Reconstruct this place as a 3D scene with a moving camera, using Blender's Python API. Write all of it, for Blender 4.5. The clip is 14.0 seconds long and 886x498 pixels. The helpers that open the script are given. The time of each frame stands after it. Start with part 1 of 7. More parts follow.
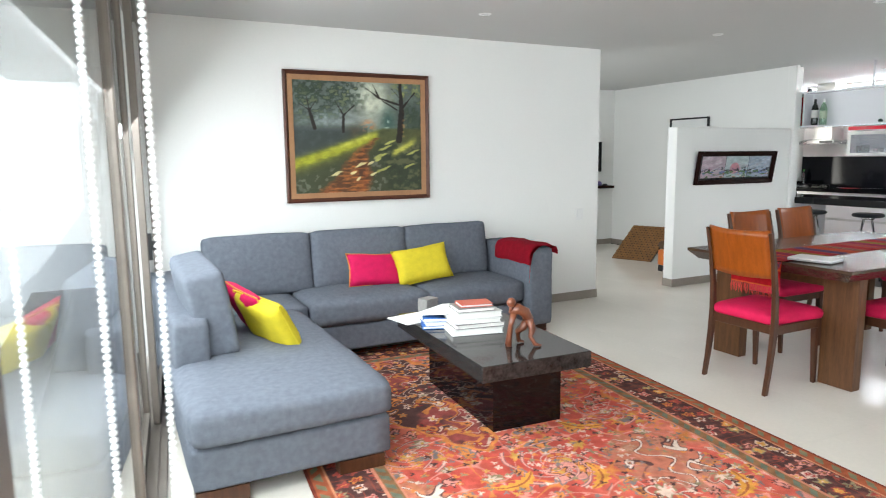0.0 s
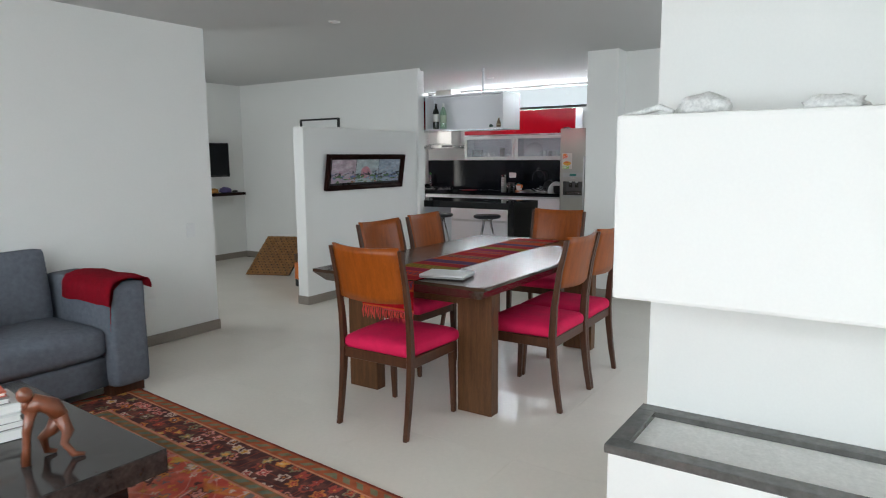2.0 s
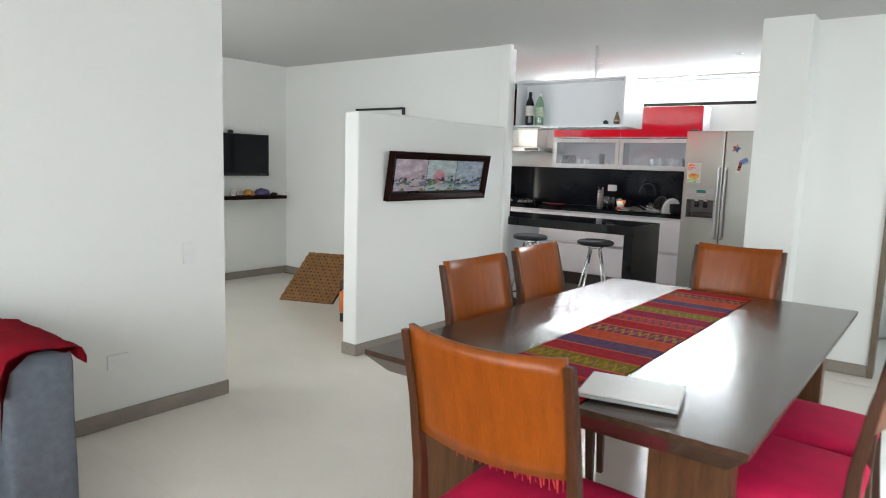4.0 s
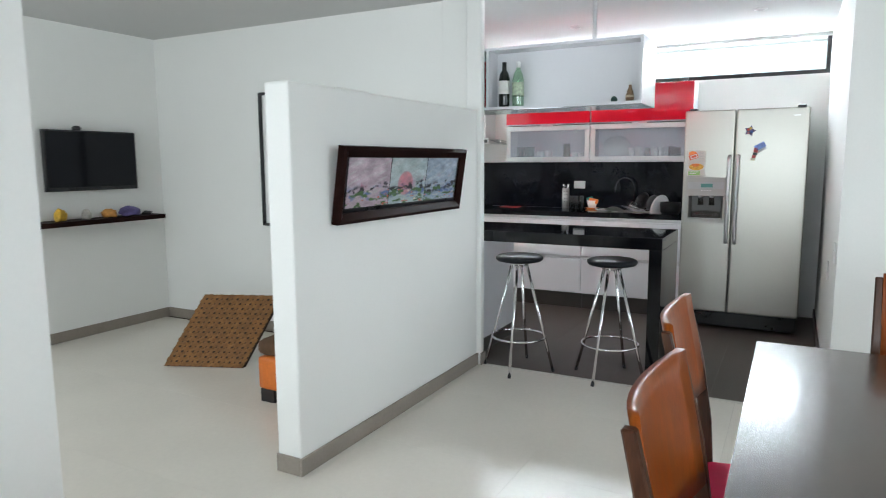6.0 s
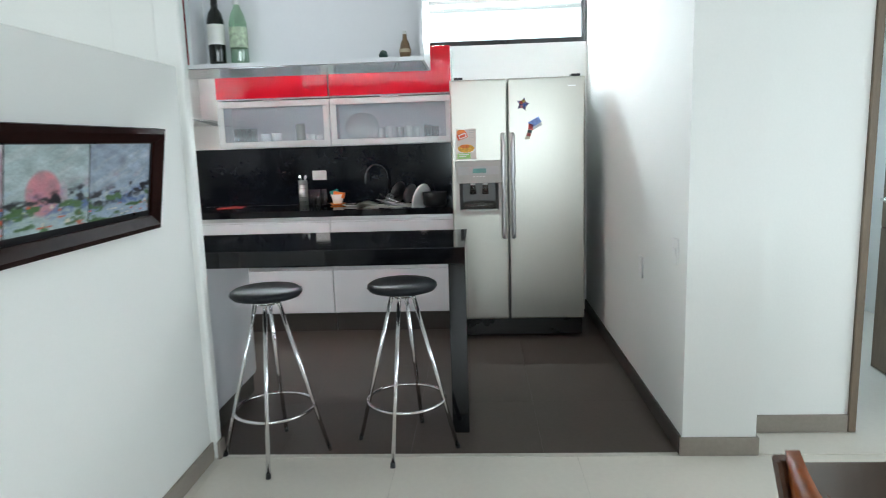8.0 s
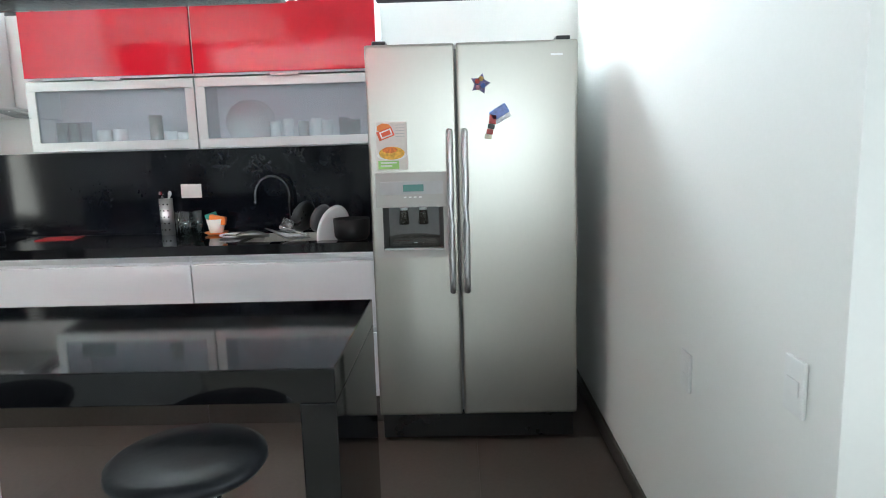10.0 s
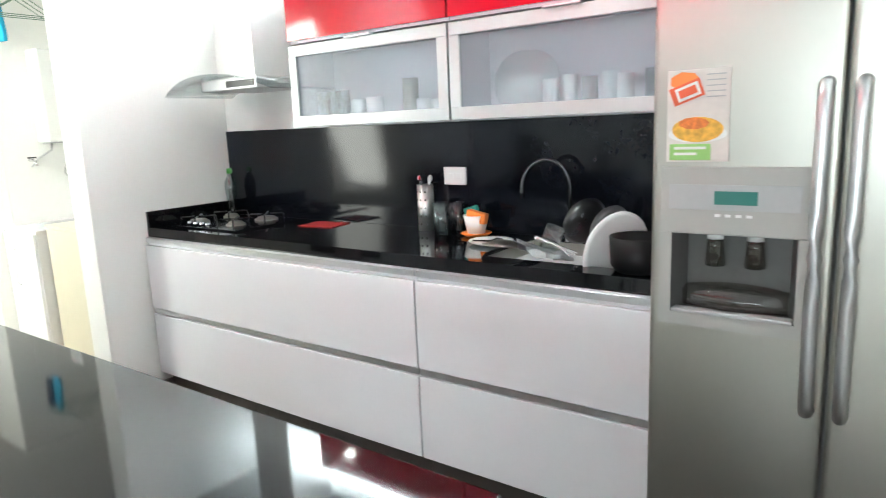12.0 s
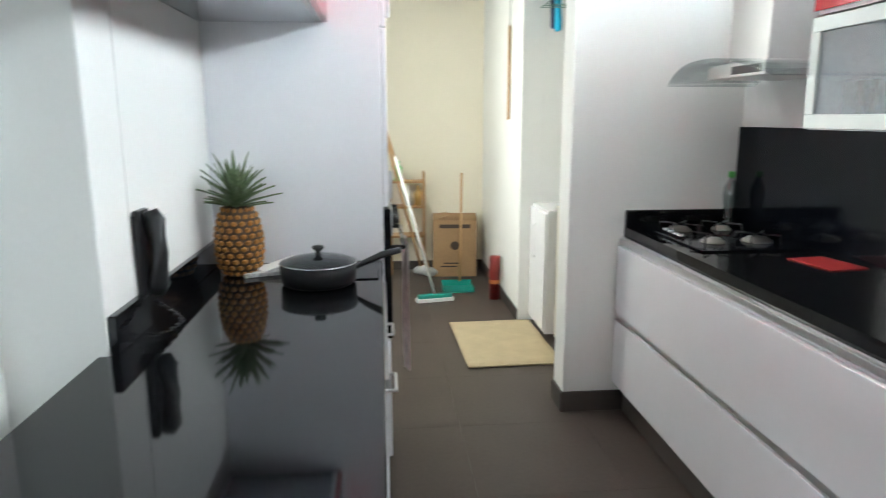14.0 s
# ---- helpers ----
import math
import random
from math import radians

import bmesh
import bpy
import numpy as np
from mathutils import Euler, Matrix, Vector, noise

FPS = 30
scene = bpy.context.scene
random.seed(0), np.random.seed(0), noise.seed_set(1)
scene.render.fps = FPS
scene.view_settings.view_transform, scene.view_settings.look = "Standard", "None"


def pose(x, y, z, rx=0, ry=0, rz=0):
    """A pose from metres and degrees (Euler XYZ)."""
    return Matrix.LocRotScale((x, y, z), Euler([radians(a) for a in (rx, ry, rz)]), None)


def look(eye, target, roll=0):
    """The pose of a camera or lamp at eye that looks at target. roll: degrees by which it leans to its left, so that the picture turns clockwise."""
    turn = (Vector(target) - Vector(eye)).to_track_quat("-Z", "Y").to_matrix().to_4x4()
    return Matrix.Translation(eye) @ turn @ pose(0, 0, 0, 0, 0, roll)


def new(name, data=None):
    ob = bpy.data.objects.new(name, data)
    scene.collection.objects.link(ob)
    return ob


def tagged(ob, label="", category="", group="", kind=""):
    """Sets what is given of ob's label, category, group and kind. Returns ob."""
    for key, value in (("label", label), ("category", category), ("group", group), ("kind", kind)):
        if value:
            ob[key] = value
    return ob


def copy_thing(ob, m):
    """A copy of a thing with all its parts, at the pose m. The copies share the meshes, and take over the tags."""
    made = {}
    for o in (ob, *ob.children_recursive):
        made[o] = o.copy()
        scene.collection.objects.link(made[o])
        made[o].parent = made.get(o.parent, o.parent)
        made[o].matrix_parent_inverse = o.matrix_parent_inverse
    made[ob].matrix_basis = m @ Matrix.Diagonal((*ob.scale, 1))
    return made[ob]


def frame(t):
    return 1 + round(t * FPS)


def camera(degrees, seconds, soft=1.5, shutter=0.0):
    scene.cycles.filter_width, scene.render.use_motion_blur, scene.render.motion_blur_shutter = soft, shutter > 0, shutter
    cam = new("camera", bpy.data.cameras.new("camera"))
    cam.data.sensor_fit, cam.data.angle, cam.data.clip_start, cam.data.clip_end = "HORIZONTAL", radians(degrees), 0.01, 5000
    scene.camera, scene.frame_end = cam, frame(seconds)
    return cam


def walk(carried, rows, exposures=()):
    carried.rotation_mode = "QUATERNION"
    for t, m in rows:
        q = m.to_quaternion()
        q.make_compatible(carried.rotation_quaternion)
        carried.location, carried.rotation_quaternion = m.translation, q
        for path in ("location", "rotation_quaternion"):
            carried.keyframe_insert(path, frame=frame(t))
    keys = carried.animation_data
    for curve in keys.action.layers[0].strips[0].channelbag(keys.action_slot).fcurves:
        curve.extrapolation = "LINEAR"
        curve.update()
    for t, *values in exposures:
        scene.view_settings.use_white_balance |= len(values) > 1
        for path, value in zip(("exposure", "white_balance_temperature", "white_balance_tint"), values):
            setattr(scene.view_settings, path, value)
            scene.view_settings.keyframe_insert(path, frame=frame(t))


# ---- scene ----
cam = camera(68.0, 14.0, soft=1.0, shutter=0.25)
PATH = [
    (0, (0.254, 0.636, 1.445), (1.147, 2.404, 1.167), -0.6),
    (0.5, (0.423, 0.675, 1.448), (1.42, 2.39, 1.198), -0.0),
    (1, (0.578, 0.836, 1.438), (1.775, 2.423, 1.213), -0.2),
    (1.2, (0.655, 0.937, 1.446), (1.969, 2.429, 1.233), -1.0),
    (1.5, (0.824, 1.08, 1.436), (2.324, 2.38, 1.191), -1.9),
    (2, (1.141, 1.234, 1.433), (2.793, 2.328, 1.157), -0.4),
    (2.1, (1.21, 1.261, 1.434), (2.853, 2.363, 1.143), 0.4),
    (2.5, (1.486, 1.478, 1.408), (3.135, 2.573, 1.121), 0.3),
    (2.7, (1.626, 1.594, 1.421), (3.291, 2.667, 1.14), 0.8),
    (3, (1.841, 1.798, 1.398), (3.469, 2.926, 1.124), 0.6),
    (3.5, (2.162, 2.152, 1.41), (3.732, 3.364, 1.153), 1.9),
    (3.7, (2.275, 2.311, 1.398), (3.842, 3.526, 1.139), 1.8),
    (6, (3.538, 3.97, 1.394), (5.288, 4.902, 1.132), -0.3),
    (6.5, (3.798, 4.205, 1.395), (5.682, 4.828, 1.147), -1.6),
    (7, (4.125, 4.395, 1.387), (6.054, 4.844, 1.11), -1.1),
    (7.5, (4.467, 4.528, 1.372), (6.424, 4.832, 1.097), -1.4),
    (8, (4.814, 4.614, 1.388), (6.786, 4.724, 1.069), -1.8),
    (8.5, (5.263, 4.646, 1.373), (7.24, 4.614, 1.073), -1.5),
    (10.8, (7.053, 4.247, 1.38), (9.001, 4.506, 1.034), -2.1),
    (11, (7.2, 4.223, 1.384), (9.12, 4.661, 1.032), -1.7),
    (11.5, (7.51, 4.203, 1.37), (9.262, 5.094, 0.997), -1.3),
    (12, (7.785, 4.276, 1.381), (9.372, 5.435, 1.007), -2.4),
    (12.5, (8.078, 4.307, 1.379), (9.415, 5.749, 1.012), -1.0),
    (13, (8.279, 4.343, 1.386), (9.358, 5.985, 1.012), -1.3),
    (13.5, (8.412, 4.461, 1.427), (9.102, 6.303, 1.068), -1.7),
    (14, (8.446, 4.479, 1.43), (8.628, 6.432, 1.039), -0.1),
]
walk(cam, [(t, look(eye, target, roll)) for t, eye, target, roll in PATH],
     [(0.0, 0.0, 6350, 8), (1.0, 0.0, 6350, 8), (1.5, -0.15, 6300, 9), (2.1, -0.75, 6250, 8), (2.7, -0.85, 6250, 8), (3.0, -0.6, 6250, 7), (3.5, -0.06, 6480, 7),
      (6.0, 0.0, 6150, 6), (7.2, 0.0, 6120, 5), (8.0, 0.12, 6080, 2), (8.5, 0.15, 6060, 2), (10.8, 0.4, 6000, 2), (11.5, 0.68, 6100, 3), (12.0, 0.8, 6150, 2), (12.5, 0.72, 6150, 2), (13.0, 0.45, 5980, 3), (13.5, 0.28, 6000, 3), (14.0, -0.04, 6100, 3)])

# ---------------- world, lights, exposure ----------------
world = bpy.data.worlds.new("sky")
scene.world = world
world.use_nodes = True
wn = world.node_tree
sky = wn.nodes.new("ShaderNodeTexSky")
sky.sky_type = "NISHITA"
sky.sun_disc = False
sky.sun_elevation, sky.sun_rotation = radians(50), radians(60)
sky.air_density, sky.dust_density = 1.0, 3.0
wn.links.new(sky.outputs[0], wn.nodes["Background"].inputs[0])
wn.nodes["Background"].inputs[1].default_value = 0.12
sun_data = bpy.data.lights.new("sun", "SUN")
sun_data.energy, sun_data.angle, sun_data.color = 1.2, radians(12), (1.0, 0.96, 0.9)
sun_ob = new("sun", sun_data)
sun_ob.matrix_world = look((20, 10, 25), (9, 6, 0))


def window_light(name, eye, target, w, h, watts, colour=(1, 1, 1)):
    """Sky light that enters by an opening."""
    d = bpy.data.lights.new(name, "AREA")
    d.shape, d.size, d.size_y, d.energy, d.color = "RECTANGLE", w, h, watts, colour
    ob = new(name, d)
    ob.matrix_world = look(eye, target)
    return ob


# opening by opening: big sliding window, south window, kitchen clerestory, bathroom, hall, laundry
window_light("light_sliding_window", (0.08, 2.3, 1.45), (1.08, 2.215, 0.72), 6.0, 1.7, 235, (0.93, 0.97, 1.0))
window_light("light_south_window", (5.9, 0.1, 1.4), (5.9, 1.1, 0.8), 3.0, 2.0, 58, (0.86, 0.93, 1.0))
window_light("light_clerestory", (10.26, 5.6, 2.30), (9.26, 5.6, 1.75), 3.5, 0.28, 130, (0.93, 0.96, 1.0))
window_light("light_bathroom", (10.0, 2.75, 1.77), (9.0, 2.75, 1.6), 1.0, 0.26, 20, (0.74, 0.88, 1.0))
window_light("light_hall", (3.75, 7.6, 1.5), (4.75, 7.6, 1.45), 1.8, 1.6, 35, (0.95, 0.98, 1.0))
# added lamp in an unseen opening, brightens the laundry walls and pier
window_light("light_laundry", (7.83, 8.72, 1.55), (8.83, 9.02, 1.42), 1.0, 1.4, 44, (1.0, 0.96, 0.88))



def spot_lamp(x, y, watts):
    """A lit ceiling spotlight."""
    d = bpy.data.lights.new("light_spot", "AREA")
    d.shape, d.size, d.energy, d.color = "DISK", 0.05, watts, (1.0, 0.97, 0.92)
    new("light_spot", d).matrix_world = look((x, y, 2.455), (x, y + 0.001, 0))


for sx, sy, sw_ in ((8.90, 5.60, 9), (9.2, 7.05, 5)):
    spot_lamp(sx, sy, sw_)

# ---------------- materials ----------------


def material(name, colour, rough=0.5, metal=0.0, vary=0.06, scale=6.0, fine=60.0, bump=0.05, spec=0.5, coat=0.0, stretch=(1, 1, 1)):
    """A surface with broad mottling, fine grain and a little relief, in metres."""
    m = bpy.data.materials.new(name)
    m.use_nodes = True
    nt = m.node_tree
    b = nt.nodes["Principled BSDF"]
    tc = nt.nodes.new("ShaderNodeTexCoord")
    mp = nt.nodes.new("ShaderNodeMapping")
    mp.inputs["Scale"].default_value = stretch
    nt.links.new(tc.outputs["Object"], mp.inputs[0])
    n1 = nt.nodes.new("ShaderNodeTexNoise")
    n1.inputs["Scale"].default_value, n1.inputs["Detail"].default_value = scale, 4
    n2 = nt.nodes.new("ShaderNodeTexNoise")
    n2.inputs["Scale"].default_value, n2.inputs["Detail"].default_value = fine, 3
    for n in (n1, n2):
        nt.links.new(mp.outputs[0], n.inputs["Vector"])
    mix = nt.nodes.new("ShaderNodeMath")
    mix.operation = "MULTIPLY_ADD"
    nt.links.new(n1.outputs[0], mix.inputs[0])
    mix.inputs[1].default_value = 0.6
    sc = nt.nodes.new("ShaderNodeMath")
    sc.operation = "MULTIPLY"
    nt.links.new(n2.outputs[0], sc.inputs[0])
    sc.inputs[1].default_value = 0.4
    nt.links.new(sc.outputs[0], mix.inputs[2])
    ramp = nt.nodes.new("ShaderNodeValToRGB")
    ramp.color_ramp.elements[0].position, ramp.color_ramp.elements[1].position = 0.3, 0.7
    ramp.color_ramp.elements[0].color = tuple(max(0, c * (1 - vary)) for c in colour) + (1,)
    ramp.color_ramp.elements[1].color = tuple(min(1, c * (1 + vary)) for c in colour) + (1,)
    nt.links.new(mix.outputs[0], ramp.inputs[0])
    nt.links.new(ramp.outputs[0], b.inputs["Base Color"])
    rr = nt.nodes.new("ShaderNodeMapRange")
    rr.inputs["To Min"].default_value, rr.inputs["To Max"].default_value = max(0.0, rough * 0.88), min(1.0, rough * 1.12)
    nt.links.new(n1.outputs[0], rr.inputs[0])
    nt.links.new(rr.outputs[0], b.inputs["Roughness"])
    b.inputs["Metallic"].default_value = metal
    b.inputs["Specular IOR Level"].default_value = spec
    b.inputs["Coat Weight"].default_value = coat
    b.inputs["Coat Roughness"].default_value = 0.08
    if bump:
        bp = nt.nodes.new("ShaderNodeBump")
        bp.inputs["Strength"].default_value, bp.inputs["Distance"].default_value = bump, 0.004
        nt.links.new(n2.outputs[0], bp.inputs["Height"])
        nt.links.new(bp.outputs[0], b.inputs["Normal"])
    return m


def glass(name, colour=(1, 1, 1), rough=0.0, mixin=0.1):
    """Thin clear pane: mostly see-through, with a Fresnel gloss."""
    m = bpy.data.materials.new(name)
    m.use_nodes = True
    nt = m.node_tree
    nt.nodes.remove(nt.nodes["Principled BSDF"])
    out = nt.nodes["Material Output"]
    tr, gl, mx, lw, fr = (nt.nodes.new(n) for n in ("ShaderNodeBsdfTransparent", "ShaderNodeBsdfGlossy", "ShaderNodeMixShader", "ShaderNodeLayerWeight", "ShaderNodeMath"))
    tr.inputs[0].default_value = (*colour, 1)
    gl.inputs["Roughness"].default_value = rough
    lw.inputs["Blend"].default_value = 0.5
    fr.operation = "POWER"
    nt.links.new(lw.outputs["Facing"], fr.inputs[0])
    fr.inputs[1].default_value = 5.0
    ad = nt.nodes.new("ShaderNodeMath")
    ad.operation = "ADD"
    ad.use_clamp = True
    nt.links.new(fr.outputs[0], ad.inputs[0])
    ad.inputs[1].default_value = mixin
    nt.links.new(ad.outputs[0], mx.inputs[0])
    nt.links.new(tr.outputs[0], mx.inputs[1])
    nt.links.new(gl.outputs[0], mx.inputs[2])
    nt.links.new(mx.outputs[0], out.inputs[0])
    return m


WALL = material("white_wall_paint", (0.80, 0.80, 0.775), 0.75, vary=0.02, scale=1.5, fine=90, bump=0.06)
# greyer than the white walls: the ceiling's weaker light is put into its colour
CEIL = material("dimmed_white_ceiling_paint", (0.56, 0.56, 0.55), 0.85, vary=0.02, scale=1.2, fine=70, bump=0.04)
FLOOR = material("cream_stone_tile", (0.75, 0.705, 0.63), 0.22, vary=0.04, scale=2.0, fine=40, bump=0.008, spec=0.4)
GROUT = material("tile_joint", (0.73, 0.685, 0.61), 0.4, vary=0.05)
KFLOOR = material("brown_stone_tile", (0.078, 0.062, 0.053), 0.36, vary=0.14, scale=3.0, fine=50, bump=0.02, spec=0.2)
KGROUT = material("dark_tile_joint", (0.07, 0.056, 0.048), 0.5)
BASE = material("taupe_skirting_tile", (0.27, 0.235, 0.20), 0.4, vary=0.12, scale=5)
KBASE = material("dark_skirting_tile", (0.062, 0.052, 0.046), 0.4, vary=0.12, scale=5)
FLAPALU = material("satin_anodised_frame", (0.50, 0.53, 0.53), 0.45, 0.7, vary=0.03, bump=0.0)
HOODST = material("bright_hood_steel", (0.66, 0.65, 0.64), 0.38, 0.9, vary=0.03, bump=0.0)
ALU = material("brushed_aluminium", (0.62, 0.62, 0.63), 0.35, 1.0, vary=0.06, scale=10, fine=200, bump=0.02)
BRONZE = material("bronze_window_frame", (0.22, 0.19, 0.165), 0.4, 0.6, vary=0.1)
PANE = glass("window_glass", (0.96, 0.98, 0.98), 0.0, 0.04)
SOFA = material("grey_blue_sofa_weave", (0.138, 0.152, 0.180), 0.95, vary=0.2, scale=34, fine=320, bump=0.6, spec=0.12)
YELLOW = material("yellow_cushion_cloth", (0.62, 0.50, 0.03), 0.85, vary=0.12, scale=20, fine=350, bump=0.3, spec=0.2)
PINK = material("magenta_cushion_cloth", (0.58, 0.012, 0.09), 0.85, vary=0.14, scale=20, fine=350, bump=0.3, spec=0.2)
PIPING = material("orange_piping", (0.65, 0.25, 0.05), 0.8)
THROW = material("red_knit_throw", (0.42, 0.012, 0.03), 0.9, vary=0.2, scale=25, fine=300, bump=0.5, spec=0.15)
SEATRED = material("magenta_seat_velvet", (0.60, 0.012, 0.075), 0.8, vary=0.18, scale=12, fine=300, bump=0.25, spec=0.2)
WOODO = material("orange_brown_veneer", (0.27, 0.062, 0.006), 0.34, vary=0.26, scale=4, fine=30, bump=0.02, stretch=(8, 8, 1), coat=0.06, spec=0.3)
WOODD = material("dark_brown_wood", (0.068, 0.025, 0.011), 0.38, vary=0.35, scale=5, fine=40, bump=0.06, stretch=(9, 9, 1), spec=0.35, coat=0.08)
WOODT = material("table_wood", (0.10, 0.043, 0.017), 0.42, vary=0.4, scale=4, fine=30, bump=0.08, stretch=(10, 10, 1), spec=0.3, coat=0.04)
WOODTOP = material("dark_table_top", (0.060, 0.034, 0.022), 0.22, vary=0.4, scale=4, fine=30, bump=0.05, stretch=(1, 10, 10), coat=0.2)
BLACKST = material("black_polished_granite", (0.004, 0.004, 0.005), 0.055, vary=0.5, scale=90, fine=300, bump=0.0, spec=0.38)
BLACKGL = material("black_back_glass", (0.004, 0.005, 0.008), 0.10, vary=0.2, bump=0.0, spec=0.22)
MARBLE = material("black_fossil_marble", (0.026, 0.023, 0.022), 0.12, vary=0.97, scale=26, fine=80, bump=0.0, spec=0.35)
LACQ = material("white_lacquer", (0.79, 0.79, 0.82), 0.22, vary=0.015, bump=0.005)
REDL = material("red_gloss_lacquer", (0.48, 0.007, 0.020), 0.08, vary=0.04, bump=0.0, coat=0.5)
STEEL = material("brushed_stainless", (0.43, 0.415, 0.375), 0.33, 1.0, vary=0.02, scale=3, fine=70, bump=0.0, stretch=(1, 1, 0.5))
CHROME = material("chrome", (0.75, 0.75, 0.76), 0.08, 1.0, vary=0.02, bump=0.0)
BLACKP = material("black_plastic", (0.010, 0.010, 0.011), 0.28, vary=0.2, bump=0.02)
BLACKV = material("black_vinyl", (0.010, 0.011, 0.014), 0.42, spec=0.25, vary=0.2, scale=30, bump=0.08)
WHITEP = material("white_plastic", (0.78, 0.78, 0.77), 0.35, vary=0.02, bump=0.01)
GREYP = material("grey_plastic", (0.42, 0.43, 0.43), 0.4, vary=0.05)
DARKF = material("dark_frame_wood", (0.016, 0.006, 0.005), 0.4, vary=0.3, scale=6, fine=40, bump=0.04, spec=0.03)
FRAMEB = material("red_brown_frame_wood", (0.085, 0.030, 0.018), 0.45, vary=0.25, scale=6, fine=40, bump=0.04, spec=0.3)
PAPER = material("white_paper", (0.80, 0.79, 0.76), 0.8, vary=0.04, fine=120)

# ---------------- building helpers ----------------


def box(bm, x0, y0, z0, x1, y1, z1, bevel=0.0, seg=2):
    r = bmesh.ops.create_cube(bm, size=1.0)
    for v in r["verts"]:
        v.co = Vector((x0 + (v.co.x + 0.5) * (x1 - x0), y0 + (v.co.y + 0.5) * (y1 - y0), z0 + (v.co.z + 0.5) * (z1 - z0)))
    if bevel:
        es = {e for v in r["verts"] for e in v.link_edges}
        bmesh.ops.bevel(bm, geom=list(es), offset=bevel, segments=seg, affect="EDGES", profile=0.6)
    return bm


def B(x0, y0, z0, x1, y1, z1, bevel=0.0, seg=2):
    return box(bmesh.new(), x0, y0, z0, x1, y1, z1, bevel, seg)


def rod(bm, p0, p1, r0, r1=None, seg=12):
    """A tapered round bar from p0 to p1."""
    p0, p1 = Vector(p0), Vector(p1)
    r1 = r0 if r1 is None else r1
    r = bmesh.ops.create_cone(bm, cap_ends=True, segments=seg, radius1=r0, radius2=r1, depth=(p1 - p0).length)
    m = Matrix.Translation((p0 + p1) / 2) @ (p1 - p0).to_track_quat("Z", "Y").to_matrix().to_4x4()
    bmesh.ops.transform(bm, matrix=m, verts=r["verts"])
    return bm


def pipe(bm, pts, r, seg=8, closed=False):
    """A round tube along points; r may be a list."""
    pts = [Vector(p) for p in pts]
    n = len(pts)
    rings = []
    for i, p in enumerate(pts):
        a = pts[(i - 1) % n] if closed or i else p
        b = pts[(i + 1) % n] if closed or i < n - 1 else p
        q = (b - a).to_track_quat("Z", "Y")
        rad = r[i] if isinstance(r, (list, tuple)) else r
        rings.append([bm.verts.new(p + q @ Vector((rad * math.cos(2 * math.pi * k / seg), rad * math.sin(2 * math.pi * k / seg), 0))) for k in range(seg)])
    for i in range(n if closed else n - 1):
        ra, rb = rings[i], rings[(i + 1) % n]
        for k in range(seg):
            bm.faces.new((ra[k], ra[(k + 1) % seg], rb[(k + 1) % seg], rb[k]))
    if not closed:
        bm.faces.new(rings[0][::-1])
        bm.faces.new(rings[-1])
    return bm


def lathe(bm, prof, seg=24, at=(0, 0, 0)):
    """A turned shape from (radius, z) pairs."""
    at = Vector(at)
    rings = []
    for r, z in prof:
        if r < 1e-5:
            rings.append([bm.verts.new(at + Vector((0, 0, z)))] * seg)
        else:
            rings.append([bm.verts.new(at + Vector((r * math.cos(2 * math.pi * k / seg), r * math.sin(2 * math.pi * k / seg), z))) for k in range(seg)])
    for a, b in zip(rings, rings[1:]):
        for k in range(seg):
            f = list(dict.fromkeys((a[k], a[(k + 1) % seg], b[(k + 1) % seg], b[k])))
            if len(f) > 2:
                bm.faces.new(f)
    return bm


def puff(bm, x0, y0, z0, x1, y1, z1, r=0.05, n=9, bulge=(0, 0, 0), wob=0.0, seed=0):
    """An upholstered block: rounded edges, faces that swell, slight unevenness."""
    c, h = Vector(((x0 + x1) / 2, (y0 + y1) / 2, (z0 + z1) / 2)), Vector(((x1 - x0) / 2, (y1 - y0) / 2, (z1 - z0) / 2))
    r = min(r, *h)
    made = bmesh.ops.create_cube(bm, size=2.0)
    es = list({e for v in made["verts"] for e in v.link_edges})
    bmesh.ops.subdivide_edges(bm, edges=es, cuts=n, use_grid_fill=True)
    for v in bm.verts:
        u = v.co.copy()
        s = Vector([math.copysign(abs(k) ** 0.75, k) for k in u])
        p = Vector([s[i] * h[i] for i in range(3)])
        q = Vector([max(-(h[i] - r), min(h[i] - r, p[i])) for i in range(3)])
        d = p - q
        if d.length > 1e-6:
            p = q + d.normalized() * min(r, d.length if max(abs(d.x), abs(d.y), abs(d.z)) < r - 1e-6 else r)
        p += Vector((bulge[0] * u.x * (1 - u.y ** 2) * (1 - u.z ** 2), bulge[1] * u.y * (1 - u.x ** 2) * (1 - u.z ** 2), bulge[2] * u.z * (1 - u.x ** 2) * (1 - u.y ** 2)))
        if wob:
            p += wob * noise.noise_vector((p + Vector((seed * 3.1, seed, 0))) * 4)
        v.co = c + p
    for f in bm.faces:
        f.smooth = True
    return bm


def turn(bm, m):
    bmesh.ops.transform(bm, matrix=m, verts=bm.verts)
    return bm


def mesh_of(name, bm, mat, smooth=False):
    me = bpy.data.meshes.new(name)
    bmesh.ops.recalc_face_normals(bm, faces=bm.faces)
    if smooth:
        for f in bm.faces:
            f.smooth = True
    bm.to_mesh(me)
    bm.free()
    for mm in (mat if isinstance(mat, (list, tuple)) else [mat]):
        me.materials.append(mm)
    return me


def thing(name, loc, label, category, group="", rz=0.0):
    ob = new(name)
    ob.empty_display_size = 0.1
    ob.matrix_world = pose(*loc, 0, 0, rz)
    return tagged(ob, label, category, group)


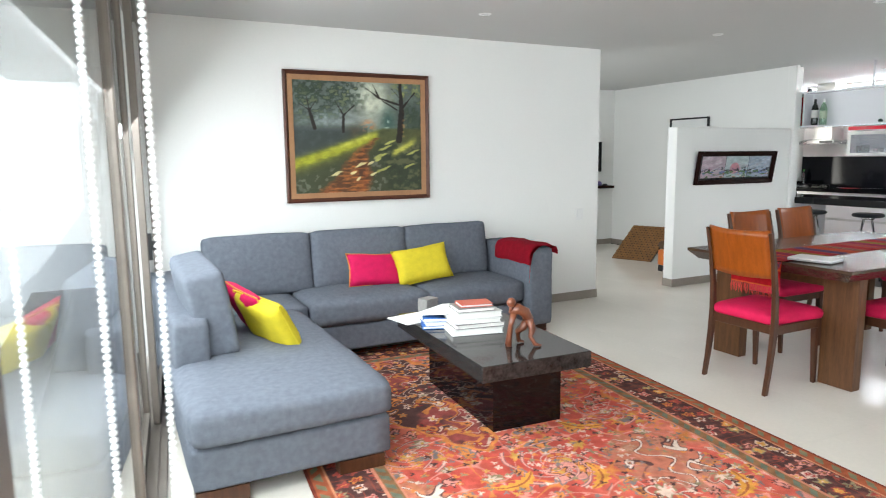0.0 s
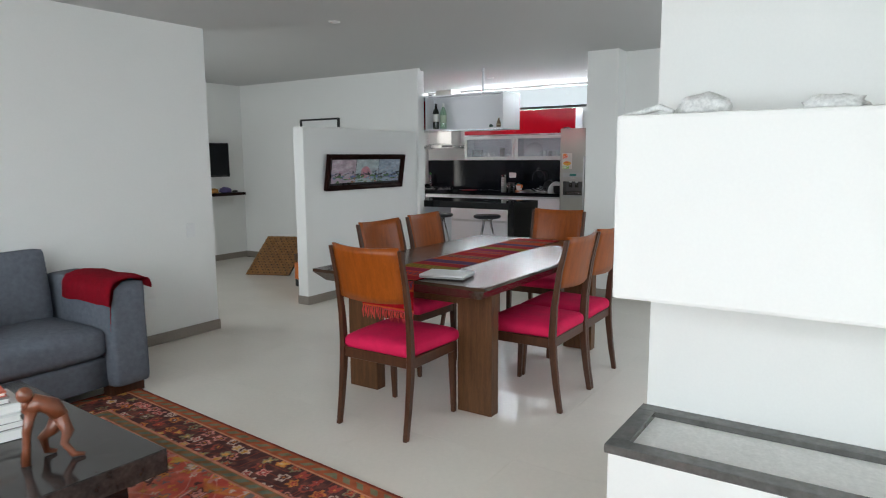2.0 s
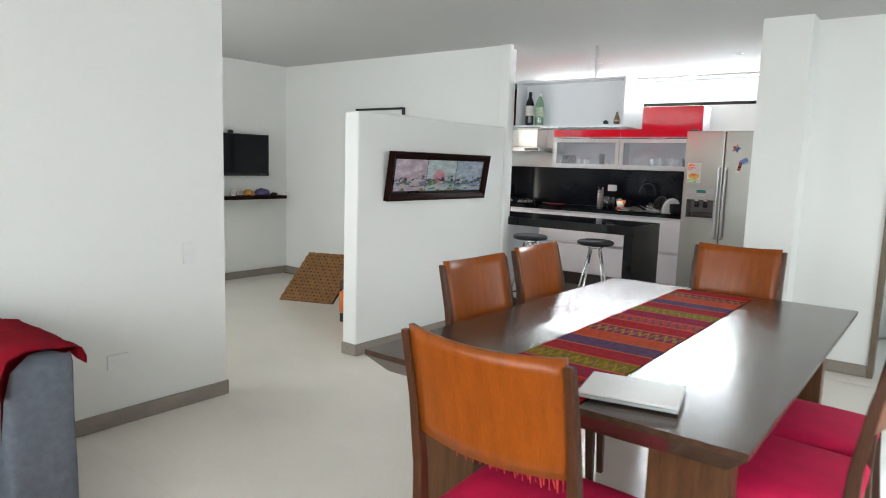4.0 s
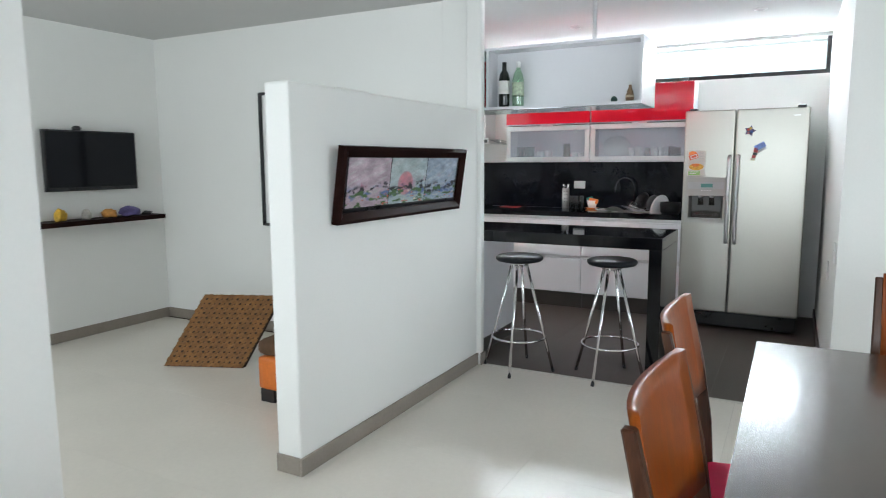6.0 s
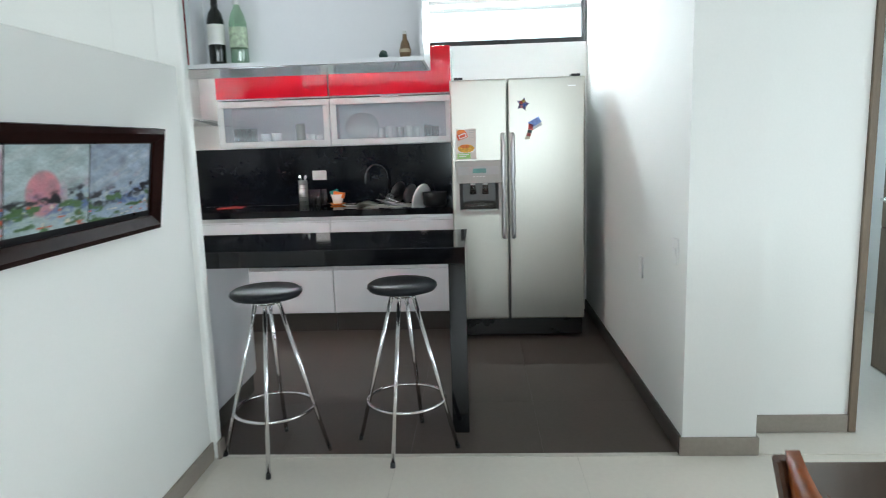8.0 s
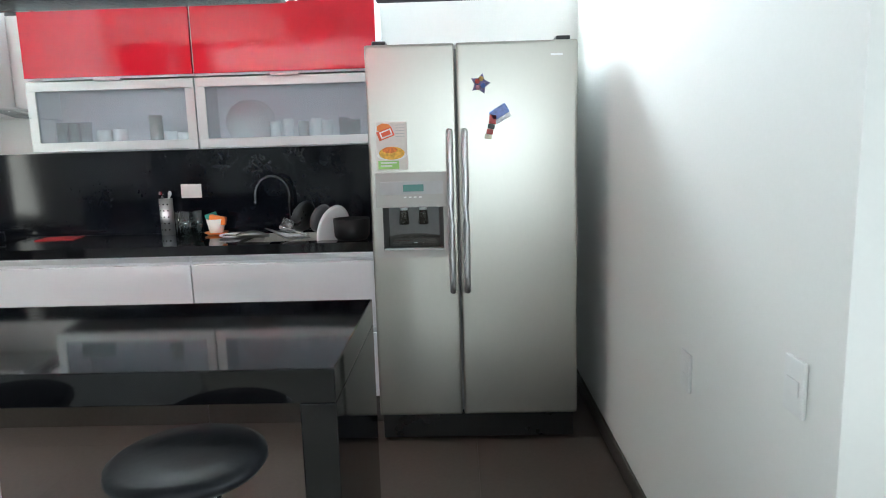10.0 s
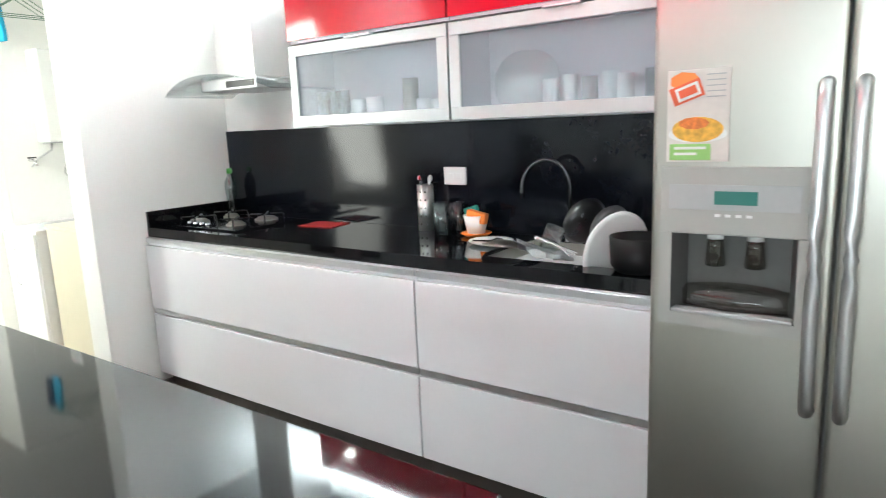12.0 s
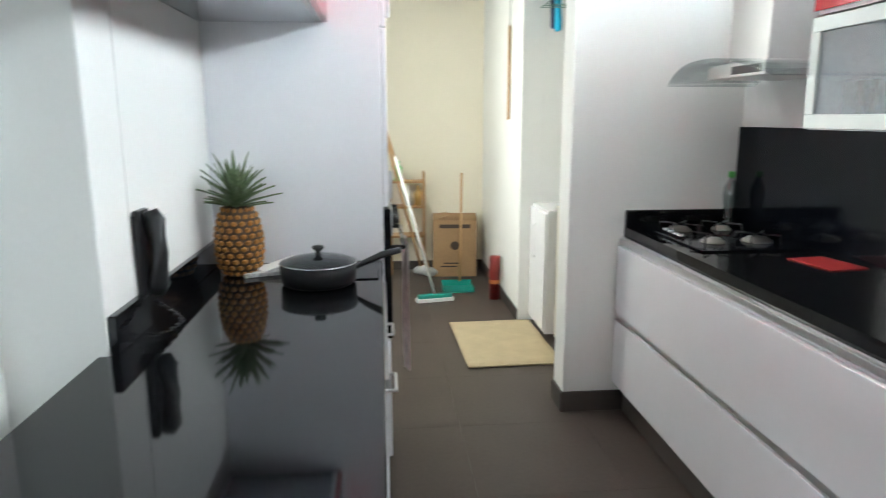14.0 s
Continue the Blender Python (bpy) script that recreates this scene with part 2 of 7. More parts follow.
def part(name, bm, mat, parent, label="", smooth=False):
    """One mesh under a thing or a part, in the thing's own coordinates."""
    ob = new(name, mesh_of(name, bm, mat, smooth))
    ob.parent = parent
    return tagged(ob, label)


def single(name, bm, mat, label, category, loc=(0, 0, 0), rz=0.0, smooth=False, group=""):
    """A thing that is one mesh."""
    ob = new(name, mesh_of(name, bm, mat, smooth))
    ob.matrix_world = pose(*loc, 0, 0, rz)
    return tagged(ob, label, category, group)


def setting(name, bm, mat, label="", category="", smooth=False):
    ob = new(name, mesh_of(name, bm, mat, smooth))
    return tagged(ob, label, category, kind="structure")


# ---------------- structure ----------------
CZ = 2.47  # ceiling height
SLOPE = 0.085  # the window wall is not quite square to the room


def wx(y):
    return 0.548 - SLOPE * (5.85 - y)


setting("floor", B(-0.6, -0.6, -0.12, 7.58, 9.15, -0.012), GROUT, "cream polished stone tile floor", "floor")
setting("floor_kitchen", B(7.58, 3.7, -0.12, 10.4, 10.7, -0.012), KGROUT, "dark brown stone tile kitchen floor", "floor")
setting("floor_bathroom", B(7.58, 0.0, -0.12, 10.4, 3.7, -0.002), FLOOR, "cream stone floor of the bathroom", "floor")
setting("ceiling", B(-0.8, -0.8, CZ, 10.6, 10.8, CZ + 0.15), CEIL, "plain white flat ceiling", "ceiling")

setting("wall_painting", B(0.40, 5.85, 0, 4.64, 6.0, CZ), WALL, "white wall behind the sofa", "wall")
setting("wall_hall_tv", B(3.4, 9.0, 0, 7.6, 9.15, CZ), WALL, "white hall wall with television", "wall")
setting("wall_hall_west", box(box(box(B(3.4, 6.0, 0, 3.55, 9.0, 0.7), 3.4, 6.0, 2.3, 3.55, 9.0, CZ), 3.4, 6.0, 0.7, 3.55, 6.6, 2.3), 3.4, 8.6, 0.7, 3.55, 9.0, 2.3), WALL, "white hall wall with a window opening", "wall")
setting("wall_hall_east", B(7.6, 6.12, 0, 7.70, 9.15, CZ), WALL, "white wall beside the kitchen", "wall")
setting("wall_kitchen_jamb", B(7.58, 5.93, 0, 7.835, 6.12, CZ, 0.006), WALL, "white wall end beside the kitchen opening", "wall")
setting("partition_wall", B(5.70, 5.845, 0, 7.551, 5.98, 1.735, 0.012), WALL, "low white partition wall", "wall")
setting("wall_kitchen_phone", B(7.70, 6.12, 0, 7.835, 7.5, CZ), WALL, "white kitchen wall behind the bar counter", "wall")
setting("wall_kitchen_south", B(7.80, 3.62, 0, 10.3, 3.745, CZ), WALL, "white wall beside the refrigerator", "wall")
setting("column_step", B(7.57, 3.43, 0, 7.80, 3.745, CZ), WALL, "white wall end at the kitchen opening", "wall")
setting("column_face", B(7.80, 2.92, 0, 7.92, 3.62, CZ), WALL, "white wall beside the bathroom door", "wall")
kb = box(bmesh.new(), 10.13, 3.745, 0, 10.28, 10.66, 2.13)
box(kb, 10.13, 3.745, 2.44, 10.28, 10.66, CZ)
box(kb, 10.13, 7.45, 2.13, 10.28, 10.66, 2.44)
setting("wall_kitchen_back", kb, WALL, "white kitchen back wall below a clerestory window", "wall")
setting("wall_kitchen_return", B(9.315, 7.455, 0, 10.13, 7.63, CZ, 0.006), WALL, "white wall end beside the hob", "wall")
setting("wall_laundry_back", B(7.6, 10.66, 0, 10.3, 10.81, CZ), material("cream_wall_paint", (0.82, 0.77, 0.64), 0.75, vary=0.02, scale=1.5, fine=90, bump=0.06), "cream white laundry wall", "wall")
setting("wall_laundry_east", B(9.40, 8.96, 0, 9.55, 10.66, CZ, 0.005), WALL, "white laundry wall", "wall")
setting("wall_laundry_pier", B(9.55, 8.96, 0, 10.13, 9.10, CZ), WALL, "white laundry wall end", "wall")
# the opening is unseen, cut to let the added laundry lamp through
setting("wall_laundry_west", box(box(box(B(7.75, 7.5, 0, 7.9, 8.2, CZ), 7.75, 8.2, 0, 7.9, 9.25, 0.8), 7.75, 8.2, 2.3, 7.9, 9.25, CZ), 7.75, 9.25, 0, 7.9, 10.66, CZ), WALL, "white laundry side wall with an unseen opening added for light", "wall")
setting("wall_bathroom_back", box(box(box(B(10.05, 0.0, 0, 10.2, 3.7, 1.63), 10.05, 0, 1.9, 10.2, 3.7, CZ), 10.05, 3.3, 1.63, 10.2, 3.7, 1.9), 10.05, 0.0, 1.63, 10.2, 2.2, 1.9), WALL, "white bathroom wall with a narrow window", "wall")
setting("wall_bathroom_south", B(7.92, 1.5, 0, 10.05, 1.62, CZ), WALL, "white bathroom side wall", "wall")
setting("wall_east", B(7.80, 0.0, 0, 7.92, 2.22, CZ), WALL, "white dining room wall", "wall")
sw = box(bmesh.new(), 4.3, -0.15, 0, 7.8, 0.0, 0.35)
box(sw, 4.3, -0.15, 2.4, 7.8, 0.0, CZ)
box(sw, 7.5, -0.15, 0.35, 7.8, 0.0, 2.4)
setting("wall_south", sw, WALL, "white wall below the dining room window", "wall")
setting("wall_living_south", B(-0.3, -0.75, 0, 4.3, -0.6, CZ), WALL, "white wall behind the living room", "wall")
setting("wall_living_return", B(4.3, -0.75, 0, 4.45, 0.0, CZ), WALL, "white wall return", "wall")


def skirting(name, x0, y0, x1, y1, mat=BASE, h=0.085):
    setting(name, B(x0, y0, 0.0, x1, y1, h, 0.003, 1), mat, "taupe tile skirting" if mat is BASE else "dark tile skirting", "skirting")


skirting("baseboard_painting", 0.55, 5.838, 4.64, 5.85)
skirting("baseboard_painting_end", 4.64, 5.838, 4.652, 6.0)
skirting("baseboard_partition", 5.688, 5.833, 7.551, 5.845)
skirting("baseboard_jamb_post", 7.546, 5.806, 7.612, 5.818)
skirting("baseboard_partition_end", 5.688, 5.845, 5.70, 5.98)
skirting("baseboard_hall", 3.55, 8.988, 7.588, 9.0)
skirting("baseboard_hall_east", 7.588, 6.12, 7.6, 9.0)
setting("jamb_post", B(7.552, 5.818, 0, 7.612, 5.929, CZ, 0.014, 3), WALL, "white rounded pillar edge at the kitchen opening", "trim")
skirting("baseboard_column_step", 7.558, 3.418, 7.57, 3.757)
skirting("baseboard_column_face", 7.788, 2.92, 7.80, 3.418)
skirting("baseboard_column_return", 7.57, 3.418, 7.80, 3.43)
skirting("baseboard_kitchen_south", 7.585, 3.745, 10.13, 3.757, KBASE)
skirting("baseboard_kitchen_return", 9.303, 7.443, 9.62, 7.455, KBASE, 0.105)
skirting("baseboard_kitchen_return_end", 9.303, 7.455, 9.315, 7.63, KBASE, 0.105)
skirting("baseboard_laundry", 9.388, 8.96, 9.40, 10.66, KBASE)
skirting("baseboard_laundry_back", 7.9, 10.648, 9.388, 10.66, KBASE)
skirting("baseboard_bathroom", 10.038, 1.62, 10.05, 3.7)
setting("threshold", B(7.562, 3.757, -0.011, 7.592, 5.806, 0.003, 0.002, 1), material("pale_threshold", (0.55, 0.52, 0.46), 0.4), "pale threshold strip", "threshold")

# ---------------- living room: sliding window ----------------
ANG = math.degrees(math.atan(SLOPE))
win = new("window_sliding")
win.matrix_world = pose(wx(5.85), 5.85, 0, 0, 0, -ANG)
tagged(win, "tall sliding glass window in dark bronze frames", "window", kind="structure")
part("bottom_track", box(box(B(-0.11, -6.6, 0, 0.03, 0, 0.035, 0.003, 1), -0.08, -6.6, 0.035, -0.068, 0, 0.05), -0.02, -6.6, 0.035, -0.008, 0, 0.05), BRONZE, win)
part("top_track", B(-0.11, -6.6, 2.40, 0.03, 0, 2.468, 0.003, 1), BRONZE, win)


def sash(y0, y1, x):
    f = part("sash_frame", box(box(box(B(x - 0.018, y0, 0.05, x + 0.018, y0 + 0.06, 2.40, 0.004, 1), x - 0.018, y1 - 0.06, 0.05, x + 0.018, y1, 2.40, 0.004, 1), x - 0.018, y0 + 0.06, 0.05, x + 0.018, y1 - 0.06, 0.12), x - 0.018, y0 + 0.06, 2.33, x + 0.018, y1 - 0.06, 2.40), BRONZE, win)
    p = part("pane", B(x - 0.003, y0 + 0.06, 0.12, x + 0.003, y1 - 0.06, 2.33), PANE, f)
    p.visible_shadow = False


for y0, y1, x in ((-1.55, -0.02, -0.025), (-3.05, -1.49, -0.075), (-4.6, -2.95, -0.025), (-6.5, -4.55, -0.075)):
    sash(y0, y1, x)
part("latch", box(B(-0.01, -1.545, 0.93, 0.012, -1.505, 1.07, 0.004), 0.012, -1.535, 0.98, 0.03, -1.515, 1.03, 0.003), BLACKP, win, "black latch")

# balcony beyond the glass
setting("balcony_floor", B(-2.2, -1.0, -0.14, 0.0, 6.2, -0.03), GROUT, "grey balcony floor", "floor")
rail = thing("balcony_railing", (-1.3, 2.6, -0.03), "white painted metal balcony railing", "railing")
part("top_rail", B(-0.025, -3.4, 1.0, 0.025, 3.4, 1.04, 0.006), WHITEP, rail)
for z in (0.18, 0.34, 0.50, 0.66, 0.82):
    part("bar", B(-0.01, -3.4, z, 0.01, 3.4, z + 0.035), WHITEP, rail)
for k in range(6):
    part("post", B(-0.02, -3.4 + k * 1.35, 0, 0.02, -3.36 + k * 1.35, 1.0), WHITEP, rail)
setting("ground", B(-80, -80, -6.2, 80, 80, -6.0), material("garden_ground", (0.10, 0.13, 0.06), 0.9, vary=0.4, scale=0.3, fine=3), "green garden ground far below", "ground")

# ---------------- living room: sofa ----------------
sofa = thing("sectional_sofa", (0, 0, 0), "grey-blue woven fabric corner sofa with chaise", "sofa")
part("chaise_base", puff(bmesh.new(), 0.47, 3.36, 0.075, 1.35, 5.78, 0.262, 0.02, 7), SOFA, sofa)
part("chaise_cushion", puff(bmesh.new(), 0.465, 3.335, 0.262, 1.365, 5.05, 0.43, 0.05, 11, (0.01, 0.012, 0.02), 0.006), SOFA, sofa)
part("corner_cushion", puff(bmesh.new(), 0.7, 5.05, 0.262, 1.44, 5.72, 0.43, 0.04, 9, (0, 0, 0.012), 0.005, 2), SOFA, sofa)
part("seat_base", puff(bmesh.new(), 1.352, 5.02, 0.075, 3.21, 5.78, 0.262, 0.02, 7), SOFA, sofa)
part("seat_cushion", puff(bmesh.new(), 1.445, 4.99, 0.265, 2.36, 5.62, 0.45, 0.05, 9, (0, 0.012, 0.02), 0.006, 3), SOFA, sofa)
part("seat_cushion", puff(bmesh.new(), 2.365, 4.99, 0.265, 3.205, 5.62, 0.45, 0.05, 9, (0, 0.012, 0.02), 0.006, 4), SOFA, sofa)
part("back_frame", puff(bmesh.new(), 0.47, 5.62, 0.075, 3.46, 5.825, 0.64, 0.03, 7), SOFA, sofa)
part("side_frame", puff(bmesh.new(), 0.47, 4.02, 0.262, 0.66, 5.62, 0.66, 0.04, 7, (0, 0, 0.0)), SOFA, sofa)
for k, (x0, x1) in enumerate(((0.82, 1.605), (1.61, 2.405), (2.41, 3.17))):
    bm = puff(bmesh.new(), x0, -0.09, 0.0, x1, 0.09, 0.455, 0.03, 9, (0, 0.02, 0.005), 0.005, 5 + k)
    part("back_cushion", turn(bm, Matrix.Translation((0, 5.60, 0.425)) @ Matrix.Rotation(radians(-9), 4, "X")), SOFA, sofa)
bm = puff(bmesh.new(), -0.1, 4.08, 0.0, 0.1, 4.98, 0.46, 0.035, 9, (0.015, 0, 0), 0.006, 9)
part("back_cushion", turn(bm, Matrix.Translation((0.72, 0, 0.42)) @ Matrix.Rotation(radians(-10), 4, "Y")), SOFA, sofa)
part("arm", puff(bmesh.new(), 3.20, 4.93, 0.075, 3.43, 5.72, 0.715, 0.035, 9, (0, 0, 0.012), 0.004, 12), SOFA, sofa)
for x, y in ((1.22, 3.40), (0.60, 3.40), (3.33, 5.05), (1.22, 5.6), (3.33, 5.65)):
    part("foot", B(x - 0.12, y - 0.03, 0.0, x + 0.10, y + 0.05, 0.074, 0.004), WOODD, sofa, "dark wooden block foot")

# ---------------- living room: coffee table ----------------
CT = (1.77, 3.235, 2.395, 4.43)
ctab = thing("coffee_table", (0, 0, 0), "black marble coffee table with a block base", "table")
part("tabletop", B(CT[0], CT[1], 0.372, CT[2], CT[3], 0.455, 0.004), MARBLE, ctab)
part("base", B(1.945, 3.455, 0.012, 2.36, 4.33, 0.371, 0.003), BLACKST, ctab)
ctab.matrix_world = pose(1.77, 3.235, 0, 0, 0, -3.2) @ pose(-1.77, -3.235, 0)

# ---------------- dining ----------------
tab = thing("dining_table", (4.985, 3.455, 0), "dark wooden dining table on slab legs", "table")
bm = bmesh.new()
prof = ((-0.055, 0.70), (0.0, 0.757), (0.0, 0.775))
lo, mid, hi = ([bm.verts.new((sx * (1.015 + d), sy * (0.597 + d), z)) for sx, sy in ((-1, -1), (1, -1), (1, 1), (-1, 1))] for d, z in prof)
for a, b in ((lo, mid), (mid, hi)):
    for k in range(4):
        bm.faces.new((a[k], a[(k + 1) % 4], b[(k + 1) % 4], b[k]))
bm.faces.new(hi)
bm.faces.new(lo[::-1])
part("tabletop", bm, WOODTOP, tab)
for sx in (-1, 1):
    for y0 in (-0.515, 0.295):
        part("leg", B(sx * 0.755 - 0.04, y0, 0, sx * 0.755 + 0.04, y0 + 0.22, 0.70, 0.004), WOODT, tab)
    part("rail", B(sx * 0.755 - 0.03, -0.295, 0.62, sx * 0.755 + 0.03, 0.295, 0.70), WOODT, tab)


def dining_chair():
    """Faces +x; the origin lies under the middle of the back legs at seat height."""
    ch = thing("dining_chair", (0, 0, 0), "dark wooden dining chair, orange veneer back, magenta seat", "chair", "chairs round the dining table")
    w = 0.225

    def leg_line(y, pts, r):
        bm = bmesh.new()
        rings = []
        for x, z, hx, hy in pts:
            rings.append([bm.verts.new((x + a * hx, y + b * hy, z)) for a, b in ((-1, -1), (1, -1), (1, 1), (-1, 1))])
        for a, b in zip(rings, rings[1:]):
            for k in range(4):
                bm.faces.new((a[k], a[(k + 1) % 4], b[(k + 1) % 4], b[k]))
        bm.faces.new(rings[0][::-1])
        bm.faces.new(rings[-1])
        bmesh.ops.bevel(bm, geom=[e for e in bm.edges], offset=r, segments=1, affect="EDGES")
        return bm

    for s in (-1, 1):
        part("back_post", leg_line(s * w, [(-0.045, 0, 0.015, 0.013), (-0.02, 0.15, 0.017, 0.014), (0.0, 0.32, 0.02, 0.015), (0.008, 0.45, 0.021, 0.015), (0.0, 0.62, 0.018, 0.014), (-0.028, 0.82, 0.015, 0.013), (-0.07, 1.005, 0.012, 0.012)], 0.004), WOODD, ch)
        part("front_leg", leg_line(s * (w - 0.015), [(0.43, 0, 0.013, 0.013), (0.42, 0.25, 0.017, 0.017), (0.415, 0.43, 0.02, 0.02)], 0.004), WOODD, ch)
        part("side_rail", B(0.02, s * w - 0.011, 0.375, 0.41, s * w + 0.011, 0.432, 0.003, 1), WOODD, ch)
    part("front_rail", B(0.408, -w + 0.02, 0.375, 0.43, w - 0.02, 0.432, 0.003, 1), WOODD, ch)
    part("rear_rail", B(-0.002, -w + 0.013, 0.375, 0.02, w - 0.013, 0.432, 0.003, 1), WOODD, ch)
    # curved back panel
    bm = bmesh.new()
    nu, nv = 10, 8
    grid = []
    for side in (0, 1):
        g = []
        for j in range(nv + 1):
            z = 0.725 + 0.283 * j / nv
            zz = (z - 0.605) / 0.405
            row = []
            for i in range(nu + 1):
                u = -1 + 2 * i / nu
                x = -0.068 * zz ** 1.4 - 0.035 * (1 - u * u) + (0.009 if side else -0.009)
                row.append(bm.verts.new((x + 0.002, u * (w - 0.011), z + (0.012 * u * u if j == nv else 0) - (0.01 * (1 - u * u) if j == 0 else 0))))
            g.append(row)
        grid.append(g)
    for s in (0, 1):
        for j in range(nv):
            for i in range(nu):
                bm.faces.new((grid[s][j][i], grid[s][j][i + 1], grid[s][j + 1][i + 1], grid[s][j + 1][i]))
    rim = [(0, i) for i in range(nu)] + [(j, nu) for j in range(nv)] + [(nv, i) for i in range(nu, 0, -1)] + [(j, 0) for j in range(nv, 0, -1)]
    for k, (j, i) in enumerate(rim):
        j2, i2 = rim[(k + 1) % len(rim)]
        bm.faces.new((grid[0][j][i], grid[0][j2][i2], grid[1][j2][i2], grid[1][j][i]))
    part("backrest", bm, WOODO, ch, "curved orange-brown veneer backrest", True)
    bm = puff(bmesh.new(), -0.01, -0.245, 0.425, 0.455, 0.245, 0.50, 0.035, 11, (0, 0, 0.02), 0.003)
    for v in bm.verts:
        v.co.y *= 0.90 + 0.12 * max(0.0, min(1.0, (v.co.x + 0.01) / 0.465))
    part("seat", bm, SEATRED, ch, "padded magenta velvet seat")
    return ch


chair = dining_chair()
chair.matrix_world = pose(3.725, 3.375, 0, 0, 0, 0)
chair.scale = (1, 1, 0.98)
for x, y, rz in ((4.755, 4.10, -91), (5.385, 4.16, -88), (4.68, 2.69, 90), (5.16, 2.695, 91), (6.20, 3.46, 180)):
    copy_thing(chair, pose(x, y, 0, 0, 0, rz))

# ---------------- fireplace ----------------
fire = thing("fireplace", (3.80, 1.25, 0), "white plastered fireplace with hood and raised hearth", "fireplace")
part("chimney", B(0.0, -1.0, 0, 0.5, 0.73, CZ, 0.006), WALL, fire)
part("hood", B(-0.478, -0.95, 0.947, 0.0, 0.73, 1.568, 0.012), WALL, fire)
part("hearth_block", B(-0.46, -0.95, 0, 0.0, 0.735, 0.375, 0.008), WALL, fire)
bm = bmesh.new()
box(bm, -0.47, -0.96, 0.375, -0.40, 0.745, 0.409, 0.003, 1)
box(bm, -0.07, -0.96, 0.375, -0.001, 0.745, 0.409, 0.003, 1)
box(bm, -0.40, 0.675, 0.375, -0.07, 0.745, 0.409, 0.003, 1)
box(bm, -0.40, -0.96, 0.375, -0.07, -0.89, 0.409, 0.003, 1)
part("hearth_trim", bm, material("grey_stone_trim", (0.10, 0.10, 0.095), 0.2, vary=0.3, scale=20), fire, "polished dark grey stone trim")
part("hearth_bed", B(-0.40, -0.89, 0.376, -0.07, 0.675, 0.385), material("white_hearth_sand", (0.7, 0.7, 0.68), 0.9, vary=0.1, scale=30, bump=0.4), fire, "pale hearth bed")

# ---------------- kitchen: refrigerator ----------------
FX, FY0, FY1, FT, FS = 9.34, 3.885, 4.79, 1.80, 4.405
fr = thing("refrigerator", (9.7, 4.34, 0), "stainless steel side-by-side refrigerator with ice dispenser", "refrigerator")


def FB(x0, y0, z0, x1, y1, z1, bevel=0.0, seg=2):
    return B(x0 - 9.7, y0 - 4.34, z0, x1 - 9.7, y1 - 4.34, z1, bevel, seg)


part("body", FB(FX + 0.075, FY0 + 0.01, 0.03, 10.11, FY1 - 0.01, 1.785, 0.004), GREYP, fr, "grey painted cabinet")
RY0, RY1, RZ0, RZ1 = 4.472, 4.738, 0.918, 1.108  # opening of the ice dispenser
bm = FB(FX, FS + 0.004, 0.145, FX + 0.07, FY1, FT, 0.012, 3)
for co, no in (((0, RY0 - 4.34, 0), (0, 1, 0)), ((0, RY1 - 4.34, 0), (0, 1, 0)), ((0, 0, RZ0), (0, 0, 1)), ((0, 0, RZ1), (0, 0, 1))):
    bmesh.ops.bisect_plane(bm, geom=list(bm.verts) + list(bm.edges) + list(bm.faces), plane_co=co, plane_no=no)
hole = [f for f in bm.faces if f.normal.x < -0.9 and RY0 < f.calc_center_median().y + 4.34 < RY1 and RZ0 < f.calc_center_median().z < RZ1]
bmesh.ops.delete(bm, geom=hole, context="FACES")
part("freezer_door", bm, STEEL, fr)
part("fridge_door", FB(FX, FY0, 0.145, FX + 0.07, FS - 0.004, FT, 0.012, 3), STEEL, fr)
part("grille", FB(FX + 0.04, FY0 + 0.01, 0.02, FX + 0.08, FY1 - 0.01, 0.14, 0.004), BLACKP, fr, "black base grille")
for y in (FY0 + 0.03, FY1 - 0.09):
    part("hinge_cap", FB(FX + 0.02, y, FT, FX + 0.12, y + 0.06, FT + 0.018, 0.005), BLACKP, fr)
for y in (FS + 0.032, FS - 0.032):
    hx, hy = FX - 9.7, y - 4.34
    pts = [(hx - 0.002, hy, 0.73), (hx - 0.03, hy, 0.735)] + [(hx - 0.036 - 0.012 * math.sin(math.pi * q / 14), hy, 0.755 + 0.65 * q / 14) for q in range(15)] + [(hx - 0.03, hy, 1.425), (hx - 0.002, hy, 1.43)]
    bm = pipe(bmesh.new(), pts, 0.0145, 12)
    part("handle", bm, ALU, fr, "long bowed metal handle", True)

# ---------------- kitchen: base cabinets, worktop, splashback ----------------
KX = 9.55


def drawer_unit(y0, y1, name="drawer_cabinet"):
    c = thing(name, (KX + 0.3, (y0 + y1) / 2, 0), "white lacquer kitchen drawer cabinet with aluminium grip rails", "cabinet", "base cabinets along the back wall")
    h = (y1 - y0) / 2
    part("body", B(-0.275, -h + 0.001, 0.15, 0.27, h - 0.001, 0.876), LACQ, c)
    part("toe_kick", B(-0.235, -h + 0.001, 0.0, -0.215, h - 0.001, 0.15), KBASE, c, "dark toe kick")
    part("grip_rail", B(-0.29, -h + 0.001, 0.852, -0.275, h - 0.001, 0.876, 0.002, 1), ALU, c)
    part("grip_rail", B(-0.29, -h + 0.001, 0.484, -0.275, h - 0.001, 0.508, 0.002, 1), ALU, c)
    part("drawer_front", B(-0.297, -h + 0.002, 0.511, -0.276, h - 0.002, 0.838, 0.003), LACQ, c)
    part("drawer_front", B(-0.297, -h + 0.002, 0.16, -0.276, h - 0.002, 0.480, 0.003), LACQ, c)
    return c


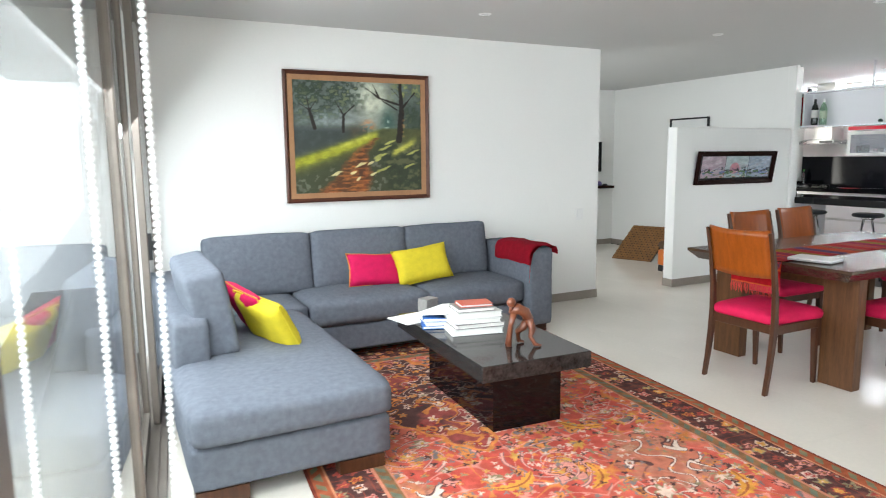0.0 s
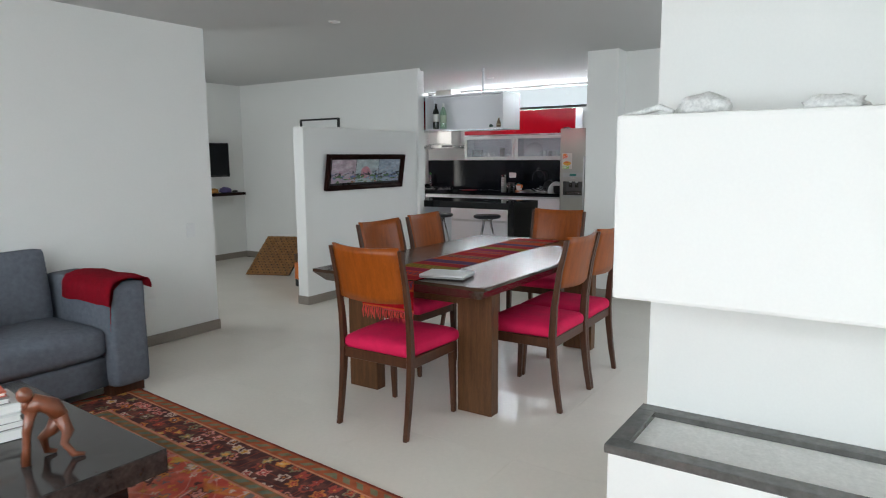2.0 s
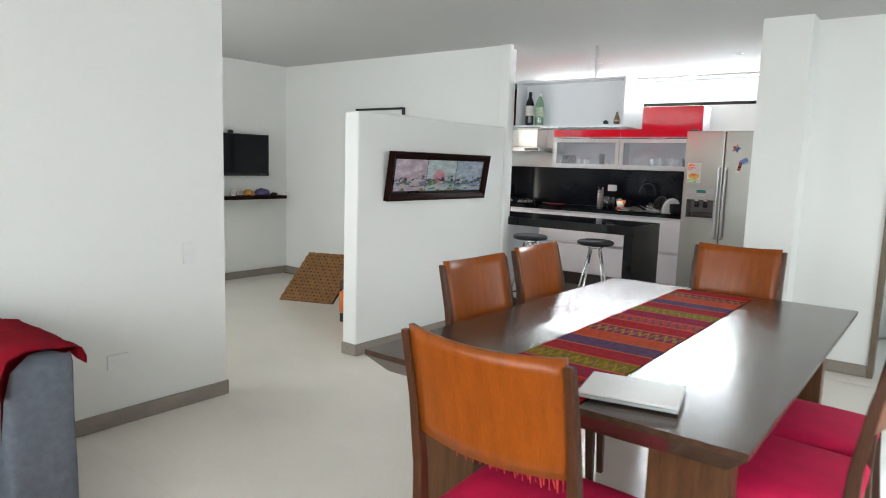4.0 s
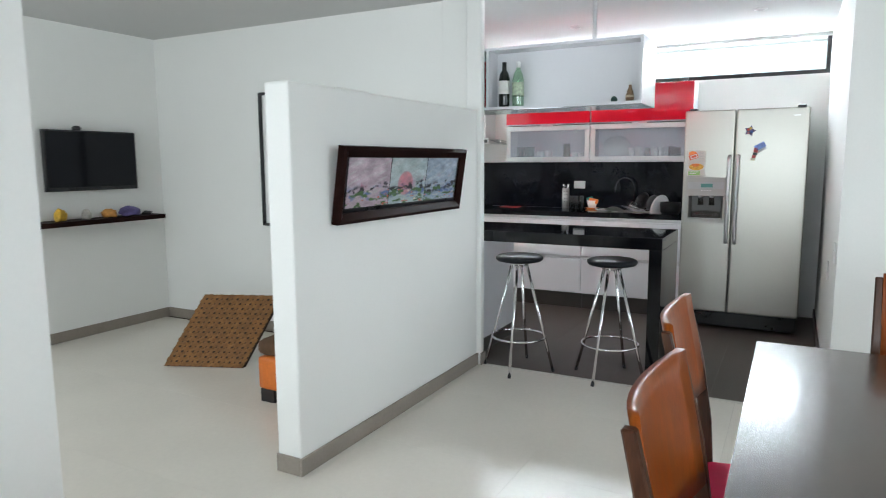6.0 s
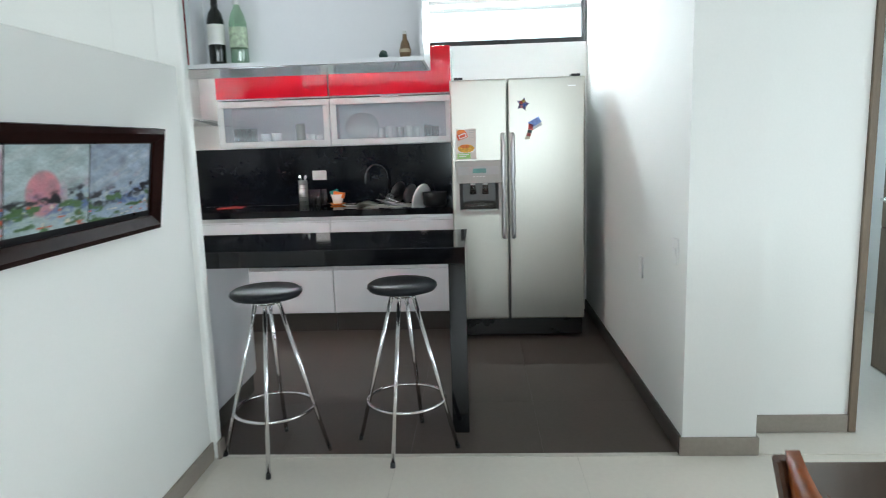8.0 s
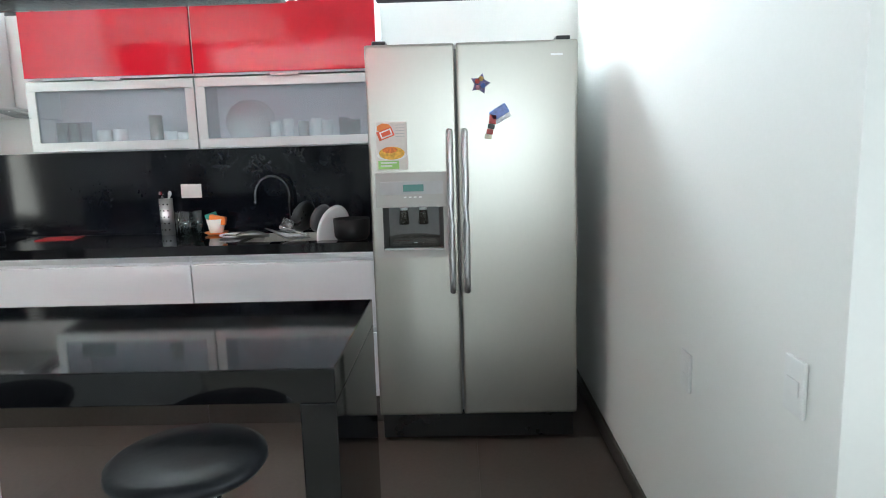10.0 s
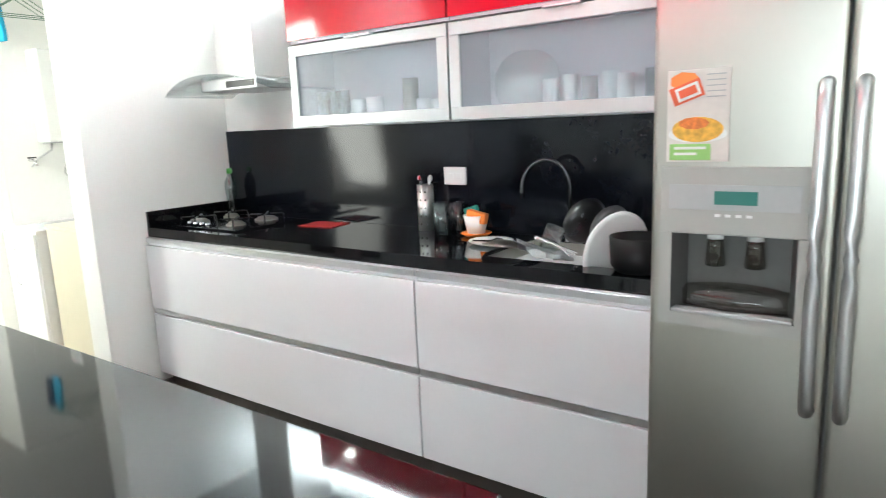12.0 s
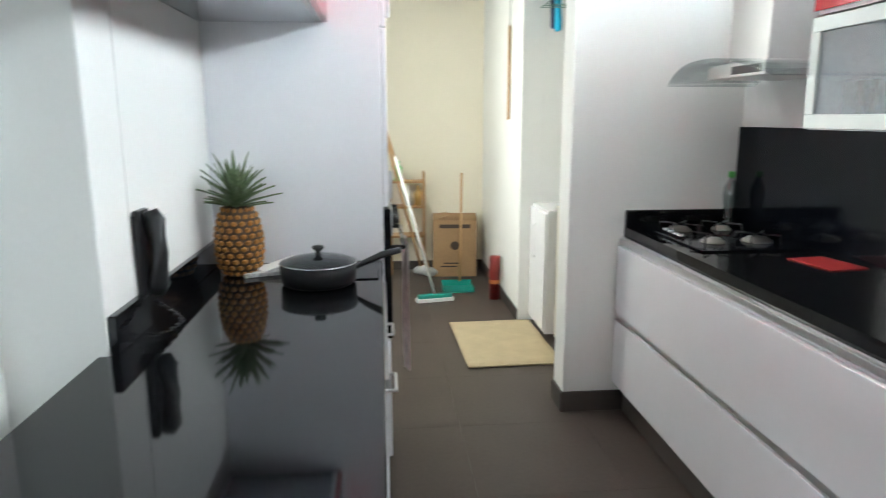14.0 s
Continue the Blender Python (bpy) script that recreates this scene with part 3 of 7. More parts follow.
drawer_unit(4.795, 5.70)
drawer_unit(5.704, 7.44)
wt = thing("worktop", (9.86, 6.14, 0.877), "black polished granite kitchen worktop", "worktop")
for x0, y0, x1, y1 in ((-0.275, -1.345, -0.18, 1.313), (0.17, -1.345, 0.265, 1.313), (-0.18, -1.345, 0.17, -1.16), (-0.18, -0.66, 0.17, 1.313)):
    part("slab", B(x0, y0, 0, x1, y1, 0.047), BLACKST, wt)
part("side_upstand", B(-0.275, 1.29, 0.0475, 0.262, 1.3125, 0.128, 0.002, 1), BLACKST, wt)
part("sink_bowl", box(box(box(box(B(-0.18, -1.16, -0.16, 0.17, -0.66, -0.155), -0.18, -1.16, -0.155, -0.176, -0.66, 0.044), 0.166, -1.16, -0.155, 0.17, -0.66, 0.044), -0.176, -1.16, -0.155, 0.166, -1.156, 0.044), -0.176, -0.664, -0.155, 0.166, -0.66, 0.044), STEEL, wt, "stainless steel sink bowl")
single("splashback", B(10.116, 4.795, 0.925, 10.129, 7.454, 1.388), BLACKGL, "glossy black splashback panel", "splashback")


# wall cabinets: frosted glass fronts, red lift-up doors above
FROST = glass("frosted_glass", (0.80, 0.84, 0.87), 0.35, 0.04)
ft = FROST.node_tree
fd, fx = ft.nodes.new("ShaderNodeBsdfDiffuse"), ft.nodes.new("ShaderNodeMixShader")
fd.inputs[0].default_value, fx.inputs[0].default_value = (0.80, 0.84, 0.88, 1), 0.07
ft.links.new(ft.nodes["Material Output"].inputs[0].links[0].from_socket, fx.inputs[1])
ft.links.new(fd.outputs[0], fx.inputs[2])
ft.links.new(fx.outputs[0], ft.nodes["Material Output"].inputs[0])


def wall_unit(y0, y1):
    c = thing("wall_cabinet", (9.98, (y0 + y1) / 2, 1.39), "wall cabinet with frosted glass flap in aluminium frame", "cabinet", "glass-fronted wall cabinets")
    h = (y1 - y0) / 2
    body = box(bmesh.new(), -0.11, -h + 0.001, 0.0, 0.145, h - 0.001, 0.016)
    box(body, -0.11, -h + 0.001, 0.34, 0.145, h - 0.001, 0.356)
    box(body, -0.11, -h + 0.001, 0.016, 0.145, -h + 0.017, 0.34)
    box(body, -0.11, h - 0.017, 0.016, 0.145, h - 0.001, 0.34)
    box(body, 0.135, -h + 0.017, 0.016, 0.145, h - 0.017, 0.34)
    part("body", body, LACQ, c)
    fm = box(bmesh.new(), -0.13, -h + 0.003, 0.003, -0.111, h - 0.003, 0.05, 0.002, 1)
    box(fm, -0.13, -h + 0.003, 0.308, -0.111, h - 0.003, 0.355, 0.002, 1)
    box(fm, -0.13, -h + 0.003, 0.05, -0.111, -h + 0.048, 0.308)
    box(fm, -0.13, h - 0.048, 0.05, -0.111, h - 0.003, 0.308)
    d = part("flap_frame", fm, FLAPALU, c, "aluminium flap frame")
    part("glass_panel", B(-0.123, -h + 0.048, 0.05, -0.119, h - 0.048, 0.308), FROST, d).visible_shadow = False
    part("grip", B(-0.15, -0.07, 0.352, -0.112, 0.07, 0.362, 0.002, 1), ALU, c)
    return c


def red_unit(y0, y1):
    c = thing("upper_cabinet", (9.98, (y0 + y1) / 2, 1.755), "upper cabinet with glossy red lacquer flap", "cabinet", "red upper cabinets")
    h = (y1 - y0) / 2
    part("body", B(-0.11, -h + 0.001, 0.0, 0.145, h - 0.001, 0.345), LACQ, c)
    part("flap", B(-0.131, -h + 0.003, 0.01, -0.111, h - 0.003, 0.345, 0.002), REDL, c, "glossy red flap")
    return c


for a, b in ((4.795, 5.723), (5.727, 6.594)):
    wall_unit(a, b)
    red_unit(a, b)

# clerestory window frame
cw = new("window_clerestory")
tagged(cw, "long clerestory window with dark frame", "window", kind="structure")
fm = box(bmesh.new(), 10.14, 3.75, 2.131, 10.19, 7.45, 2.165)
for y in (3.75, 7.415):
    box(fm, 10.14, y, 2.165, 10.19, y + 0.035, 2.439)
part("window_frame", fm, BLACKP, cw)
p = part("pane", B(10.168, 3.785, 2.165, 10.172, 7.415, 2.439), PANE, cw)
p.visible_shadow = False

# ---------------- kitchen: bar with base cabinet ----------------
bar = thing("bar_counter", (8.15, 4.74, 0), "black polished granite bar counter with slab leg", "counter")
part("slab", B(-0.34, -0.06, 0.832, 0.295, 2.145, 0.91, 0.003), BLACKST, bar)
part("leg", B(-0.34, -0.06, 0.0, 0.295, 0.02, 0.831, 0.003), BLACKST, bar)
part("wall_upstand", B(-0.3145, 1.195, 0.911, -0.295, 2.144, 1.0, 0.002, 1), BLACKST, bar)
bc = thing("bar_cabinet", (8.13, 6.41, 0), "white lacquer base cabinet under the bar counter", "cabinet")
part("body", B(-0.294, -0.475, 0.1, 0.30, 0.475, 0.83), LACQ, bc)
part("toe_kick", B(-0.294, -0.475, 0.0, 0.26, 0.475, 0.1), KBASE, bc, "dark toe kick")
part("grip_rail", B(0.301, -0.474, 0.805, 0.325, 0.474, 0.829, 0.002, 1), ALU, bc)
for k in range(2):
    d = part("door", B(0.301, -0.473 + k * 0.475, 0.11, 0.322, -0.003 + k * 0.475, 0.80, 0.003), LACQ, bc)
    part("handle", pipe(bmesh.new(), [(0.322, -0.24 + k * 0.475, 0.70), (0.345, -0.24 + k * 0.475, 0.70), (0.345, -0.12 + k * 0.475, 0.70), (0.322, -0.12 + k * 0.475, 0.70)], 0.005, 8), ALU, d, "", True)

# hanging cabinet over the bar
hc = thing("hanging_cabinet", (8.01, 5.4, 1.755), "white hanging cabinet over the bar with open niche", "cabinet")
bm = box(bmesh.new(), -0.18, -0.56, 0.0, 0.24, 1.48, 0.018)
box(bm, -0.18, -0.56, 0.40, 0.24, 1.48, 0.418)
box(bm, -0.18, -0.56, 0.018, 0.24, -0.542, 0.40)
box(bm, -0.18, 0.49, 0.018, 0.24, 0.508, 0.40)
box(bm, -0.02, -0.542, 0.018, 0.0, 0.49, 0.40)
part("body", bm, LACQ, hc)
for k in range(3):
    part("flap", B(0.241, -0.555 + k * 0.68, 0.0, 0.26, 0.12 + k * 0.68, 0.418, 0.002), REDL, hc, "glossy red flap")
part("underside", B(-0.165, -0.55, -0.0035, 0.225, 1.47, -0.0005), material("polished_underside", (0.55, 0.57, 0.60), 0.12, 0.9, vary=0.05, bump=0.0), hc, "polished metallic underside panel")
part("hanger_rod", rod(bmesh.new(), (0.0, -0.2, 0.418), (0.0, -0.2, CZ - 1.755), 0.014), ALU, hc, "metal hanger rod")
part("hanger_rod", rod(bmesh.new(), (0.0, 1.2, 0.418), (0.0, 1.2, CZ - 1.755), 0.014), ALU, hc, "metal hanger rod")

# tall unit at the end of the bar, with a built-in oven
tu = thing("tall_cabinet", (8.15, 7.18, 0), "tall white lacquer kitchen cabinet with a built-in oven", "cabinet")
part("body", B(-0.313, -0.29, 0.1, 0.30, 0.3, 2.468, 0.003), LACQ, tu)
part("toe_kick", B(-0.25, -0.285, 0.0, 0.27, 0.3, 0.1), KBASE, tu)
part("door", B(0.301, -0.288, 0.11, 0.32, 0.295, 0.59, 0.003), LACQ, tu)
ov = part("oven_front", B(0.301, -0.288, 0.60, 0.328, 0.295, 1.10, 0.004), BLACKGL, tu, "black glass oven front")
part("control_panel", B(0.3285, -0.285, 1.0, 0.333, 0.292, 1.095, 0.002), ALU, ov)
for k in range(4):
    part("knob", rod(bmesh.new(), (0.3335, -0.2 + 0.1 * k, 1.05), (0.36, -0.2 + 0.1 * k, 1.05), 0.02, 0.017, 14), BLACKP, ov)
part("handle", pipe(bmesh.new(), [(0.328, -0.25, 0.95), (0.375, -0.25, 0.95), (0.375, 0.25, 0.95), (0.328, 0.25, 0.95)], 0.009, 8), BLACKP, ov, "", True)
for z0, z1 in ((1.11, 1.74), (1.745, 2.34)):
    d = part("door", B(0.301, -0.288, z0, 0.32, 0.295, z1, 0.003), LACQ, tu)
    part("grip", B(0.321, -0.29, z0 + 0.03, 0.335, -0.275, z0 + 0.13, 0.002, 1), ALU, d)

# ---------------- painted and woven surfaces ----------------


def vnoise(u, v, scale, seed):
    """Smooth value noise over two arrays."""
    g = np.random.RandomState(seed).rand(64, 64)
    x, y = u * scale + 1000.0, v * scale + 1000.0
    xi, yi = np.floor(x).astype(int), np.floor(y).astype(int)
    fx, fy = x - xi, y - yi
    fx, fy = fx * fx * (3 - 2 * fx), fy * fy * (3 - 2 * fy)
    a, b, c, d = (g[(yi + j) % 64, (xi + i) % 64] for j, i in ((0, 0), (0, 1), (1, 0), (1, 1)))
    return (a * (1 - fx) + b * fx) * (1 - fy) + (c * (1 - fx) + d * fx) * fy


def fbm(u, v, scale, seed, octaves=4):
    return sum(vnoise(u, v, scale * 2 ** k, seed + k) / 2 ** k for k in range(octaves)) / sum(1 / 2 ** k for k in range(octaves))


def lay(base, colour, mask):
    """Lay a colour over an image by a mask of 0 to 1."""
    mask = np.clip(mask, 0, 1)[..., None]
    return base * (1 - mask) + np.array(colour) * mask


def attribute_material(name, rough=0.8, bump=0.3, fine=300.0, spec=0.3):
    m = bpy.data.materials.new(name)
    m.use_nodes = True
    nt = m.node_tree
    b = nt.nodes["Principled BSDF"]
    at = nt.nodes.new("ShaderNodeAttribute")
    at.attribute_name = "pigment"
    nz = nt.nodes.new("ShaderNodeTexNoise")
    nz.inputs["Scale"].default_value = fine
    tc = nt.nodes.new("ShaderNodeTexCoord")
    nt.links.new(tc.outputs["Object"], nz.inputs["Vector"])
    mr = nt.nodes.new("ShaderNodeMapRange")
    mr.inputs["To Min"].default_value, mr.inputs["To Max"].default_value = 0.75, 1.25
    nt.links.new(nz.outputs[0], mr.inputs[0])
    mx = nt.nodes.new("ShaderNodeVectorMath")
    mx.operation = "SCALE"
    nt.links.new(at.outputs["Color"], mx.inputs[0])
    nt.links.new(mr.outputs[0], mx.inputs["Scale"])
    nt.links.new(mx.outputs[0], b.inputs["Base Color"])
    b.inputs["Roughness"].default_value = rough
    b.inputs["Specular IOR Level"].default_value = spec
    bp = nt.nodes.new("ShaderNodeBump")
    bp.inputs["Strength"].default_value, bp.inputs["Distance"].default_value = bump, 0.003
    nt.links.new(nz.outputs[0], bp.inputs["Height"])
    nt.links.new(bp.outputs[0], b.inputs["Normal"])
    return m


def sheet_mesh(name, w, h, nx, ny, image, mat, thick=0.0, relief=None):
    """A fine grid, w by h metres about its middle in the xy plane, coloured by image(u, v) in display values."""
    u, v = np.meshgrid(np.linspace(0, 1, nx + 1), np.linspace(0, 1, ny + 1))
    col = np.clip(image(u, v), 0, 1) ** 2.2
    z = relief(u, v) if relief is not None else np.zeros_like(u)
    co = np.stack(((u - 0.5) * w, (v - 0.5) * h, z), -1).reshape(-1, 3)
    i = np.arange(nx * ny)
    a = i + i // nx
    faces = np.stack((a, a + 1, a + nx + 2, a + nx + 1), -1)
    me = bpy.data.meshes.new(name)
    verts, fs = co.tolist(), faces.tolist()
    n0 = len(verts)
    if thick:
        verts += [(sx * w / 2, sy * h / 2, -thick) for sx, sy in ((-1, -1), (1, -1), (1, 1), (-1, 1))]
        c = (0, nx, (nx + 1) * (ny + 1) - 1, (nx + 1) * ny)
        edge = (list(range(0, nx + 1)), list(range(nx, (nx + 1) * (ny + 1), nx + 1)), list(range((nx + 1) * (ny + 1) - 1, (nx + 1) * ny - 1, -1)), list(range((nx + 1) * ny, -1, -(nx + 1))))
        for k in range(4):
            fs.append([n0 + k, n0 + (k + 1) % 4] + edge[k][::-1])
        fs.append([n0 + 3, n0 + 2, n0 + 1, n0])
    me.from_pydata(verts, [], fs)
    at = me.attributes.new("pigment", "FLOAT_COLOR", "POINT")
    full = np.concatenate((np.concatenate((col.reshape(-1, 3), np.ones((n0, 1))), 1), np.tile([0.25, 0.08, 0.05, 1.0], (len(verts) - n0, 1))))
    at.data.foreach_set("color", full.astype(np.float32).ravel())
    me.materials.append(mat)
    return me


def rug_image(u, v):
    """Persian rug: red field, scattered rosettes and scrolls, medallion, dark flowered border between stripes."""
    W, H = 2.30, 3.80
    x, y = (u - 0.5) * W, (v - 0.5) * H
    e0 = np.minimum(W / 2 - np.abs(x), H / 2 - np.abs(y))
    wp = np.clip((e0 - 0.3) / 0.1, 0.25, 1)
    ax, ay = np.abs(x + wp * 0.07 * (fbm(u, v * 1.65, 9, 90, 3) - 0.5)), np.abs(y + wp * 0.07 * (fbm(u, v * 1.65, 9, 95, 3) - 0.5))
    e = e0
    n1, n2 = fbm(u, v, 9, 3), fbm(u * 1.6, v * 2.7, 40, 11, 2)
    img = np.zeros(u.shape + (3,)) + (0.80, 0.33, 0.26)
    img = lay(img, (0.86, 0.46, 0.36), (n1 - 0.52) * 5)
    img = lay(img, (0.72, 0.25, 0.20), (0.45 - n1) * 5)

    def motifs(img, step, off, layers, rot=0.0, keep=0.75, seed=0, mask=None, mirror=True):
        px = (ax if mirror else x) + off[0]
        py = (ay if mirror else y) + off[1]
        cx, cy = np.floor(px / step), np.floor(py / step)
        key = (np.sin(cx * 12.9898 + cy * 78.233 + seed * 3.17) * 4375.85) % 1.0
        jit = 0.22 * step
        lx = px - (cx + 0.5) * step - jit * np.sin(key * 40)
        ly = py - (cy + 0.5) * step - jit * np.cos(key * 57)
        lx = lx + 0.34 * step * (fbm(u * W, v * H, 3.2 / step, seed + 200, 2) - 0.5)
        ly = ly + 0.34 * step * (fbm(u * W, v * H, 3.2 / step, seed + 230, 2) - 0.5)
        r, th = np.hypot(lx, ly), np.arctan2(ly, lx)
        on = (key < keep)
        if mask is not None:
            on = on & mask
        for r0, lobes, amp, cols in layers:
            rr = r0 * step * (1 + amp * np.cos(lobes * th + key * 6.28))
            c = np.array(cols)[(np.floor(key * 97) % len(cols)).astype(int)]
            m = np.clip((rr - r) / 0.006, 0, 1) * on
            img = img * (1 - m[..., None]) + c * m[..., None]
        return img

    DK, CR, OR, YE, GN, PK, BL = (0.27, 0.17, 0.16), (0.86, 0.76, 0.68), (0.84, 0.50, 0.22), (0.82, 0.62, 0.26), (0.52, 0.50, 0.36), (0.88, 0.56, 0.50), (0.44, 0.42, 0.42)
    # scrolling stems
    s = np.sin(ax * 21 + 2.2 * np.sin(ay * 9)) + np.sin(ay * 19 + 2.0 * np.sin(ax * 11 + 1))
    img = lay(img, PK, (0.16 - np.abs(s)) * 7)
    s2 = np.sin(ax * 13 - 2.6 * np.sin(ay * 6 + 2)) + np.sin(ay * 12.5 + 2.4 * np.sin(ax * 7))
    img = lay(img, OR, (0.12 - np.abs(s2)) * 8)
    img = motifs(img, 0.13, (0.05, 0.02), [(0.30, 6, 0.25, [DK, GN, BL, OR]), (0.22, 6, 0.25, [PK, CR, OR, YE]), (0.09, 3, 0.1, [DK, YE])], keep=0.62, seed=1)
    img = motifs(img, 0.065, (0.02, 0.06), [(0.27, 4, 0.4, [GN, CR, YE, DK, OR]), (0.12, 3, 0.2, [PK, OR, CR])], keep=0.45, seed=5)
    img = motifs(img, 0.26, (0.10, 0.23), [(0.40, 5, 0.34, [DK, BL, PK]), (0.35, 5, 0.34, [CR, PK, OR]), (0.29, 5, 0.38, [(0.72, 0.30, 0.24), PK, BL]), (0.20, 7, 0.3, [DK, GN]), (0.15, 7, 0.3, [OR, CR]), (0.07, 4, 0.2, [YE, CR])], keep=0.55, seed=9)

    def scroll(img, cx, cy, r0, turns, colour, width):
        lx, ly = x - cx, y - cy
        r, th = np.hypot(lx, ly), np.arctan2(ly, lx)
        wv = np.sin(turns * th + 9.0 * np.log(r + 0.04) + 2.2 * fbm(u * W, v * H, 7, 240, 2))
        return lay(img, colour, np.clip((width - np.abs(wv)) / 0.12, 0, 1) * (r < r0 * (0.8 + 0.25 * np.cos(5 * th))))

    # curled palmettes, knotted cream clusters and golden leaves
    for cx, cy, r0 in ((-0.05, -0.30, 0.30), (0.10, -1.05, 0.30), (-0.55, -0.95, 0.26), (0.55, 0.15, 0.24), (-0.62, 0.05, 0.22)):
        img = scroll(img, cx, cy, r0, 3, (0.48, 0.36, 0.35), 0.42)
        img = scroll(img, cx, cy, r0, 3, (0.90, 0.62, 0.56), 0.24)
    worm = fbm(u * W + 0.05 * np.sin(y * 30), v * H + 0.05 * np.sin(x * 34), 8.5, 260, 2)
    for cx, cy, rx, ry in ((0.44, -0.44, 0.23, 0.30), (-0.74, -0.48, 0.16, 0.30), (0.46, -1.15, 0.2, 0.22)):
        inside = np.clip((1 - np.hypot((x - cx) / rx, (y - cy) / ry) - 0.5 * (n2 - 0.5)) / 0.08, 0, 1)
        img = lay(img, (0.72, 0.46, 0.34), inside * 0.7)
        img = lay(img, (0.30, 0.20, 0.19), inside * np.clip((0.085 - np.abs(worm - 0.5)) / 0.012, 0, 1))
        img = lay(img, (0.93, 0.87, 0.80), inside * np.clip((0.055 - np.abs(worm - 0.5)) / 0.012, 0, 1))
    for cx, cy, a_ in ((0.09, -0.48, 1.1), (-0.29, -0.41, 0.3), (0.30, 0.02, -0.6), (-0.30, -0.75, 2.1), (0.62, -0.80, 0.9)):
        lx, ly = (x - cx) * np.cos(a_) + (y - cy) * np.sin(a_), -(x - cx) * np.sin(a_) + (y - cy) * np.cos(a_)
        ly = ly - 0.9 * lx * lx * 4
        leaf = np.clip((1 - (lx / 0.13) ** 2 - (ly / (0.035 + 0.008 * np.sin(lx * 160))) ** 2) / 0.15, 0, 1)
        img = lay(img, (0.86, 0.58, 0.20), leaf)
        img = lay(img, (0.62, 0.34, 0.16), leaf * (np.abs(ly) < 0.006))
    img = motifs(img, 0.045, (0.01, 0.02), [(0.34, 3, 0.4, [DK, CR, GN, PK, OR, BL])], keep=0.42, seed=31, mirror=False)
    # stepped medallion about the middle
    mx_, my_ = np.abs(x + 0.28), np.abs(y - 0.78)
    d = mx_ / 0.50 + my_ / 0.85 + 0.05 * np.round(6 * np.sin(ax * 26) * np.sin(ay * 26)) / 6
    med = np.clip((1.0 - d) / 0.02, 0, 1)
    inner = np.zeros(u.shape + (3,)) + (0.26, 0.18, 0.17)
    inner = lay(inner, (0.56, 0.24, 0.22), (fbm(u * W, v * H, 5, 21) - 0.5) * 9)
    key_line = fbm(u * W + 0.04 * np.sin(y * 38), v * H + 0.04 * np.sin(x * 42), 9.5, 280, 2)
    inner = lay(inner, (0.78, 0.46, 0.20), np.clip((0.05 - np.abs(key_line - 0.42)) / 0.012, 0, 1))
    inner = lay(inner, (0.80, 0.68, 0.60), np.clip((0.03 - np.abs(key_line - 0.58)) / 0.01, 0, 1))
    inner = motifs(inner, 0.085, (0.03, 0.01), [(0.34, 5, 0.3, [OR, PK, CR, (0.55, 0.16, 0.14)]), (0.18, 5, 0.3, [DK, YE, GN])], keep=0.7, seed=14)
    img = img * (1 - med[..., None]) + inner * med[..., None]
    img = lay(img, OR, np.clip((0.03 - np.abs(d - 1.02)) / 0.012, 0, 1))
    # border
    bord = (e < 0.36)
    b = np.zeros(u.shape + (3,)) + (0.25, 0.16, 0.15)
    b = lay(b, (0.36, 0.2, 0.17), (n2 - 0.5) * 4)
    st = np.sin((ax + ay) * 30 + 2 * np.sin((ax - ay) * 17))
    b = lay(b, (0.50, 0.22, 0.16), (0.22 - np.abs(st)) * 6)
    b = motifs(b, 0.082, (0.0, 0.03), [(0.40, 5, 0.25, [PK, CR, OR, (0.62, 0.25, 0.2), GN]), (0.25, 5, 0.25, [DK, (0.6, 0.2, 0.18), YE]), (0.12, 4, 0.2, [CR, OR])], keep=0.85, seed=3)
    img = np.where(bord[..., None], b, img)

    def stripe(img, lo, hi, c):
        m = ((e >= lo) & (e < hi))[..., None]
        return np.where(m, np.array(c), img)

    dash = (np.sin((ax + ay) * 75) > 0)[..., None]
    img = stripe(img, 0.30, 0.36, (0.50, 0.36, 0.22))
    img = np.where((((e >= 0.312) & (e < 0.348))[..., None]) & dash, np.array((0.36, 0.42, 0.34)), img)
    for lo in (0.29, 0.36):
        img = stripe(img, lo, lo + 0.012, (0.80, 0.50, 0.38))
    img = stripe(img, 0.0, 0.085, (0.62, 0.30, 0.17))
    img = np.where((((e >= 0.022) & (e < 0.062))[..., None]) & dash, np.array((0.42, 0.44, 0.32)), img)
    img = stripe(img, 0.078, 0.088, (0.80, 0.52, 0.36))
    img = stripe(img, 0.0, 0.014, (0.42, 0.16, 0.11))
    img = img * 0.80 + 0.20 * np.array((0.66, 0.52, 0.52))
    return img * (0.86 + 0.26 * n2[..., None])


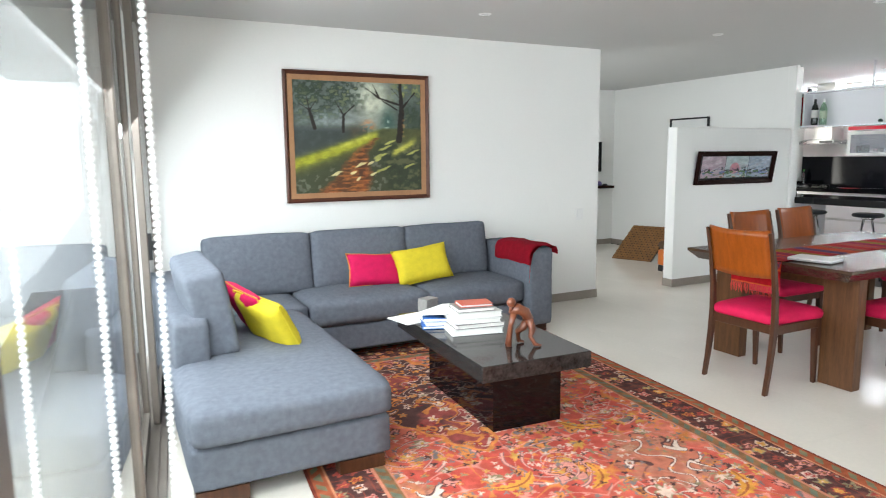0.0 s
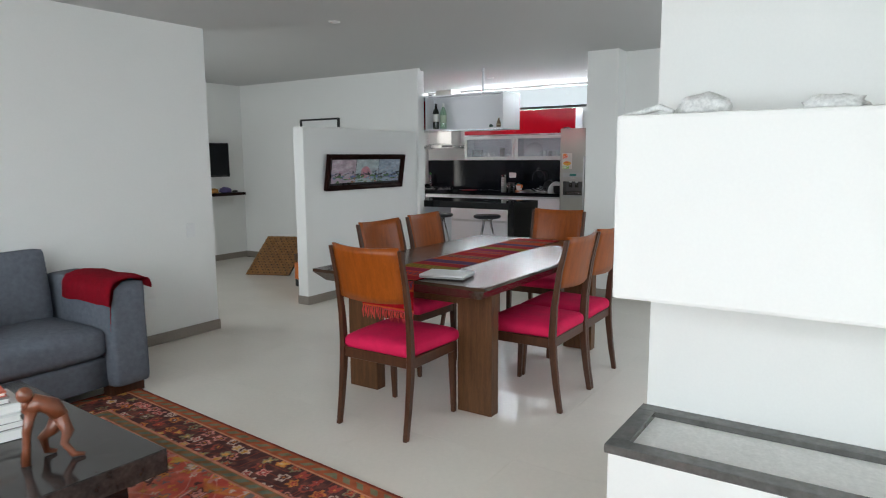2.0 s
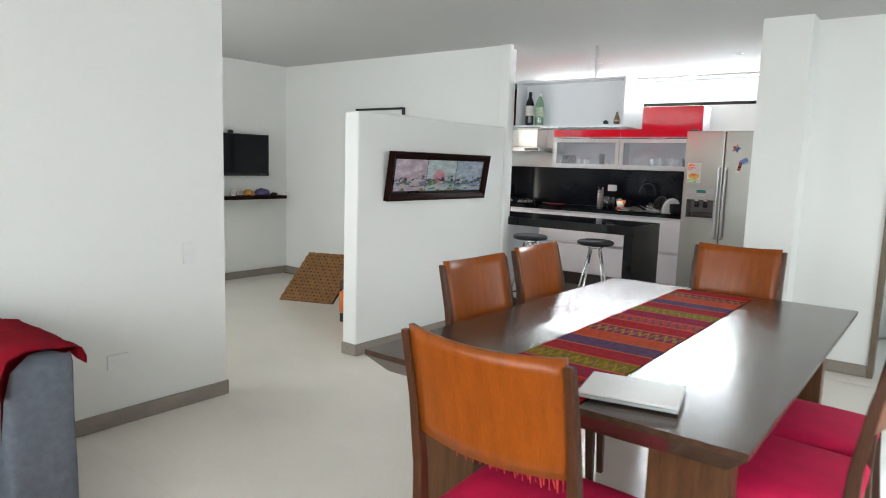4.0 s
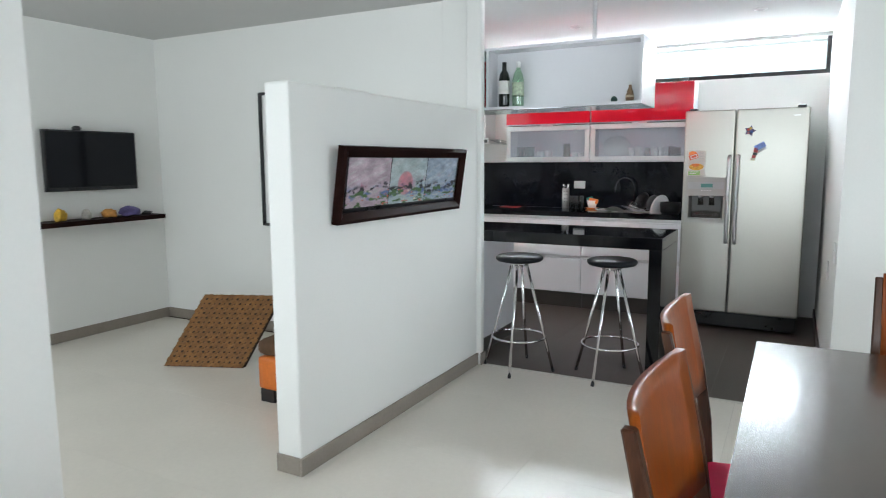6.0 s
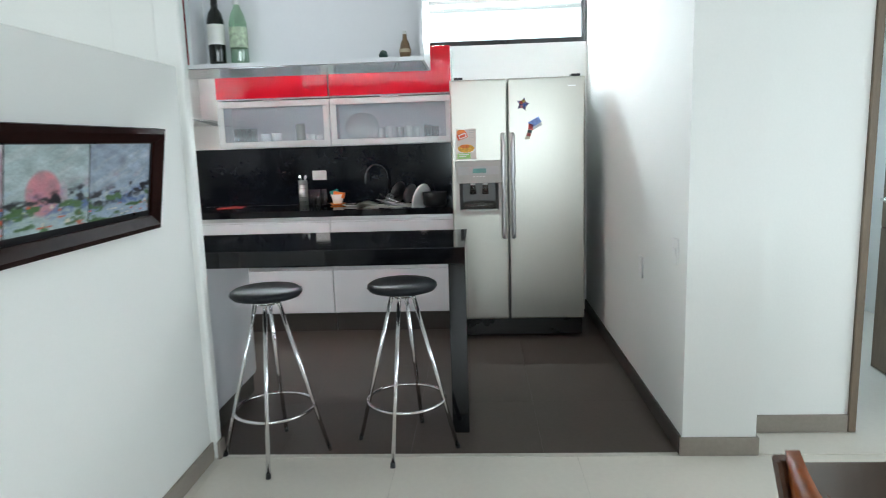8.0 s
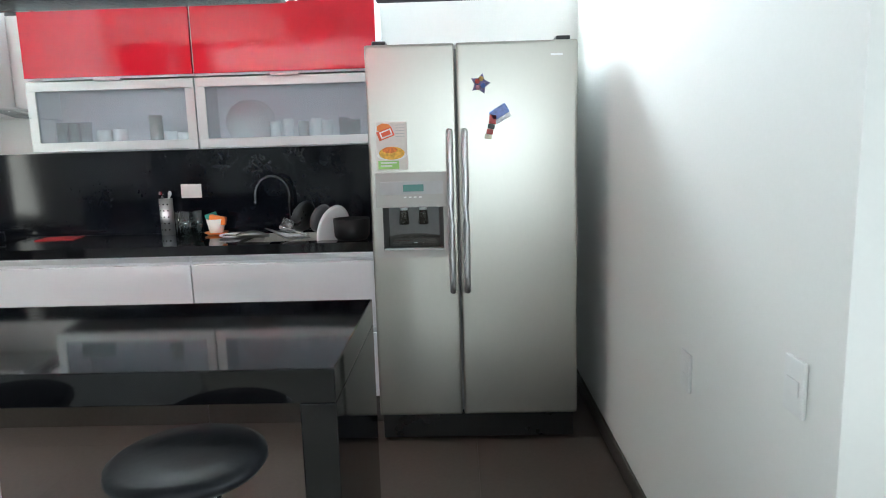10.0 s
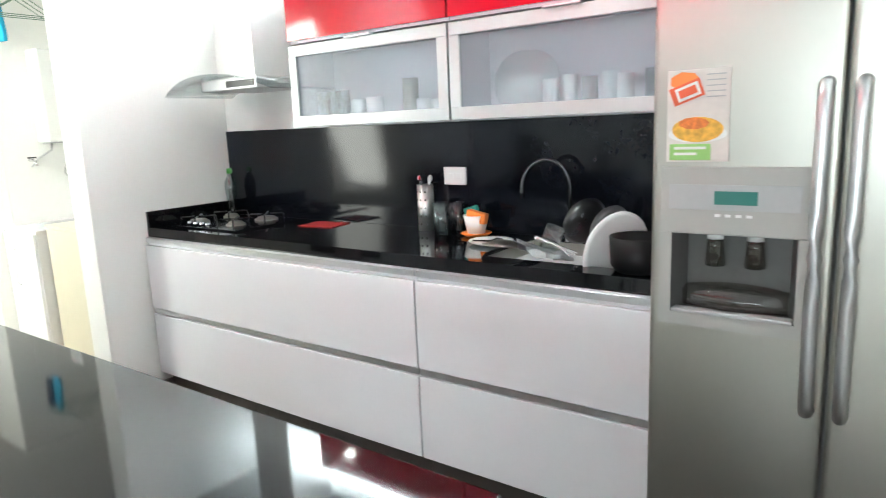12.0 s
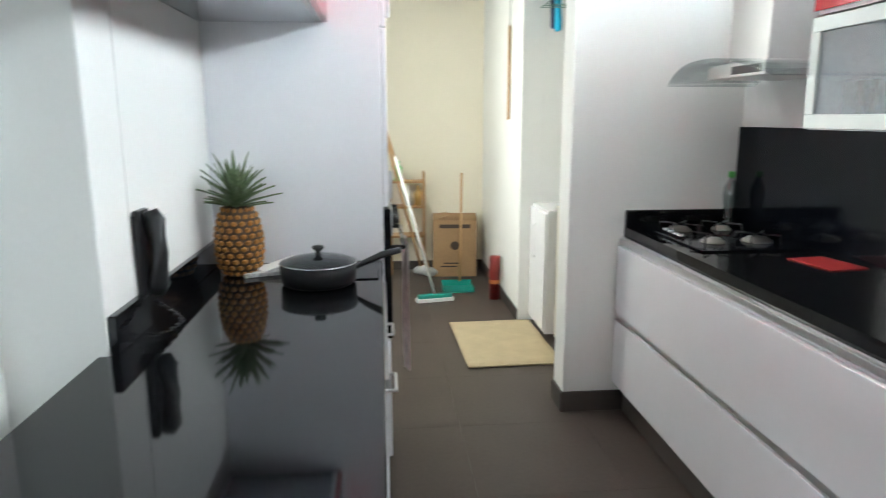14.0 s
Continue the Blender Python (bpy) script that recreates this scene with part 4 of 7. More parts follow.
def landscape_image(u, v):
    """Oil painting: misty wood, sunlit grass bank, stony russet path, a big tree with its shade."""
    n, n2, n3 = fbm(u, v, 7, 31), fbm(u, v, 22, 41, 3), fbm(u * 0.6, v * 2, 30, 51, 3)
    leaf = fbm(u, v, 34, 57, 3)
    soft = lambda a, lo, hi: np.clip((a - lo) / (hi - lo), 0, 1)
    blob = lambda cx, cy, rx, ry: np.exp(-((u - cx) / rx) ** 2 - ((v - cy) / ry) ** 2)
    img = np.zeros(u.shape + (3,)) + (0.36, 0.40, 0.38)
    img = lay(img, (0.76, 0.78, 0.70), 1.5 * blob(0.60, 0.84, 0.13, 0.20) * (0.45 + 0.8 * n))
    img = lay(img, (0.62, 0.66, 0.66), 0.9 * blob(0.28, 0.66, 0.2, 0.07) * (0.4 + n))
    # foliage masses, dense at the top corners
    crown = blob(0.12, 0.86, 0.2, 0.2) + blob(0.40, 0.92, 0.14, 0.16) + 0.8 * blob(0.95, 0.7, 0.14, 0.35)
    img = lay(img, (0.22, 0.27, 0.23), 1.3 * crown * soft(leaf, 0.36, 0.60))
    img = lay(img, (0.42, 0.45, 0.34), 1.1 * crown * soft(leaf, 0.60, 0.72))
    img = lay(img, (0.58, 0.60, 0.36), 0.9 * blob(0.88, 0.93, 0.12, 0.1) * soft(leaf, 0.45, 0.65))
    img = lay(img, (0.25, 0.36, 0.33), 0.9 * blob(0.73, 0.62, 0.06, 0.14) * (0.5 + n))
    img = lay(img, (0.62, 0.72, 0.66), 1.2 * blob(0.715, 0.62, 0.02, 0.1) * soft(leaf, 0.48, 0.6))
    img = lay(img, (0.20, 0.25, 0.20), 0.85 * blob(0.95, 0.66, 0.07, 0.16))
    # hedge behind the bank
    img = lay(img, (0.24, 0.27, 0.26), 1.2 * soft(0.62 - v, 0.0, 0.08) * (u < 0.56) * (0.55 + 0.7 * n2))
    img = lay(img, (0.34, 0.30, 0.22), 0.8 * blob(0.46, 0.56, 0.06, 0.05) * (0.4 + n2))
    img = lay(img, (0.70, 0.50, 0.36), 1.3 * blob(0.565, 0.60, 0.045, 0.055) * soft(leaf, 0.42, 0.56))
    # the bank rises to the path's far end; below it rough grass
    bank = 0.27 + 0.25 * np.clip(u / 0.62, 0, 1.1) ** 1.05
    low = soft(bank + 0.05 - v, 0.0, 0.025)
    img = lay(img, (0.30, 0.32, 0.19), low)
    img = lay(img, (0.62, 0.63, 0.18), 1.25 * np.exp(-((v - bank + 0.01) / 0.048) ** 2) * soft(0.66 - u, 0.0, 0.05) * (0.55 + 0.7 * n3))
    img = lay(img, (0.78, 0.78, 0.34), 0.9 * np.exp(-((v - bank - 0.012) / 0.02) ** 2) * soft(u, 0.2, 0.4) * soft(0.64 - u, 0, 0.05) * (0.2 + n3))
    img = lay(img, (0.24, 0.26, 0.19), low * soft(bank - 0.09 - v, 0.0, 0.06) * (0.5 + 0.7 * n2))
    img = lay(img, (0.40, 0.42, 0.36), low * soft(bank - 0.12 - v, 0.0, 0.06) * 0.8 * soft(leaf, 0.55, 0.66))
    c = 0.35 + 0.52 * v + 0.03 * np.sin(v * 14)
    wdt = 0.04 + 0.40 * np.clip(0.48 - v, 0, 0.5) ** 1.1 + 0.06 * (n2 - 0.5)
    path = soft(wdt - np.abs(u - c), 0.0, 0.06) * (v < 0.5)
    img = lay(img, (0.52, 0.29, 0.15), path * (0.55 + 0.7 * n))
    img = lay(img, (0.30, 0.20, 0.13), path * soft(n3, 0.52, 0.60) * 0.8)
    img = lay(img, (0.66, 0.40, 0.20), path * soft(0.42 - n3, 0.0, 0.08) * 0.8)
    # right bank in shade, flecked with sun
    shade = soft(u - 0.62 - 0.2 * (0.42 - v), 0.0, 0.06) * soft(0.47 - v, 0.0, 0.05)
    img = lay(img, (0.20, 0.23, 0.16), shade * 0.95)
    img = lay(img, (0.34, 0.35, 0.24), shade * soft(n2, 0.52, 0.66) * 0.8)
    img = lay(img, (0.70, 0.69, 0.30), 1.3 * np.exp(-((v - 0.36 - 0.62 * (u - 0.78)) / 0.032) ** 2) * soft(u, 0.74, 0.78) * soft(0.97 - u, 0.0, 0.06) * (0.4 + n3))
    for a, b_, w_ in ((0.70, 0.40, 0.06), (0.66, 0.33, 0.06), (0.68, 0.20, 0.07), (0.93, 0.36, 0.06), (0.90, 0.23, 0.05), (0.74, 0.46, 0.05), (0.64, 0.30, 0.03), (0.50, 0.25, 0.05), (0.58, 0.26, 0.03), (0.31, 0.17, 0.05), (0.44, 0.18, 0.03), (0.60, 0.16, 0.03), (0.48, 0.12, 0.02)):
        d = np.hypot((u - a) / w_, (v - b_ - 0.45 * (u - a)) / 0.016 + 2.2 * (n2 - 0.5))
        img = lay(img, (0.86, 0.82, 0.60) if a < 0.63 else (0.66, 0.66, 0.36), soft(1.1 - d, 0.0, 0.4) * 0.95)

    def branch(img, u0, v0, u1, v1, w0, w1, colour=(0.13, 0.10, 0.08)):
        t = np.clip(((u - u0) * (u1 - u0) + (v - v0) * (v1 - v0)) / ((u1 - u0) ** 2 + (v1 - v0) ** 2), 0, 1)
        d = np.hypot(u - u0 - t * (u1 - u0), v - v0 - t * (v1 - v0)) + 0.010 * (n2 - 0.5)
        return lay(img, colour, soft(w0 + (w1 - w0) * t - d, -0.002, 0.003) * 0.92)

    for args in ((0.815, 0.47, 0.84, 0.72, 0.026, 0.022), (0.84, 0.72, 0.83, 1.0, 0.020, 0.012), (0.83, 0.80, 0.66, 0.86, 0.010, 0.007), (0.80, 0.76, 0.68, 0.84, 0.007, 0.004), (0.66, 0.86, 0.55, 0.95, 0.008, 0.003), (0.66, 0.86, 0.61, 0.98, 0.006, 0.003), (0.85, 0.78, 0.95, 0.92, 0.010, 0.004), (0.83, 0.86, 0.76, 0.95, 0.006, 0.003), (0.155, 0.58, 0.12, 0.74, 0.014, 0.009), (0.12, 0.74, 0.04, 0.80, 0.006, 0.002), (0.12, 0.74, 0.17, 0.82, 0.006, 0.002), (0.12, 0.74, 0.10, 0.86, 0.006, 0.003), (0.37, 0.55, 0.375, 0.70, 0.011, 0.009), (0.375, 0.70, 0.31, 0.83, 0.007, 0.003), (0.375, 0.70, 0.46, 0.79, 0.007, 0.003)):
        img = branch(img, *args)
    img = lay(img, (0.66, 0.50, 0.30), 0.8 * blob(0.855, 0.60, 0.012, 0.12) * soft(n3, 0.45, 0.6))
    img = lay(img, (0.20, 0.25, 0.20), 0.7 * blob(0.12, 0.93, 0.16, 0.1) * soft(leaf, 0.44, 0.56))
    return 0.98 * img * (0.84 + 0.32 * n2[..., None])


def harbour_image(tint, sun):
    """Oil sketch: pale streaked sky, a hazy town across the water, dabs of boats and bright reflections."""
    k = int(tint[0] * 50)

    def image(u, v):
        n, n2 = fbm(u, v, 4, 61 + k), fbm(u * 1.3, v * 2.4, 6, 71 + k, 4)
        streak = fbm((u + 0.8 * v) * 0.35, (v - 0.5 * u) * 2.2, 9, 80 + k, 3)
        img = np.zeros(u.shape + (3,)) + np.array(tint)
        img = lay(img, (0.84, 0.85, 0.85), 1.8 * (streak - 0.46) * (v > 0.25))
        img = lay(img, np.array(tint) * 0.72, 1.3 * (n - 0.52))
        hz = np.exp(-((v - 0.44) / 0.13) ** 2)
        img = lay(img, (0.78, 0.52, 0.62), 4 * (fbm(u, v, 5, 90 + k, 3) - 0.48) * hz * (u > 0.3))
        if sun:
            img = lay(img, (0.86, 0.50, 0.54), np.clip((0.047 - (u - 0.42) ** 2 - 0.6 * (v - 0.44) ** 2) / 0.012, 0, 1) * (0.75 + 0.5 * (n2 - 0.5)))
        img = lay(img, (0.34, 0.42, 0.62), 5 * (n2 - 0.47) * np.exp(-((v - 0.26) / 0.14) ** 2))
        img = lay(img, (0.13, 0.13, 0.16), 11 * (fbm(u, v * 1.6, 9, 100 + k, 3) - 0.53) * np.exp(-((v - 0.34 - 0.12 * (u - 0.5)) / 0.09) ** 2))
        img = lay(img, (0.28, 0.42, 0.22), 8 * (fbm(u, v * 2, 7, 110 + k, 3) - 0.55) * (v < 0.33))
        img = lay(img, (0.92, 0.88, 0.80), 9 * (fbm(u * 0.8, v * 2.6, 12, 120 + k, 2) - 0.77) * (v < 0.36))
        img = lay(img, (0.86, 0.34, 0.22), 9 * (fbm(u * 0.8, v * 2.2, 10, 130 + k, 2) - 0.76) * (v < 0.34))
        return (img * 0.88 + 0.05) * (0.78 + 0.3 * n2[..., None])
    return image


def runner_image(u, v):
    """Woven runner: lengthwise run of red, orange, purple and olive bands with zigzags."""
    L = u * 17.0
    k = np.floor(L).astype(int) % 8
    cols = np.array([(0.62, 0.10, 0.14), (0.72, 0.22, 0.16), (0.55, 0.12, 0.24), (0.47, 0.38, 0.10), (0.60, 0.12, 0.16), (0.36, 0.22, 0.34), (0.70, 0.26, 0.14), (0.50, 0.14, 0.28)])
    img = cols[k]
    zz = np.abs(((v * 22) % 2) - 1)
    f = L - np.floor(L)
    img = lay(img, (0.30, 0.24, 0.36), ((np.abs(f - 0.2 - 0.6 * zz) < 0.16) & (k % 2 == 1)) * 0.85)
    img = lay(img, (0.60, 0.50, 0.14), ((np.abs(f - 0.2 - 0.6 * zz) < 0.14) & (k % 4 == 3)) * 0.9)
    img = lay(img, (0.80, 0.40, 0.20), ((f < 0.08)) * 0.8)
    return img * (0.85 + 0.3 * fbm(u, v, 90, 8, 2)[..., None])


RUGM = attribute_material("rug_wool", 0.95, 0.6, 260, 0.1)
OILM = attribute_material("oil_paint", 0.45, 0.35, 120, 0.4)
CLOTHM = attribute_material("woven_cotton", 0.9, 0.5, 300, 0.15)

rug = new("persian_rug", sheet_mesh("persian_rug", 2.30, 3.80, 420, 690, rug_image, RUGM, 0.010))
rug.matrix_world = pose(2.10, 3.30, 0.0115, 0, 0, -4.7)
tagged(rug, "red patterned Persian wool rug with dark border", "rug")

# landscape painting on the sofa wall
pa = thing("landscape_painting", (2.127, 5.847, 1.61), "framed oil painting of a sunlit forest path", "painting")
PW, PH = 1.245, 1.035


def picture_frame(parent, w, h, face, depth, mat, label=""):
    """Mitred frame round an opening, in the xz plane, facing -y."""
    bm = bmesh.new()
    ring = []
    for (dx, y) in ((0, 0), (0, -depth), (face * 0.35, -depth - 0.008), (face, -depth + 0.012), (face, 0)):
        ring.append([bm.verts.new((sx * (w / 2 - dx), y, sz * (h / 2 - dx))) for sx, sz in ((-1, -1), (1, -1), (1, 1), (-1, 1))])
    for a, b in zip(ring, ring[1:] + ring[:1]):
        for k in range(4):
            bm.faces.new((a[k], a[(k + 1) % 4], b[(k + 1) % 4], b[k]))
    return part("frame", bm, mat, parent, label)


picture_frame(pa, PW, PH, 0.032, 0.03, FRAMEB, "red-brown wooden outer frame")
bm = bmesh.new()
for x0, z0, x1, z1 in ((-0.5905, -0.4855, 0.5905, -0.445), (-0.5905, 0.445, 0.5905, 0.4855), (-0.5905, -0.445, -0.55, 0.445), (0.55, -0.445, 0.5905, 0.445)):
    box(bm, x0, -0.022, z0, x1, -0.002, z1)
part("slip", bm, material("gilt_slip", (0.34, 0.175, 0.08), 0.5, vary=0.15), pa, "gilt inner slip")
cv = new("canvas", sheet_mesh("canvas", 1.10, 0.89, 260, 210, landscape_image, OILM))
cv.parent = pa
cv.matrix_basis = pose(0, -0.012, 0, 90, 0, 0)

# triptych on the partition, hung with a forward lean
tp = thing("triptych_painting", (6.583, 5.84, 1.295), "dark framed triptych of pastel harbour scenes", "painting")
tp.matrix_world = pose(6.583, 5.842, 1.112, 8.5, 0, 0) @ pose(0, 0, 0.183, 0, 0, 0)
picture_frame(tp, 1.25, 0.365, 0.05, 0.035, DARKF, "dark wooden frame")
part("mount", B(-0.575, -0.012, -0.1325, 0.575, -0.002, 0.1325), BLACKP, tp, "black mount board")
for k, (tint, sn) in enumerate((((0.80, 0.71, 0.76), False), ((0.72, 0.79, 0.80), True), ((0.66, 0.72, 0.80), False))):
    p = new("panel", sheet_mesh("panel", 0.366, 0.240, 98, 64, harbour_image(tint, sn), OILM))
    p.parent = tp
    p.matrix_basis = pose(-0.371 + 0.371 * k, -0.0155, 0.008, 90, 0, 0)


# ---------------- sofa clothes ----------------
def stand(at, across, up):
    """A pose from its middle, its width's direction and its height's direction."""
    ax_ = Vector(across).normalized()
    az_ = ax_.cross(Vector(up)).normalized()
    ay_ = az_.cross(ax_)
    return Matrix(((ax_.x, ay_.x, az_.x, at[0]), (ax_.y, ay_.y, az_.y, at[1]), (ax_.z, ay_.z, az_.z, at[2]), (0, 0, 0, 1)))


def cushion(label, mat, w, h, t, m, seed):
    c = thing("cushion", (0, 0, 0), label, "cushion", "scatter cushions on the sofa")
    c.matrix_world = m
    bm = bmesh.new()
    n = 14
    g = {}
    rim = []
    for s in (1, -1):
        for j in range(n + 1):
            for i in range(n + 1):
                x, y = -1 + 2 * i / n, -1 + 2 * j / n
                edge = i in (0, n) or j in (0, n)
                if s == -1 and edge:
                    g[s, i, j] = g[1, i, j]
                    continue
                pin = 1 - 0.07 * (1 - x * x) * abs(y) ** 3
                piny = 1 - 0.07 * (1 - y * y) * abs(x) ** 3
                z = s * t * ((1 - x ** 4) * (1 - y ** 4)) ** 0.45
                p = Vector((x * w / 2 * piny, y * h / 2 * pin, z))
                p += 0.006 * noise.noise_vector(p * 9 + Vector((seed, 0, 0)))
                g[s, i, j] = bm.verts.new(p)
    for s in (1, -1):
        for j in range(n):
            for i in range(n):
                bm.faces.new((g[s, i, j], g[s, i + 1, j], g[s, i + 1, j + 1], g[s, i, j + 1]))
    rim = [g[1, i, 0].co.copy() for i in range(n)] + [g[1, n, j].co.copy() for j in range(n)] + [g[1, i, n].co.copy() for i in range(n, 0, -1)] + [g[1, 0, j].co.copy() for j in range(n, 0, -1)]
    part("cover", bm, mat, c, "", True)
    part("piping", pipe(bmesh.new(), rim, 0.005, 6, True), PIPING if mat is PINK else mat, c)
    return c


cushion("magenta cushion with orange piping on the sofa", PINK, 0.44, 0.27, 0.055, stand((2.06, 5.40, 0.575), (1, -0.03, -0.06), (0, 0.45, 0.9)), 1)
cushion("yellow cushion leaning against the sofa back", YELLOW, 0.46, 0.29, 0.06, stand((2.44, 5.33, 0.60), (1, -0.05, 0.12), (0, 0.42, 0.9)), 2)
cushion("yellow cushion leaning on the chaise", YELLOW, 0.46, 0.32, 0.06, stand((0.985, 4.25, 0.555), (0.35, -0.93, -0.06), (-0.5, 0.1, 0.85)), 3)
cushion("magenta cushion behind a yellow cushion", PINK, 0.46, 0.32, 0.055, stand((0.93, 4.43, 0.585), (0.25, -0.96, -0.10), (-0.5, 0.1, 0.85)), 4)

# throw over the arm
bm = bmesh.new()
prof = [(3.178, 0.59), (3.188, 0.68), (3.21, 0.732), (3.27, 0.746), (3.33, 0.748), (3.39, 0.744), (3.436, 0.724), (3.452, 0.67)]
rows = []
drop = (0.16, 0.10, 0.05, 0.02, 0.015, 0.03, 0.0, -0.01)  # the front corner hangs lowest by the seat
for j in range(11):
    y = 4.912 if j < 2 else 4.915 + 0.058 * (j - 1)
    rows.append([bm.verts.new((x + 0.006 * math.sin(j * 1.9 + i), y + (0.02 * math.sin(i * 1.3) if j == 10 else 0), z + 0.005 * math.sin(j * 1.3 + i * 2.1) - (drop[i] if j == 0 else 0.012 if j == 1 else 0))) for i, (x, z) in enumerate(prof)])
for a, b in zip(rows, rows[1:]):
    for i in range(len(prof) - 1):
        bm.faces.new((a[i], a[i + 1], b[i + 1], b[i]))
bmesh.ops.solidify(bm, geom=list(bm.faces), thickness=0.008)
single("throw", bm, THROW, "red knitted throw draped over the sofa arm", "throw", smooth=True)


# ---------------- on the coffee table ----------------
def book(name, label, w, d, t, m, cover, grp="books on the coffee table"):
    b = thing(name, (0, 0, 0), label, "book", grp)
    b.matrix_world = m
    part("page_block", B(-w / 2 + 0.004, -d / 2 + 0.005, 0.003, w / 2 - 0.005, d / 2 - 0.005, t - 0.003), PAPER, b)
    bm = box(bmesh.new(), -w / 2, -d / 2, 0, w / 2, d / 2, 0.003)
    box(bm, -w / 2, -d / 2, t - 0.003, w / 2, d / 2, t)
    box(bm, w / 2 - 0.004, -d / 2, 0.003, w / 2, d / 2, t - 0.003)
    part("cover", bm, cover, b)
    return b


COVW = material("white_book_cover", (0.72, 0.72, 0.70), 0.4, vary=0.08, scale=20)
COVB = material("blue_book_cover", (0.03, 0.14, 0.45), 0.4, vary=0.15)
COVR = material("red_book_cover", (0.55, 0.10, 0.05), 0.4, vary=0.15)
COVG = material("grey_book_cover", (0.22, 0.21, 0.20), 0.45, vary=0.2)
z = 0.457
for k, (w, d, t, cv_, rz) in enumerate(((0.23, 0.30, 0.036, COVW, -12), (0.23, 0.29, 0.026, COVG, -9), (0.22, 0.28, 0.024, COVW, -14), (0.20, 0.27, 0.034, COVW, -8), (0.17, 0.22, 0.022, COVG, -10), (0.13, 0.19, 0.016, COVR, -12))):
    book("book", "hardback book in a pile on the marble table", w, d, t, pose(2.06 + 0.012 * (k % 2), 3.85, z, 0, 0, rz + 90), cv_)
    z += t + 0.001
z = 0.457
for k, (w, d, t, cv_, rz) in enumerate(((0.21, 0.28, 0.018, COVB, 70), (0.2, 0.26, 0.018, COVW, 76), (0.2, 0.26, 0.022, COVB, 64))):
    book("book", "blue and white paperback on the marble table", w, d, t, pose(1.98, 4.04, z, 0, 0, rz), cv_)
    z += t + 0.001
single("paper_pile", turn(B(-0.13, -0.10, 0, 0.13, 0.10, 0.022, 0.003), Matrix.Rotation(radians(-9), 4, "X")), PAPER, "loose white papers on top of a book pile", "paper", (1.985, 4.05, z + 0.018), 30)
single("magazine", B(-0.15, -0.11, 0, 0.15, 0.11, 0.006), PAPER, "white magazine lying on the marble table", "magazine", (1.90, 4.26, 0.456), 12)
single("photo_box", B(-0.05, -0.04, 0, 0.05, 0.04, 0.11, 0.003), COVG, "small grey printed box among the books", "box", (1.98, 4.27, 0.463), 20)

# bent wooden figure, one plain carved shape
bm = bmesh.new()
pipe(bm, [(-0.06, 0, 0.0), (-0.055, 0, 0.06), (-0.05, 0, 0.13), (-0.03, 0, 0.20)], [0.016, 0.012, 0.014, 0.02], 8)
pipe(bm, [(-0.06, 0.05, 0.0), (-0.05, 0.045, 0.08), (-0.03, 0.03, 0.19)], [0.014, 0.012, 0.018], 8)
pipe(bm, [(-0.045, 0.015, 0.19), (-0.01, 0.015, 0.225), (0.035, 0.015, 0.20), (0.06, 0.015, 0.155)], [0.022, 0.036, 0.034, 0.028], 10)
pipe(bm, [(0.055, 0.0, 0.16), (0.075, -0.01, 0.10), (0.06, -0.02, 0.06), (0.085, -0.025, 0.012), (0.12, -0.03, 0.006)], [0.026, 0.022, 0.014, 0.012, 0.008], 8)
pipe(bm, [(0.055, 0.03, 0.16), (0.03, 0.04, 0.10), (0.0, 0.05, 0.075), (0.01, 0.06, 0.014), (0.04, 0.06, 0.006)], [0.026, 0.024, 0.018, 0.013, 0.008], 8)
bmesh.ops.create_icosphere(bm, subdivisions=2, radius=0.027, matrix=Matrix.Translation((-0.045, 0.012, 0.262)) @ Matrix.Diagonal((1, 0.9, 1.15, 1)))
pipe(bm, [(-0.045, 0.012, 0.20), (-0.045, 0.012, 0.25)], [0.014, 0.012], 8)
single("wooden_figurine", bm, material("carved_red_wood", (0.16, 0.045, 0.018), 0.3, vary=0.35, scale=18, fine=60, bump=0.1, coat=0.3), "carved reddish-brown bent wooden figurine on the table", "figurine", (2.12, 3.45, 0.456), -20, True).scale = (0.92, 0.92, 0.88)

# ---------------- on the dining table ----------------
TZ = 0.7765
rn = thing("table_runner", (4.985, 3.47, TZ), "striped red woven table runner with fringed end", "table runner")
ro = new("cloth", sheet_mesh("cloth", 1.96, 0.36, 240, 60, runner_image, CLOTHM, 0.0, lambda u, v: 0.0015 + 0.0008 * np.sin(u * 60)))
ro.parent = rn
ro.matrix_basis = pose(-0.045, 0, 0, 0, 0, 0.4)
ro2 = new("cloth_end", sheet_mesh("cloth_end", 0.17, 0.36, 30, 60, lambda u, v: runner_image(u * 0.09, v), CLOTHM, 0.0, lambda u, v: 0.003 * np.sin(v * 25)))
ro2.parent = rn
ro2.matrix_basis = pose(-1.031, 0, -0.088, 0, -88, 0)
for k in range(26):
    y = -0.175 + 0.014 * k
    part("tassel", pipe(bmesh.new(), [(-1.029, y, -0.17), (-1.032 - 0.003 * (k % 3), y + 0.002, -0.20), (-1.03, y + 0.004 * math.sin(k * 2.1), -0.235 - 0.01 * (k % 2))], [0.003, 0.004, 0.002], 5), material("red_fringe", (0.62, 0.06, 0.05), 0.9) if k == 0 else bpy.data.materials["red_fringe"], rn)
nb = thing("notebook_computer", (4.15, 3.20, TZ), "closed silver-white notebook computer on the table", "computer", rz=-78)
part("base", B(-0.13, -0.095, 0.004, 0.13, 0.095, 0.014, 0.004), GREYP, nb)
part("lid", B(-0.13, -0.095, 0.0145, 0.13, 0.095, 0.024, 0.004), WHITEP, nb, "white lid")

